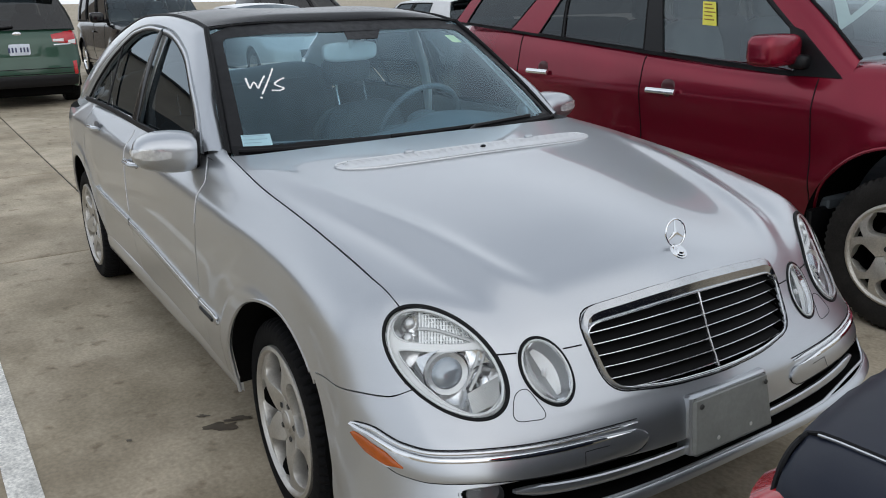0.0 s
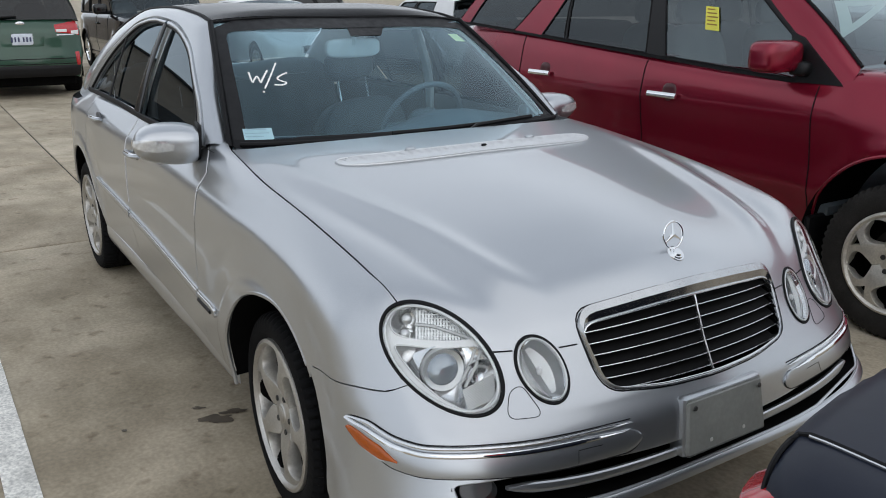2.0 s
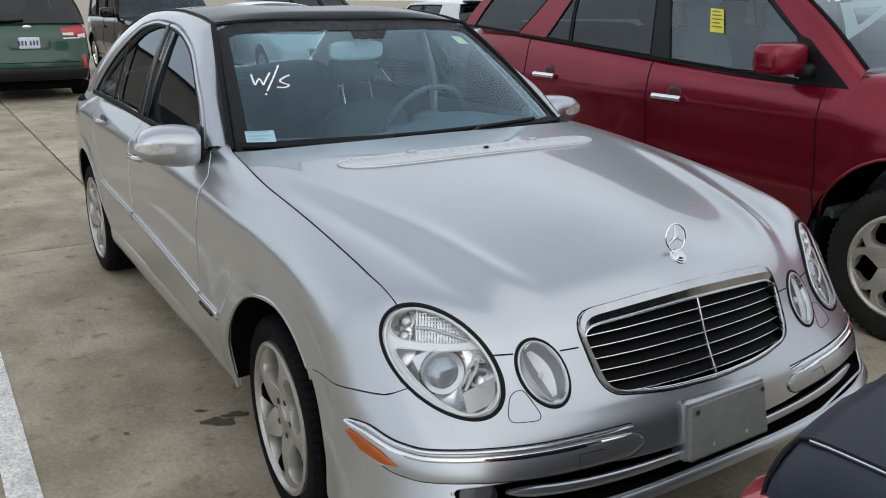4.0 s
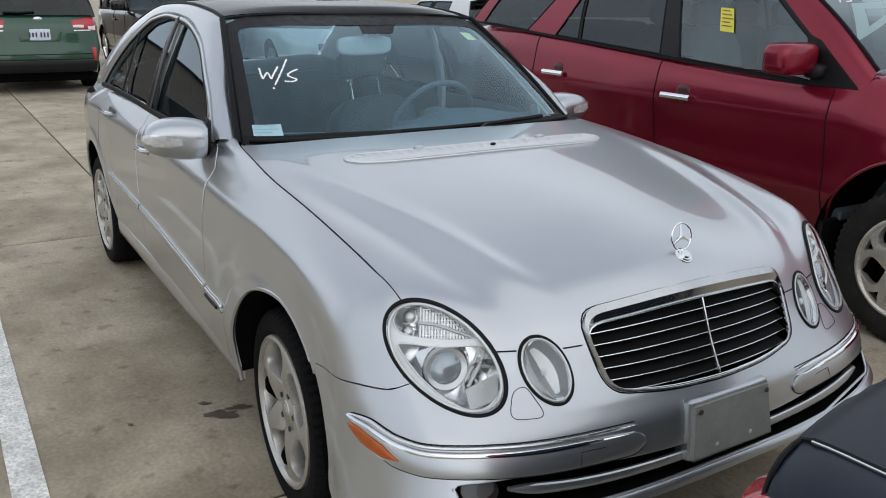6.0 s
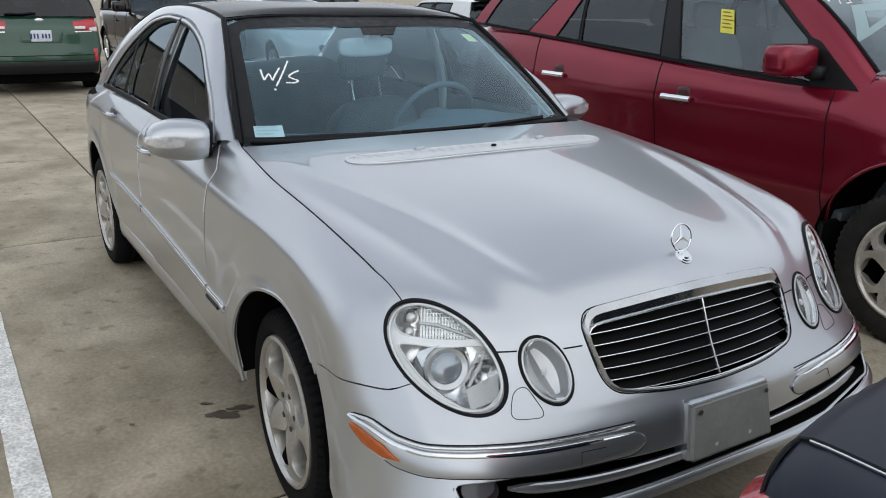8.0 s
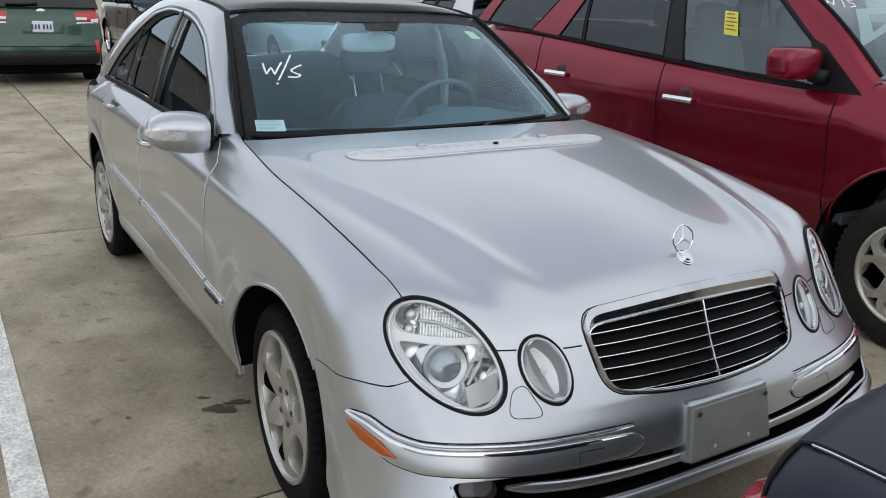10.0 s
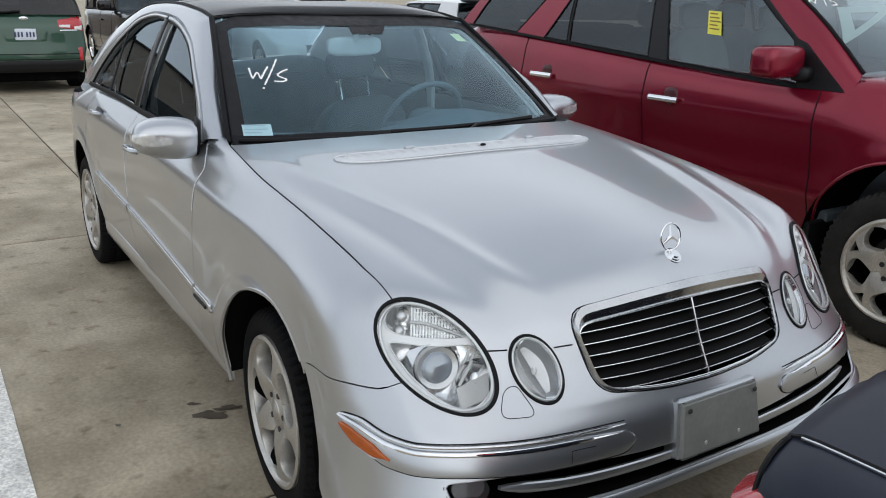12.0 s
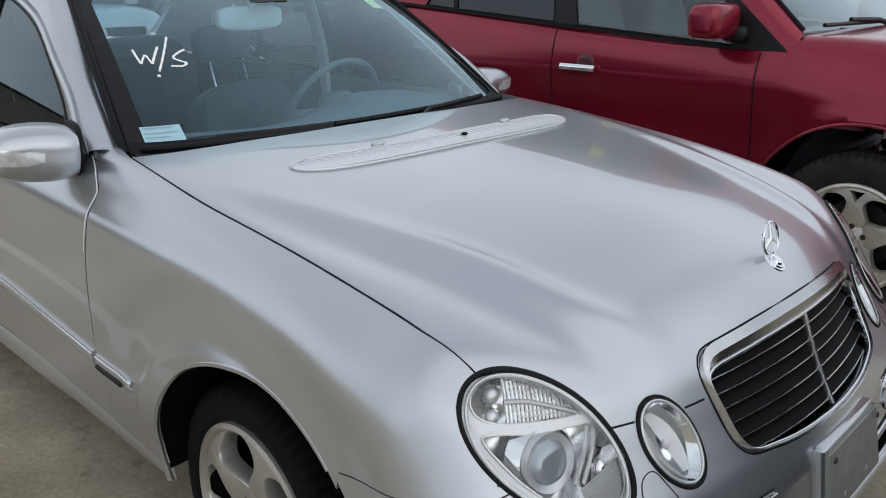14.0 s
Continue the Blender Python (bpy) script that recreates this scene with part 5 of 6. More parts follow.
for owner, hx, hz in ((front_doors, -1.575, .856), (rear_doors, -2.38, .900)):
    for d, sg in zip(owner, (1, -1)):
        f = (lambda s: s) if sg > 0 else mirrored
        c = flank_y(hx, hz, 0)
        # no hollow is cut: the cup's shade is its dark colour
        part("handle_cup", f(superellipsoid(c + (.02, -.004, 0), (.055, .008, .034), .8, .8, 12, 20)), SATIN_SHADE, d)
        q = np.linspace(-1, 1, 20)
        path = np.stack([hx + .105 * q, c[1] + .030 - .018 * q ** 4 - .006, hz + .006 * q], -1)
        h_ = part("door_handle", f(tube(path, .0135 * (1 - .35 * q ** 6), 10, flat=.8)), SILVER, d)
        part("handle_strip", f(tube(path + (0, .006, .008), .004, 6)), CHROME, h_)

# ---- wheels ----
def tyre_shape(R, rim_r, w, blocks=64):
    prof = [(rim_r - .006, -w * .40), (rim_r + .006, -w * .46), (rim_r + .02, -w * .495), (R * .86, -w * .50), (R * .93, -w * .485), (R * .965, -w * .455), (R * .985, -w * .42),
            (R, -w * .34), (R, -w * .20), (R * .978, -w * .19), (R * .978, -w * .16), (R, -w * .15), (R, -.02 * w), (R * .978, -.015 * w), (R * .978, .015 * w), (R, .02 * w)]
    prof = prof + [(r, -y) for r, y in prof[::-1][2:]]
    n = blocks * 3
    sh = lathe(prof, n)
    v = np.array(sh[0])
    k = np.arange(len(v)) % n
    ring = np.arange(len(v)) // n
    r = np.hypot(v[:, 0], v[:, 2])
    groove = (k % 3 == 0) & (r > R * .95) & (np.abs(v[:, 1]) > w * .17)
    v[groove, 0] *= .968
    v[groove, 2] *= .968
    return v, sh[1]


def wheel(name, at, R, rim_r, w, mat, style, parent, side, rubber=None, pocket=False):
    """A wheel with its outer face towards -y * side."""
    root = part(name, tyre_shape(R, rim_r, w), rubber or RUBBER, parent)
    root.matrix_basis = at

    def put(shape):
        return shape if side > 0 else mirrored(shape)
    o = -w * .5
    barrel = [(rim_r + .004, o + .012), (rim_r + .002, o + .002), (rim_r - .008, o - .002), (rim_r - .016, o + .004), (rim_r - .020, o + .016)]
    rim = part("rim", put(lathe(barrel, 72)), mat, root)
    # shade between the spokes is put into dark barrel, disc and backing colours
    part("barrel", put(lathe([(rim_r - .018, o + .014), (rim_r - .030, o + .05), (rim_r - .035, w * .35), (rim_r - .01, w * .46)], 60)), SHADE_BLACK, root)
    part("brake_disc", put(lathe([(.03, o + .10), (.155, o + .10), (.155, o + .125), (.03, o + .125)], 40)), DISC, root)
    part("wheel_well_back", put(lathe([(.001, o + .13), (rim_r - .03, o + .13)], 40)), SHADE_BLACK, root)
    holes = style
    count = len(holes)
    rr = np.linspace(.045, rim_r - .010, 34)
    f = (rr - rr[0]) / (rr[-1] - rr[0])
    dish = o + .004 + .022 * (1 - f) ** 2 - .008 * np.sin(np.pi * f) ** 2 + .008 * f ** 6
    for k in range(count):
        a0 = 2 * math.pi * k / count + math.pi / 2
        rows = []
        for q, (du, dv) in enumerate(((-1, .045), (-1, .006), (-.93, .001), (-.4, -.002), (.4, -.002), (.93, .001), (1, .006), (1, .045))):
            amp, f0, f1, skew = holes[(k if du < 0 else k + 1) % count]
            w_ = amp * np.sin(np.pi * np.clip((f - f0) / (f1 - f0), 0, 1) ** skew) ** .62
            ang = du * (math.pi / count - w_)
            rows.append(np.stack([rr * np.cos(a0 + ang), dish + dv, rr * np.sin(a0 + ang)], -1))
        if pocket:
            # a three-cornered window in the spoke's outer end
            rows = np.array(rows)
            ia, ib = 22, 30
            slit = np.interp(np.arange(34), (0, 12, ia, ib, 31, 33), (.4, .3, .012, .150, .150, .150)) / .2
            for q, sg in ((3, -1), (4, 1)):
                ang = sg * np.minimum(slit * .2, np.pi / count * .5)
                rows[q] = np.stack([rr * np.cos(a0 + ang), dish - .002, rr * np.sin(a0 + ang)], -1)
            deep = rows[3:5, ia:ib + 1] + (0, .034, 0)
            spoke = merge(grid(rows[:4], flip=True), grid(rows[4:], flip=True), grid(rows[3:5, :ia + 1], flip=True), grid(rows[3:5, ib:], flip=True),
                          grid(np.array([rows[3, ia:ib + 1], deep[0]]), flip=True), grid(np.array([deep[1], rows[4, ia:ib + 1]]), flip=True),
                          grid(np.array([rows[3:5, ib], deep[:, -1]])))
            part("spoke", put(spoke), mat, rim)
        else:
            part("spoke", put(grid(np.array(rows), flip=True)), mat, rim)
    hub = part("hub", put(lathe([(.0, o + .014), (.030, o + .014), (.032, o + .017), (.034, o + .018), (.062, o + .021), (.070, o + .026), (.074, o + .06)], 40)), mat, rim)
    part("hub_cap", put(lathe([(0, o + .011), (.022, o + .012), (.026, o + .015)], 32)), ALLOY, hub)
    fat = 1.4 if pocket else 1.0
    for k in range(5):
        a0 = 2 * math.pi * k / 5 + math.pi / 2
        part("lug_bolt", put(moved(lathe([(0, 0), (.008 * fat, 0), (.0095 * fat, .004), (.0095 * fat, .02)], 12), pose(.056 * math.cos(a0), o + .016, .056 * math.sin(a0)))), DARK_METAL, hub)
    return root


SEDAN_STYLE = ((.49, .22, .96, 1.30),) * 5
for cx in (-.098, -2.858):
    for sg in (1, -1):
        wheel("front_wheel" if cx > -1 else "rear_wheel", pose(cx, sg * .762, .307, 0, 17 if cx > -1 else 40, -3.0 if cx > -1 else 0), .309, .228, .225, ALLOY, SEDAN_STYLE, car, -sg)

# ---- cabin ----
part("dashboard", grid(np.array([np.stack([np.full(40, x), np.linspace(-.70, .70, 40), z + b * np.exp(-((np.linspace(-.70, .70, 40) - .36) / .2) ** 2)], -1) for x, z, b in ((-.72, .955, 0), (-.85, .965, .01), (-1.05, .975, .05), (-1.17, .955, .055), (-1.25, .90, .02), (-1.28, .70, 0), (-1.28, .35, 0))])), DASH, car)
sw = part("steering_wheel", tube(np.array((-1.33, .37, .93)) + np.stack([.19 * np.sin(a) * .42, .19 * np.cos(a), .19 * np.sin(a) * .91], -1), .012, 8, up=(1, 0, 0), closed=True), DASH, car)
part("wheel_hub", superellipsoid((-1.31, .37, .93), (.05, .075, .07), .7, .7, 12, 18), DASH, sw)
for sy in (-1, 1):
    part("wheel_spoke", tube(np.array([(-1.315, .37 + sy * .05, .935), (-1.33, .37 + sy * .185, .945)]), .018, 8), DASH, sw)


def seat(y, x=-1.90, w=.50, posts=True):
    root = part("seat", superellipsoid((x + .15, y, .55), (.29, w / 2, .12), .5, .5, 16, 24), LEATHER, car)
    b = superellipsoid((0, 0, .20), (.085, w / 2, .24), .45, .45, 24, 30)
    v = np.array(b[0])
    v[:, 1] *= 1 - .25 * np.clip((v[:, 2] - .2) / .24, 0, 1) ** 2
    v[:, 0] += .05 * np.exp(-((np.abs(v[:, 1]) - w * .42) / .05) ** 2) * (v[:, 0] > 0)
    part("backrest", moved((v, b[1]), pose(x - .12, y, .52, 0, -14, 0)), LEATHER, root)
    if posts:
        part("headrest", moved(superellipsoid((0, 0, 0), (.050, .125, .075), .6, .6, 14, 22), pose(x - .315, y, 1.105, 0, -10, 0)), LEATHER, root)
        for sy in (-1, 1):
            part("headrest_post", tube(np.array([(x - .255, y + sy * .073, .92), (x - .295, y + sy * .073, 1.04)]), .006, 6), BRIGHT, root)
    return root


seat(-.42)
seat(.42)
part("rear_bench", moved(superellipsoid((0, 0, 0), (.10, .66, .36), .4, .35, 18, 30), pose(-2.92, 0, .74, 0, -16, 0)), LEATHER, car)
for y in (-.40, .40):
    part("rear_headrest", superellipsoid((-3.03, y, 1.045), (.055, .14, .035), .6, .6, 14, 20), LEATHER, car)
part("parcel_shelf", box(-3.13, 0, .985, .34, 1.24, .03, .01), DASH, car)
part("headliner", grid(np.array([np.stack([0 * ru + q[0], q[1] * ru * .96, q[2] - .022 + .026 * (1 - ru ** 2)], -1) for q in rs[2:]])), PALE, car)
part("cabin_floor", box(-2.0, 0, .36, 2.3, 1.40, .04, .01), DASH, car)
both_sides("door_lining", grid(np.array([np.stack([np.linspace(-3.0, -.75, 20), np.full(20, y), np.full(20, z)], -1) for y, z in ((.72, .36), (.745, .7), (.76, .95), (.785, .985))])), CABIN)
both_sides("pillar_lining", strip(screen_side - (.03, .018, .012), np.repeat(np.array([(.3, -.6, .2)]), 24, 0), .07, .01, np.repeat(np.array([(-.3, -.9, -.2)]), 24, 0)), PALE)
# pale strip just behind the glass, along the right edge only
U, V = np.meshgrid(np.linspace(-.955, -.938, 5), np.linspace(.15, .90, 30))
part("pillar_trim", grid(screen_point(U, V) - (.012, 0, .010)), PALE, car)
both_sides("middle_pillar_lining", tube(fitted([(-1.82, .74, .6), (-1.83, .72, 1.0), (-1.83, .60, 1.34)], 12), .04, 8, flat=.5), PALE)
both_sides("rear_pillar_lining", grid(np.array([np.linspace((-2.62, .62, 1.29), (-2.82, .72, 1.0), 8), np.linspace((-2.80, .53, 1.28), (-3.25, .58, 1.02), 8)])), PALE)
rv = part("inner_mirror", superellipsoid((-1.335, .035, 1.262), (.022, .132, .036), .5, .45, 16, 28), PALE, car, "pale rear-view mirror on the windscreen")
part("mirror_arm", tube(np.array([(-1.32, .035, 1.275), (-1.315, .035, 1.315), (-1.30, .035, 1.335)]), .012, 8, up=(0, 1, 0)), PALE, rv)
for y in (-.30, .36):
    part("sun_visor", moved(box(0, 0, 0, .15, .42, .018, .008), pose(-1.47, y, 1.340, 0, 8, 0)), PALE, car)

# ---- marks and papers on the glass ----
def stroke(points, radius):
    """A chalk line on the windscreen through (across, up) places."""
    q = fitted(points, 5 * len(points) + 4)
    return tube(screen_point(q[:, 0], q[:, 1]) + (.0008, 0, .0012), radius * (1 + .2 * np.sin(np.arange(len(q)) * 1.7)), 6, up=(.55, 0, .83), flat=.25)


writing = part("chalk_writing", merge(
    stroke([(-.850, .530), (-.848, .490), (-.843, .448)], .0035), stroke([(-.843, .448), (-.812, .492), (-.800, .442)], .0031), stroke([(-.800, .442), (-.775, .485), (-.745, .532)], .0035),
    stroke([(-.683, .583), (-.735, .490), (-.788, .398)], .0032), stroke([(-.796, .380), (-.800, .370)], .0042),
    stroke([(-.640, .502), (-.676, .487), (-.705, .462), (-.684, .442), (-.663, .428), (-.690, .414), (-.732, .420)], .0035)), INK)
tagged(writing, "hand-written white W/S marking on a windscreen", "writing")
writing.parent = None
U, V = np.meshgrid(np.linspace(-.945, -.812, 8), np.linspace(.060, .133, 6))
stk = part("paper_sticker", grid(screen_point(U, V) + (.002, 0, .002)), PALE_PAPER)
tagged(stk, "pale blue paper sticker in a windscreen corner", "sticker")
for k, (v_, u0, u1) in enumerate(((.124, -.938, -.84), (.100, -.938, -.83), (.080, -.938, -.86))):
    U, V = np.meshgrid(np.linspace(u0, u1, 6), np.linspace(v_ - .0022, v_ + .0022, 3))
    part("text_bar", grid(screen_point(U, V) + (.0035, 0, .0035)), PAPER_INK, stk)
U, V = np.meshgrid(np.linspace(.755, .835, 6), np.linspace(.745, .825, 5))
tag = tagged(part("yellow_tag", grid(screen_point(U, V) - (.004, 0, .004)), PALE_YELLOW), "small pale yellow paper tag behind a windscreen", "sticker")
# the drawing takes its view-fitted proportions; wheels and ornament are built in metres already
built_in_metres = {ob for top in car.children if 'wheel' in top.name and 'steering' not in top.name and 'house' not in top.name for ob in (top, *top.children_recursive)} | {orn, *orn.children}
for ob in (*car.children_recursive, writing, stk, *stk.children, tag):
    if ob not in built_in_metres and ob.data:
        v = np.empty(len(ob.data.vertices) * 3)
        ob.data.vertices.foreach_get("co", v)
        ob.data.vertices.foreach_set("co", view_shape(v.reshape(-1, 3)).ravel())
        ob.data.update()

# ---- other vehicles: one builder, own proportions; +x is forwards, the middle of the floor is the origin ----
TYRES = {}


def simple_wheel(parent, name, at, R, rim_r, w, side, mat, spokes=5, detailed=False):
    key = (R, rim_r, w, side, mat.name, spokes)
    if detailed:
        return wheel(name, at, R, rim_r, w, mat, ((.40, .30, .92, 1.1),) * 5, parent, side, DUSTY_RUBBER, pocket=True)
    if key not in TYRES:
        put = (lambda s: s) if side > 0 else mirrored
        o = -w * .5
        sp = []
        for k in range(spokes):
            a0 = 2 * math.pi * k / spokes
            r = np.linspace(.03, rim_r - .008, 6)
            hw = .030
            sp.append(grid(np.array([np.stack([r * np.cos(a0) - d * np.sin(a0), o + .02 + e + 0 * r, r * np.sin(a0) + d * np.cos(a0)], -1) for d, e in ((-hw, .02), (-hw * .8, 0), (hw * .8, 0), (hw, .02))]), flip=True))
        # the last mesh is a near-black disc for the shade between spokes
        TYRES[key] = (mesh_of("tyre", put(tyre_shape(R, rim_r, w, 32)), RUBBER),
                      mesh_of("rim", put(merge(lathe([(0, o + .015), (.05, o + .018), (.06, o + .03)], 24), lathe([(rim_r + .003, o), (rim_r - .012, o - .001), (rim_r - .022, o + .02), (rim_r - .03, .2 * w)], 40), *sp)), mat),
                      mesh_of("wheel_back", put(lathe([(.001, o + .09), (rim_r - .025, o + .09)], 24)), SHADE_BLACK))
    a, b, c = TYRES[key]
    root = part(name, a, None, parent)
    root.matrix_basis = at
    part("rim", b, None, root)
    part("wheel_back", c, None, root)
    return root


class Body:
    pass


def vehicle(name, label, paint, at, L, W, sill, belt, roof, front_axle, rear_axle, tyre, cowl, header, tail_roof, tail_base,
            deck, windows, hood=(.80, .98), rim_mat=None, group="parked cars", tail_round=.16, nose_round=.20, roof_half=None, detail=1.0, glass_mat=None, shut=(), detailed_wheels=False, low=None, tail_lean=.10, arch=.055, painted=(), mirror=(.20, .095, .13, .095), swage=None, front_glass=None, rise=0.0, tuck=.095, screen_in=(0.0, 0.0, 0.0), low_t=.03, black_front=False, screen_glass=None, under=.17):
    """One car. windows: (x from, x to) at the belt, front to back; shut: panel gaps at these x."""
    B = Body()
    root = B.root = thing(name, label, "car", group, at)
    h = W / 2
    nl = spline([.1, .35, .55, .7, hood[0], hood[0] + .1, 1.6], [-.10, -.01, 0, -.02, -.05, -.16, -.6])
    tl = spline([.1, .35, .5, .75, 1.0, 1.15, 1.8], [.12, .02, 0, .02, .04, tail_lean, tail_lean + .2])
    fl = spline([.1, sill, sill + .2, .62, .74, belt - .12, belt, belt + .12, belt + .5], [-.12, -.05, -.015, 0, -.012, tuck * -.3, tuck * -.7, tuck * -.7 - .065, -.5])
    wl = spline([-L / 2 - .2, -L / 2 + .25, -L / 2 + .9, 0, L / 2 - 1.0, L / 2 - .35, L / 2 + .2], [-.16, -.05, 0, 0, 0, -.04, -.2])
    tp = spline([-L / 2 - .2, -L / 2 + .1, tail_base, tail_base + .3, cowl - .3, cowl, (cowl + L / 2) / 2 + .1, L / 2 - .25, L / 2 + .3], [deck - .08, deck - .015, deck, belt + .02 + rise * (cowl - tail_base - .3), belt + .03 + rise * .3, hood[1] + .03, hood[1] - .03, hood[0] + .03, hood[0] - .25])
    R = tyre[0]
    arch_r = R + arch

    def flank(x, z):
        w = h + wl(x) + fl(z - rise * np.clip(cowl - x, 0, None) * np.clip((z - .62) / (belt - .62), 0, 1))
        if swage:
            w = w - swage[1] * np.sqrt((z - swage[0]) ** 2 + .00008) + swage[1] * .06
        if black_front:
            w = w - .36 * np.clip(z - .86, 0, 1) * np.clip((x - cowl - .02) / .4, 0, 1)
        for a in (front_axle, rear_axle):
            w = w + .014 * np.exp(-((np.hypot(x - a, z - R) - arch_r - .02) / .05) ** 2)
        return w
    sh = B.shell = Shell(lambda y, z: L / 2 + nl(z) - nose_round * (y / h) ** 4, lambda y, z: -L / 2 + tl(z) + tail_round * (y / h) ** 4, flank,
                         lambda x, y: tp(x) - .035 * (y / h) ** 2 - .4 * np.clip(y - h + .16, 0, 1) ** 1.5)
    nx, na = int(150 * detail), int(90 * detail)
    s = np.linspace(-1, 1, nx) * (L / 2 + .25)
    core = L / 2 - .55
    al = np.clip((np.abs(s) - core) / .80, 0, 1) * np.pi / 2 * .9995 * np.sign(s)
    ph = np.linspace(-.42, np.pi + .42, na)
    S, PH = np.meshgrid(s, ph, indexing="ij")
    AL = al[:, None] + 0 * PH
    o = np.stack([np.clip(S, -core, core), 0 * S, np.full(S.shape, .62)], -1)
    d = np.stack([np.sin(AL), np.cos(AL) * np.cos(PH), np.cos(AL) * np.sin(PH)], -1)
    P = sh.cast(o, d, 3.2)
    P[..., 2] = np.maximum(P[..., 2], under)
    for a in (front_axle, rear_axle):
        dx, dz = P[..., 0] - a, P[..., 2] - R - .02
        far_out = np.hypot(dx, dz)
        near = (far_out < arch_r + .002) & (far_out > arch_r - .045) & (np.abs(P[..., 1]) > h - .42) & (dz > -R * .5)
        grow = np.where(near, (arch_r + .002) / np.maximum(far_out, .01), 1.0)
        P[..., 0], P[..., 2] = a + dx * grow, R + .02 + dz * grow

    def arch_cut(q):
        out = np.zeros(len(q), bool)
        for a in (front_axle, rear_axle):
            out |= (np.hypot(q[:, 0] - a, q[:, 2] - R - .02) < arch_r + .003) & (np.abs(q[:, 1]) > h - .42) & (q[:, 2] < R + arch_r + .05)
        return out
    cabin_cut = lambda q: (q[:, 0] < cowl - .12) & (q[:, 0] > tail_base + .06) & (np.abs(q[:, 1]) < h - .13) & (q[:, 2] > belt - .10 + rise * (cowl - q[:, 0]))
    B.body = part("body", without(grid(P), lambda q: arch_cut(q) | cabin_cut(q)), paint, root)
    # near-black box: the shade under the car is in its colour
    part("floor_pan", box(0, 0, .25, L - .4, W - .38, .16, .03), SHADE_BLACK, root)
    V, U = np.meshgrid(np.linspace(under + .05, .72, 12), np.linspace(-1, 1, 40) * (h - .12), indexing="ij")
    for sx in (-1, 1):
        end = sh.cast(np.stack([0 * U + sx * (L / 2 - 1), U, V], -1), (sx, 0, 0), 2) - (sx * .004, 0, 0)
        part("rear_bumper_skin" if sx < 0 else "front_bumper_skin", grid(end, flip=sx > 0), paint, root)
    part("cabin_floor", box((cowl + tail_base) / 2, 0, .5, cowl - tail_base - .1, W - .3, .06, .01), DASH, root)

    def fy(x, z, lift=0.0):
        x, z = np.broadcast_arrays(np.asarray(x, float), np.asarray(z, float))
        p = sh.cast(np.stack([x, np.full(x.shape, .25), z], -1), (0, 1, 0), 2)
        return p + lift * sh.normal(p)
    B.fy = fy

    def sides(nm, shape, mat, parent=None, lab=""):
        return part(nm, shape, mat, parent or root, lab), part(nm, mirrored(shape), mat, parent or root, lab)
    B.sides = sides
    for a in (front_axle, rear_axle):
        t = np.linspace(-.28, math.pi + .28, 40)
        prof = np.array([(1.0, h - .015), (1.03, h - .12), (1.03, h - .45)])
        v = np.stack([a + arch_r * prof[:, :1] * np.cos(t), np.repeat(prof[:, 1:], 40, 1), R + .02 + arch_r * prof[:, :1] * np.sin(t)], -1)
        sides("arch_liner", grid(v, flip=True), SHADE_BLACK)
        v = np.stack([a + arch_r * np.cos(t[2:-2]), 0 * t[2:-2], R + .02 + arch_r * np.sin(t[2:-2])], -1)
        v = fy(v[:, 0], np.maximum(v[:, 2], .2), -.004)
        sides("arch_lip", tube(v, (.009 if black_front else .013) if low is None else .022, 8, up=(0, 1, 0)), low or paint)
        for sg in (1, -1):
            simple_wheel(root, "front_wheel" if a == front_axle else "rear_wheel", pose(a, sg * (h - tyre[2] / 2 - .02), R, 0, 2 if detailed_wheels else 20, 0), *tyre, -sg, rim_mat or ALLOY, detailed=detailed_wheels)
    # greenhouse
    rh = roof_half or h - .24
    by = h - tuck

    def side_pt(x, t):
        """From the belt (t = 0) up to the roof rail (t = 1) at a station along the belt."""
        x, t = np.broadcast_arrays(np.asarray(x, float), np.asarray(t, float))
        k = np.clip((x - tail_base) / (cowl - tail_base), 0, 1)
        xt = tail_roof + (header - tail_roof) * k
        rz = roof - .05 - .03 * np.abs(2 * k - 1) ** 2.5
        low_z = belt - .01 + rise * (cowl - x)
        return np.stack([x + (xt - x) * t, by + (rh - by) * t + .03 * np.sin(np.pi * t), low_z + (rz - low_z) * t], -1)
    B.side_pt = side_pt
    front_edge = (cowl + .02, cowl - .09) if black_front else cowl
    edges = [front_edge] + [e for w in windows for e in w] + [tail_base]
    high_t = .90

    def end_at(x, t):
        return x if np.isscalar(x) else x[0] + (x[1] - x[0]) * t

    def sheet(x0, x1, t0, t1, n=10, m=8, off=0.0):
        T, F = np.meshgrid(np.linspace(t0, t1, m), np.linspace(0, 1, n), indexing="ij")
        x1_ = end_at(x1, T)
        x0_ = np.minimum(end_at(x0, T), x1_ - .004)
        p = side_pt(x0_ + (x1_ - x0_) * F, T)
        return grid(p + np.array((0, off, off * .5)))
    sides("roof_rail", sheet(tail_base, cowl, high_t, 1.0, 40, 5), paint)
    sides("belt_frame", sheet(tail_base, cowl, -.035 if low_t < .02 else -.02, low_t, 40, 3), SEAL)
    for i in range(0, len(edges), 2):
        if abs(end_at(edges[i], 0) - end_at(edges[i + 1], 0)) > .005:
            sides("pillar", sheet(edges[i + 1], edges[i], 0, .92, 6, 8), BLACK if i == 0 and black_front else paint if i in (0, len(edges) - 2) or i in painted else GLOSS_BLACK)
    gm = glass_mat or TINT_GLASS
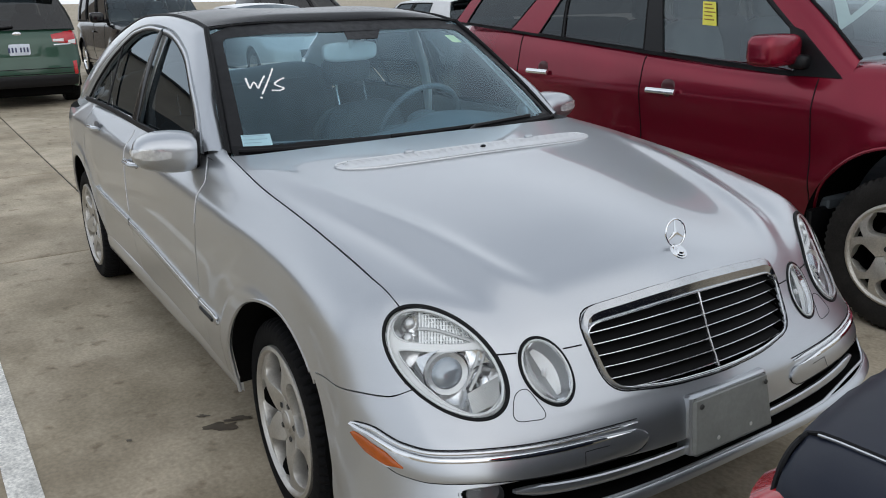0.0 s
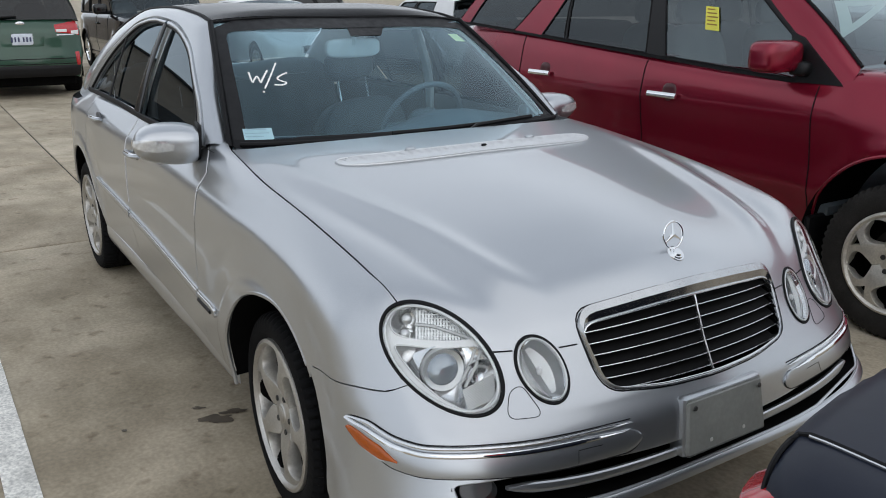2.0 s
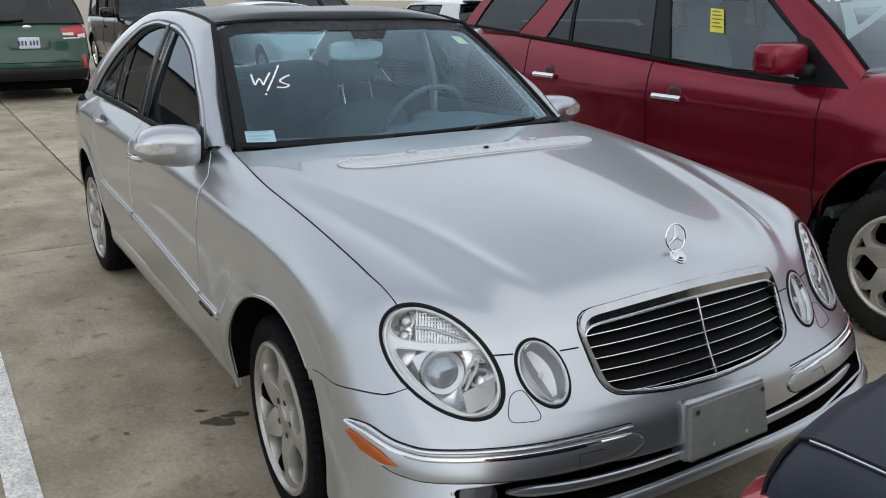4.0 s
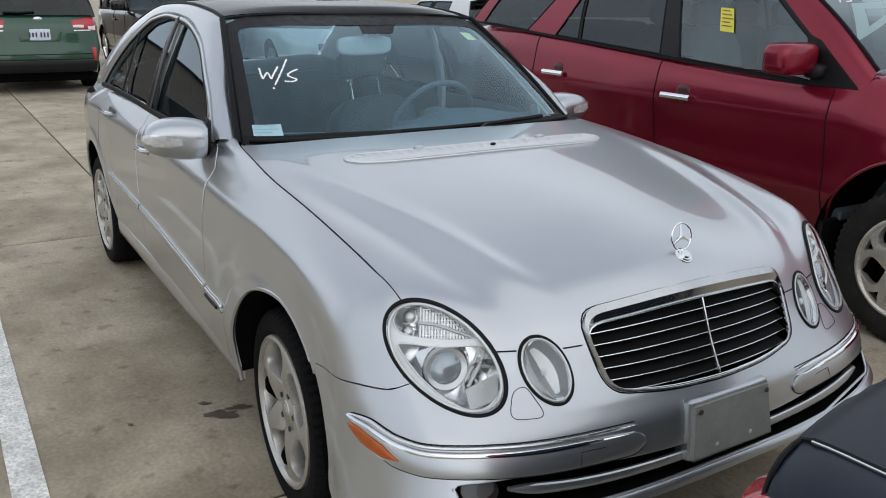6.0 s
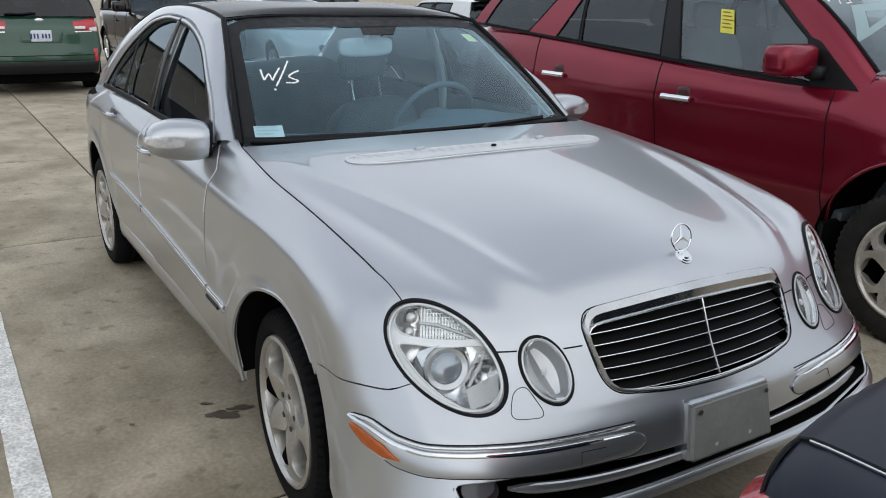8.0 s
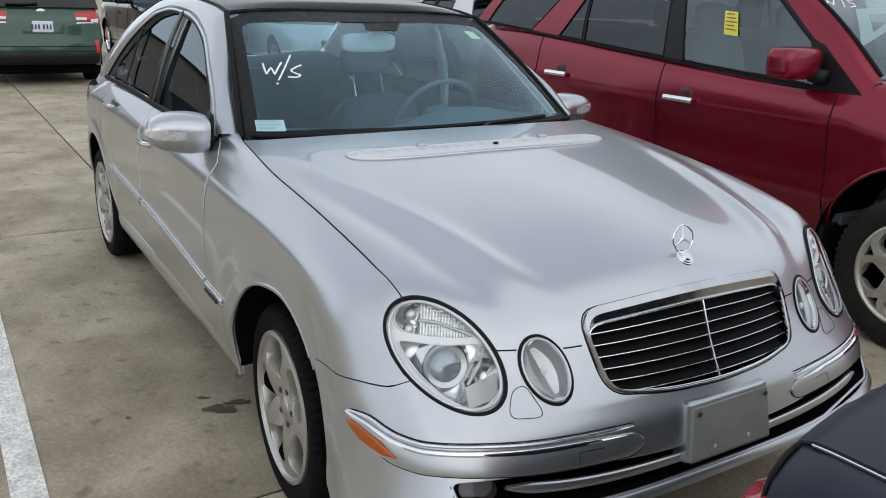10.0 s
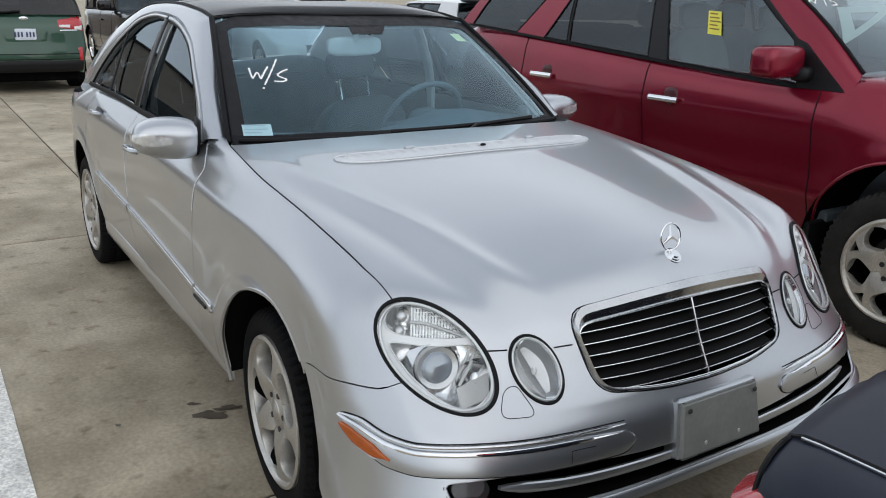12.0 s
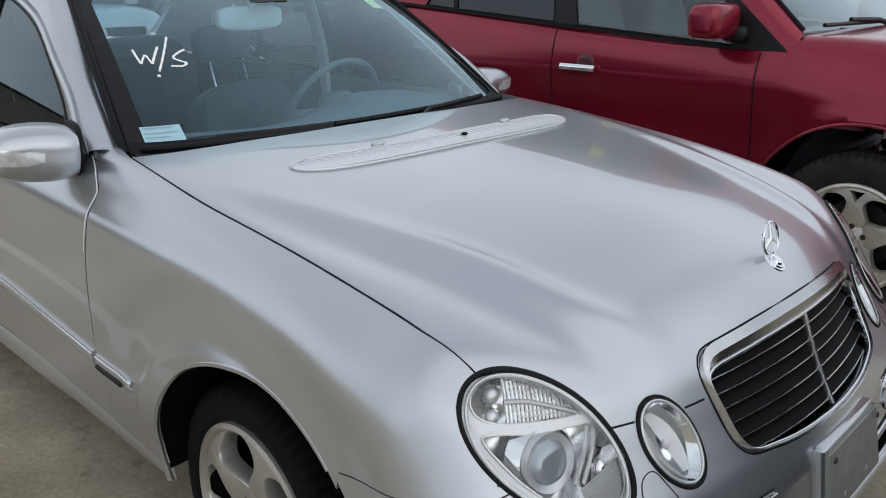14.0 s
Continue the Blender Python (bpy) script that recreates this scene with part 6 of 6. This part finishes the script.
    for x1, x0 in windows:
        for ob in sides("side_window", sheet(x0, x1, low_t, high_t, 14, 8, -.012 if low_t > .02 else -.004), front_glass if front_glass and end_at(x1, 0) > .4 else gm):
            ob.visible_shadow = False
        up_t = np.linspace(low_t, high_t, 12)
        front_x = end_at(x1, up_t) + 0 * up_t
        back_x = np.minimum(end_at(x0, up_t), front_x - .004)
        c = np.array([*zip(np.linspace(back_x[0], front_x[0], 12), [low_t + .004] * 12), *zip(front_x, up_t), *zip(np.linspace(front_x[-1], back_x[-1], 12), [high_t] * 12), *zip(back_x[::-1], up_t[::-1])])
        sides("window_seal", tube(side_pt(c[:, 0], c[:, 1]), .010 if low_t > .02 else .0045, 6, up=(0, 1, .3)), SEAL)
    u = np.linspace(-1, 1, 24)
    rz = roof - .05 - .03
    f_top = np.stack([header + .03 * (1 - u ** 2), (rh - .3 * screen_in[1]) * u, rz + .05 * (1 - u ** 2)], -1)
    f_bot = np.stack([cowl + screen_in[0] + .10 * (1 - u ** 2), (by - screen_in[1]) * u, belt + .02 + screen_in[2] + 0 * u], -1)
    t = np.linspace(0, 1, 14)[:, None, None]
    screen = f_bot * (1 - t) + f_top * t + np.sin(np.pi * t) * np.array((.02, 0, .03))
    B.screen = screen
    part("windscreen", grid(screen, flip=True), screen_glass or FAR_SCREEN, root).visible_shadow = False
    if screen_in[1] > 0:
        inner = screen[:, -1] + (0, 0, .004)
        up_t = np.linspace(-.01, 1.0, 14)
        outer = side_pt(end_at(front_edge, up_t), up_t)
        f = np.linspace(0, 1, 6)[:, None, None]
        sides("front_pillar", grid(outer[None] * (1 - f) + inner[None] * f + np.sin(np.pi * f) * np.array((.012, .012, .006))), paint)
        sides("screen_trim", tube(inner + (.004, 0, .002), .009, 6, up=(0, 1, 0)), SEAL)
    r_top = np.stack([tail_roof - .02 * (1 - u ** 2), rh * u, rz + .05 * (1 - u ** 2)], -1)
    r_bot = np.stack([tail_base - .05 * (1 - u ** 2), by * u, belt + .01 + rise * (cowl - tail_base) + 0 * u], -1)
    part("rear_window", grid(r_bot * (1 - t) + r_top * t), gm, root).visible_shadow = False
    B.r_top, B.r_bot = r_top, r_bot
    k = np.linspace(0, 1, 16)[:, None]
    rows = []
    for q in np.linspace(0, 1, 16):
        e = side_pt(tail_base + (cowl - tail_base) * q, 1.0)
        rows.append(np.stack([e[0] + 0 * u, e[1] * u, e[2] + .05 * (1 - u ** 2)], -1))
    part("roof", grid(np.array(rows), flip=True), paint, root)
    for sx in (header - .55, tail_roof * .35):
        for sy in (-.38, .38):
            part("seat_back", moved(superellipsoid((0, 0, .3), (.09, .24, .36), .5, .5, 12, 18), pose(sx, sy, belt - .42, 0, -12, 0)), LEATHER, root)
            part("headrest", superellipsoid((sx - .14, sy, belt + .30), (.05, .13, .08), .6, .6, 10, 14), LEATHER, root)
    part("dashboard", superellipsoid((cowl - .22, 0, belt - .12), (.22, by - .06, .12), .5, .4, 12, 24), DASH, root)
    # mirrors, gaps
    mx = cowl - mirror[0]
    for sg in (1, -1):
        f = (lambda s_: s_) if sg > 0 else mirrored
        mo = part("door_mirror", f(superellipsoid((mx, h + .085, belt + mirror[1]), (.075, mirror[2], mirror[3]), .45, .5, 18, 26)), paint, root)
        part("mirror_foot", f(superellipsoid((mx + (.06 if black_front else -.01), h - .045, belt + (.06 if black_front else .035)), (.05, .06, .035), .6, .6, 10, 16)), BLACK, mo)
    for gx in shut:
        z = np.linspace(sill + .06, belt - .02 + rise * max(cowl - gx, 0), 24)
        p = fy(gx + 0 * z, z, .0008)
        sides("panel_gap", tube(p, .0032, 5, up=(0, 1, 0)), SEAL)
    xs_ = np.linspace(rear_axle + arch_r + .03, front_axle - arch_r - .03, 20)
    sides("sill_trim", strip(fy(xs_, sill + 0 * xs_, .0), np.repeat(np.array([(0, 0, 1)]), 20, 0), .09, .012, sh.normal(fy(xs_, sill + 0 * xs_))), low or paint)
    return B


def chrome_handle(B, x, z, mat, recess):
    for sg in (1, -1):
        f = (lambda s_: s_) if sg > 0 else mirrored
        c = B.fy(x, z, 0)
        part("handle_cup", f(superellipsoid(c + (.03, -.012, .012), (.055, .016, .055), .8, .8, 14, 22)), recess, B.root)
        q = np.linspace(-1, 1, 16)
        n = np.repeat(((B.shell.normal(c) + (0, 0, .55)) / np.linalg.norm(B.shell.normal(c) + (0, 0, .55)))[None], 16, 0)
        path = np.stack([x + .105 * q, np.full(16, c[1]) + .022, np.full(16, z)], -1)
        part("door_handle", f(strip(path, np.repeat(np.array([(0, -.45, .89)]), 16, 0), .030, .012, n)), mat, B.root)


def tail_point(B, y, z, lift=0.0):
    y, z = np.broadcast_arrays(np.asarray(y, float), np.asarray(z, float))
    p = B.shell.cast(np.stack([0 * y - 1.2, y, z], -1), (-1, 0, 0), 3)
    return p + lift * B.shell.normal(p)


def front_point(B, y, z, lift=0.0):
    y, z = np.broadcast_arrays(np.asarray(y, float), np.asarray(z, float))
    p = B.shell.cast(np.stack([0 * y + 1.0, y, z], -1), (1, 0, 0), 3)
    return p + lift * B.shell.normal(p)


def patch_on(point, B, corners, n=12, m=8, lift=.006):
    """A four-cornered lamp or panel lying on a car's end: corners (y, z)."""
    c = np.array(corners, float)
    U, V = np.meshgrid(np.linspace(0, 1, n), np.linspace(0, 1, m))
    q = (1 - U)[..., None] * (1 - V)[..., None] * c[0] + U[..., None] * (1 - V)[..., None] * c[1] + U[..., None] * V[..., None] * c[2] + (1 - U)[..., None] * V[..., None] * c[3]
    edge = np.clip(8 * np.minimum(np.minimum(U, 1 - U), np.minimum(V, 1 - V)), 0, 1) ** .5
    p = point(B, q[..., 0], q[..., 1], 0.0)
    return grid(p + (edge * lift - .003)[..., None] * B.shell.normal(p))


# red sport-utility beside the sedan
SUV_C = (-1.178, 2.905)
suv = vehicle("maroon_suv", "maroon sport-utility car with chrome handles and dusty alloy wheels", MAROON, pose(*SUV_C, 0), 4.79, 1.95, .36, 1.125, 1.78,
              1.325, -1.375, (.362, .238, .235), .95, .25, -1.85, -2.20, 1.33, (((.945, .80), (-.13, .10)), ((-.28, -.02), (-.972, -.95)), ((-.995, -.97), (-1.225, -.86)), ((-1.53, -1.13), -2.06)), hood=(1.0, 1.175), arch=.108,
              painted=(6,), mirror=(.275, .118, .140, .075), rim_mat=WORN_ALLOY, swage=(.97, .17), shut=(.845, -.255, -1.40), detailed_wheels=True, low=None, detail=1.35, roof_half=.76, glass_mat=SUV_GLASS,
              front_glass=SUV_FRONT_GLASS, rise=.068, tuck=.045, screen_in=(.03, .085, .055), low_t=.001, black_front=True, screen_glass=SUV_SCREEN)
chrome_handle(suv, -.073, .985, CHROME, MAROON_SHADE)
chrome_handle(suv, -1.162, 1.026, CHROME, MAROON_SHADE)
# mirror triangle, wiper
for sg in (1, -1):
    f = (lambda s_: s_) if sg > 0 else mirrored
    tri3 = np.array([suv.side_pt(.965, .008), suv.side_pt(.697, -.025), suv.side_pt(.905, .40), suv.side_pt(.965, .36)]) + (0, .008, .002)
    part("mirror_triangle", f((np.concatenate([tri3, tri3 - (0, .03, 0)]), [[0, 1, 2, 3], [0, 3, 7, 4], [1, 0, 4, 5], [2, 1, 5, 6], [3, 2, 6, 7]])), BLACK, suv.root)
wp = np.stack([np.linspace(1.03, 1.10, 20), np.linspace(-.74, -.05, 20), np.full(20, 1.225)], -1)
w1 = part("wiper_blade", tube(wp, .010, 6), BLACK, suv.root)
part("wiper_arm", tube(np.array([(1.13, -.10, 1.20), (1.10, -.25, 1.235), (1.05, -.48, 1.24)]), .012, 6), BLACK, w1)
# mud flap behind the front wheel
part("mud_flap", box(.878, -.85, .34, .03, .20, .30, .008), BLACK, suv.root)
# papers on the windows
U, V = np.meshgrid(np.linspace(0, 1, 4), np.linspace(0, 1, 5))


def on_suv_glass(x, t, lift=.004):
    p = suv.side_pt(x, t) * (1, -1, 1) + np.array((0, .001 - lift, 0))
    return p + np.array((SUV_C[0], SUV_C[1], 0))


yt = part("yellow_notice", grid(on_suv_glass(.262 + .105 * U + .083 * V, .325 + .22 * V)), YELLOW)
tagged(yt, "yellow paper notice with brown print on a side window", "notice")
for k in range(5):
    part("text_bar", grid(on_suv_glass(.276 + (.062 + .012 * ((k * 7) % 3)) * U + .083 * (.9 - .16 * k), .325 + .22 * (.86 - .16 * k) + .012 * V, .006)), YELLOW_INK, yt)



def suv_screen(u, t, lift=.004):
    """Places on the windscreen: u across, t from the cowl up."""
    u, t = np.broadcast_arrays(np.asarray(u, float), np.asarray(t, float))
    low = np.stack([.98 + .10 * (1 - u ** 2), .845 * u, 1.20 + 0 * u], -1)
    high = np.stack([.25 + .03 * (1 - u ** 2), .735 * u, 1.70 + .05 * (1 - u ** 2)], -1)
    p = low * (1 - t)[..., None] + high * t[..., None] + np.sin(np.pi * t)[..., None] * np.array((.02, 0, .03))
    return p + np.array((SUV_C[0] + .55 * lift, SUV_C[1], .83 * lift))


def suv_stroke(points, radius=.0045):
    q = fitted(points, 5 * len(points) + 4)
    return tube(suv_screen(q[:, 0], q[:, 1], .001), radius, 6, up=(.55, 0, .83), flat=.25)


mark = part("chalk_writing", merge(
    suv_stroke([(-1.000, 0.625), (-0.990, 0.590), (-0.975, 0.555)]), suv_stroke([(-0.975, 0.555), (-0.945, 0.590), (-0.930, 0.552)]), suv_stroke([(-0.930, 0.552), (-0.895, 0.590), (-0.870, 0.630)]),
    suv_stroke([(-0.820, 0.605), (-0.840, 0.560), (-0.860, 0.525)]),
    suv_stroke([(-0.740, 0.585), (-0.770, 0.590), (-0.785, 0.570), (-0.760, 0.552), (-0.760, 0.532), (-0.805, 0.528)])), INK)
tagged(mark, "hand-written white W/S marking on a windscreen", "writing")
# sheet added for a bright shape through the glass, shaped to the camera's view
outer = np.array([(-.76, .525), (-.17, .53), (-.97, .225)])
inner = outer.mean(0) + (outer - outer.mean(0)) * .46
side = np.linspace(0, 1, 9)[:-1, None]
loop_o = np.concatenate([outer[k] * (1 - side) + outer[(k + 1) % 3] * side for k in range(3)])
loop_i = np.concatenate([inner[k] * (1 - side) + inner[(k + 1) % 3] * side for k in range(3)])
sheet_ = part("paper_sheet", grid(np.array([suv_screen(*(loop_o * (1 - w) + loop_i * w).T, -.010) for w in np.linspace(0, 1, 5)]), closed=True), PALE_SHEET)
tagged(sheet_, "pale three-cornered sheet behind a windscreen", "paper")

# green wagon, tail towards the sedan
wag = vehicle("green_wagon", "dark green station wagon seen from its tail, clear-and-red lamps", GREEN, pose(-14.10, -.085, 0, 0, 0, 180), 4.76, 1.80, .40, 1.13, 1.67, 1.40, -1.36,
              (.350, .22, .225), .95, .25, -1.98, -2.24, 1.15, ((.80, -.05), (-.15, -1.05), (-1.15, -1.9)), detail=.8, hood=(.90, 1.218), shut=(.9, -.1, -1.1), tail_round=.12, glass_mat=DARK_GLASS, tail_lean=.12, under=.29)
wr = wag.root
for sg in (1, -1):
    lr = part("tail_lamp", patch_on(tail_point, wag, [(sg * .44, 1.074), (sg * .80, 1.129), (sg * .80, 0.908), (sg * .44, 0.952)]), RED_LENS, wr, "red tail lamp")
    part("reverse_lamp", patch_on(tail_point, wag, [(sg * .46, 1.002), (sg * .63, 1.007), (sg * .63, 0.954), (sg * .46, 0.961)], lift=.010), WHITE_LENS, lr)
    part("side_signal", patch_on(tail_point, wag, [(sg * .67, 0.980), (sg * .795, 0.991), (sg * .785, 0.919), (sg * .67, 0.935)], lift=.010), WHITE_LENS, lr)
    part("reflector", patch_on(tail_point, wag, [(sg * .70, 0.675), (sg * .765, 0.675), (sg * .765, 0.476), (sg * .71, 0.476)], lift=.014), RED_LENS, wr)
    part("name_bar", patch_on(tail_point, wag, [(sg * .46, 0.930), (sg * .72, 0.935), (sg * .72, 0.913), (sg * .46, 0.908)], lift=.006), BRIGHT, wr)
part("plate_recess", patch_on(tail_point, wag, [(-.38, 0.996), (.38, 0.996), (.32, 0.731), (-.32, 0.731)], lift=.004), GREEN, wr)
pl = part("licence_plate", patch_on(tail_point, wag, [(-.152, 0.952), (.152, 0.952), (.152, 0.775), (-.152, 0.775)], lift=.012), PLATE, wr, "pale licence plate with dark bars")
for k in range(6):
    y = -.12 + .045 * k + (.02 if k > 2 else 0)
    part("plate_bar", patch_on(tail_point, wag, [(y, 0.902), (y + .028, 0.902), (y + .028, 0.819), (y, 0.819)], 8, 8, lift=.019), PLATE_INK, pl)
part("badge", superellipsoid(tail_point(wag, 0.0, 1.085, .002), (.012, .062, .032), 1, 1, 12, 24), BRIGHT, wr)
for z in (.58, 0.504):
    y = np.linspace(-.84, .84, 30)
    part("bumper_gap", tube(tail_point(wag, y, z + 0 * y, .002), .006, 6), SEAL, wr)
part("lower_bumper", patch_on(tail_point, wag, [(-.82, 0.487), (.82, 0.487), (.80, 0.315), (-.80, 0.315)], 30, 6, lift=.016), BLACK, wr)
rt, rb = wag.r_top, wag.r_bot
part("rear_wiper", tube(np.array([rb[12] * .9 + rt[12] * .1, rb[15] * .93 + rt[15] * .07, rb[18] * .92 + rt[18] * .08]) - (.03, 0, 0), .014, 6), BLACK, wr)
part("rear_spoiler", box(-2.02, 0, 1.645, .22, 1.25, .04, .015), BLACK, wr)

# black sport-utility beyond it, nose towards the sedan
blk = vehicle("black_suv", "glossy black sport-utility car with chrome wheels", BLACK_PAINT, pose(-16.0, 2.78, 0), 4.9, 1.96, .36, 1.14, 1.84, 1.45, -1.45, (.37, .24, .25), .98, .35, -2.0, -2.2, 1.1,
              ((.86, -.1), (-.2, -1.15), (-1.25, -2.0)), hood=(.98, 1.14), detail=.8, rim_mat=CHROME, shut=(.8, -.25), glass_mat=DARK_GLASS)
for sg in (1, -1):
    part("headlamp", patch_on(front_point, blk, [(sg * .55, .92), (sg * .90, .94), (sg * .90, .78), (sg * .58, .78)]), DARK_LENS, blk.root)
    chrome_handle(blk, -.10, .95, BLACK_PAINT, BLACK_PAINT)
part("grille", patch_on(front_point, blk, [(-.48, .90), (.48, .90), (.44, .62), (-.44, .62)]), BLACK, blk.root)

# white sedan, seen through the cabin
wht = vehicle("white_sedan", "white sedan with black tyres, parked behind", WHITE_PAINT, pose(-14.4, 4.82, 0), 4.6, 1.80, .3, .94, 1.45, 1.35, -1.35, (.32, .21, .21), .75, .0, -1.25, -1.85, .98,
              ((.62, -.2), (-.3, -1.05)), hood=(.72, .93), detail=.8, shut=(.8, -.25, -1.1))
for sg in (1, -1):
    part("headlamp", patch_on(front_point, wht, [(sg * .48, .72), (sg * .84, .76), (sg * .84, .62), (sg * .50, .62)]), WHITE_LENS, wht.root)
part("grille", patch_on(front_point, wht, [(-.40, .66), (.40, .66), (.36, .50), (-.36, .50)]), BLACK, wht.root)

# white hatchback showing its dark tail glass
hat = vehicle("white_hatchback", "white hatchback with dark tailgate glass and red lamps", WHITE_PAINT, pose(-13.6, 8.2, 0, 0, 0, 180), 4.3, 1.78, .3, .95, 1.50, 1.30, -1.28, (.32, .21, .21), .85, .15, -1.75, -2.0, .98,
              ((.70, -.1), (-.2, -1.1)), hood=(.75, .95), detail=.7, shut=(.8, -.15))
for sg in (1, -1):
    part("tail_lamp", patch_on(tail_point, hat, [(sg * .55, .92), (sg * .84, .93), (sg * .84, .74), (sg * .60, .76)]), RED_LENS, hat.root)
part("spoiler", box(-1.86, 0, 1.47, .26, 1.2, .05, .02), GLOSS_BLACK, hat.root)
part("tailgate_panel", patch_on(tail_point, hat, [(-.62, .93), (.62, .93), (.55, .80), (-.55, .80)]), GLOSS_BLACK, hat.root)
# grey car past the maroon one
vehicle("grey_sedan", "mid-grey sedan parked in the next row", GREY_PAINT, pose(-1.9, 6.0, 0), 4.6, 1.8, .3, .94, 1.45, 1.35, -1.35, (.32, .21, .21), .75, .0, -1.25, -1.85, .98, ((.62, -.2), (-.3, -1.05)), hood=(.75, .95), detail=.7, shut=(.8,))

# dark sport-utility in the far row
vehicle("dark_suv", "dark grey sport-utility car parked in the far row", BLACK_PAINT, pose(-23.0, 9.6, 0, 0, 0, 90), 4.8, 1.9, .36, 1.10, 1.78, 1.45, -1.45, (.37, .24, .25), .85, .25, -2.0, -2.2, 1.1,
              ((.75, -.1), (-.2, -1.15), (-1.25, -2.0)), hood=(.96, 1.10), detail=.6, glass_mat=DARK_GLASS)
# navy car ahead, only its tail corner near the sedan
NAVY_AT = pose(3.66, .02, 0, 0, 0, 0)
nav = vehicle("navy_coupe", "dark navy car with a worn bumper corner and red tail lamp", NAVY, NAVY_AT, 4.7, 1.84, .3, .90, 1.34, 1.38, -1.36, (.325, .215, .225), .70, .05, -.95, -1.45, .94,
              ((.56, -.45),), hood=(.74, .92), detail=1.2, shut=(.8, -.6), tail_round=.18, tail_lean=.24)
for sg in (1, -1):
    part("tail_lamp", patch_on(tail_point, nav, [(sg * .66, .845), (sg * .815, .872), (sg * .83, .66), (sg * .64, .66)], lift=.030), RED_LENS, nav.root, "red tail lamp")
    xs_ = np.linspace(-2.235, -1.45, 30)
    top = nav.shell.cast(np.stack([xs_, np.full(30, sg * .676), np.full(30, .6)], -1), (0, 0, 1), 1)
    back = tail_point(nav, sg * np.linspace(.800, .680, 8), np.interp(np.linspace(0, 1, 8), [0, .3, .6, 1], [.78, .872, .893, .906]), .001)
    part("boot_gap", tube(np.concatenate([back, top + (0, 0, .001)]), .0045, 6, up=(0, 1, 0)), SEAL, nav.root)
    part("boot_edge", tube(top + (0, sg * .007, .002), .0025, 6, up=(0, 1, 0)), BRIGHT, nav.root)

# ---- building along the lot, mirrored in the side glass ----
bd = thing("building", "long low tan commercial building with a flat roof", "building", at=pose(-33, -16, 0, 0, 0, 90))
part("wall", box(0, 5, 2.7, 27, 10, 5.4, .03), WALL, bd)
part("roof", box(0, 5, 5.46, 27.4, 10.4, .16, .03), BLACK, bd)
for k in range(6):
    wn = part("window", box(-11 + 4.2 * k, -.02, 1.9, 2.4, .06, 1.9, .01), GLOSS_BLACK, bd)
    part("sill", box(-11 + 4.2 * k, -.07, .92, 2.6, .16, .08, .01), PALE, wn)
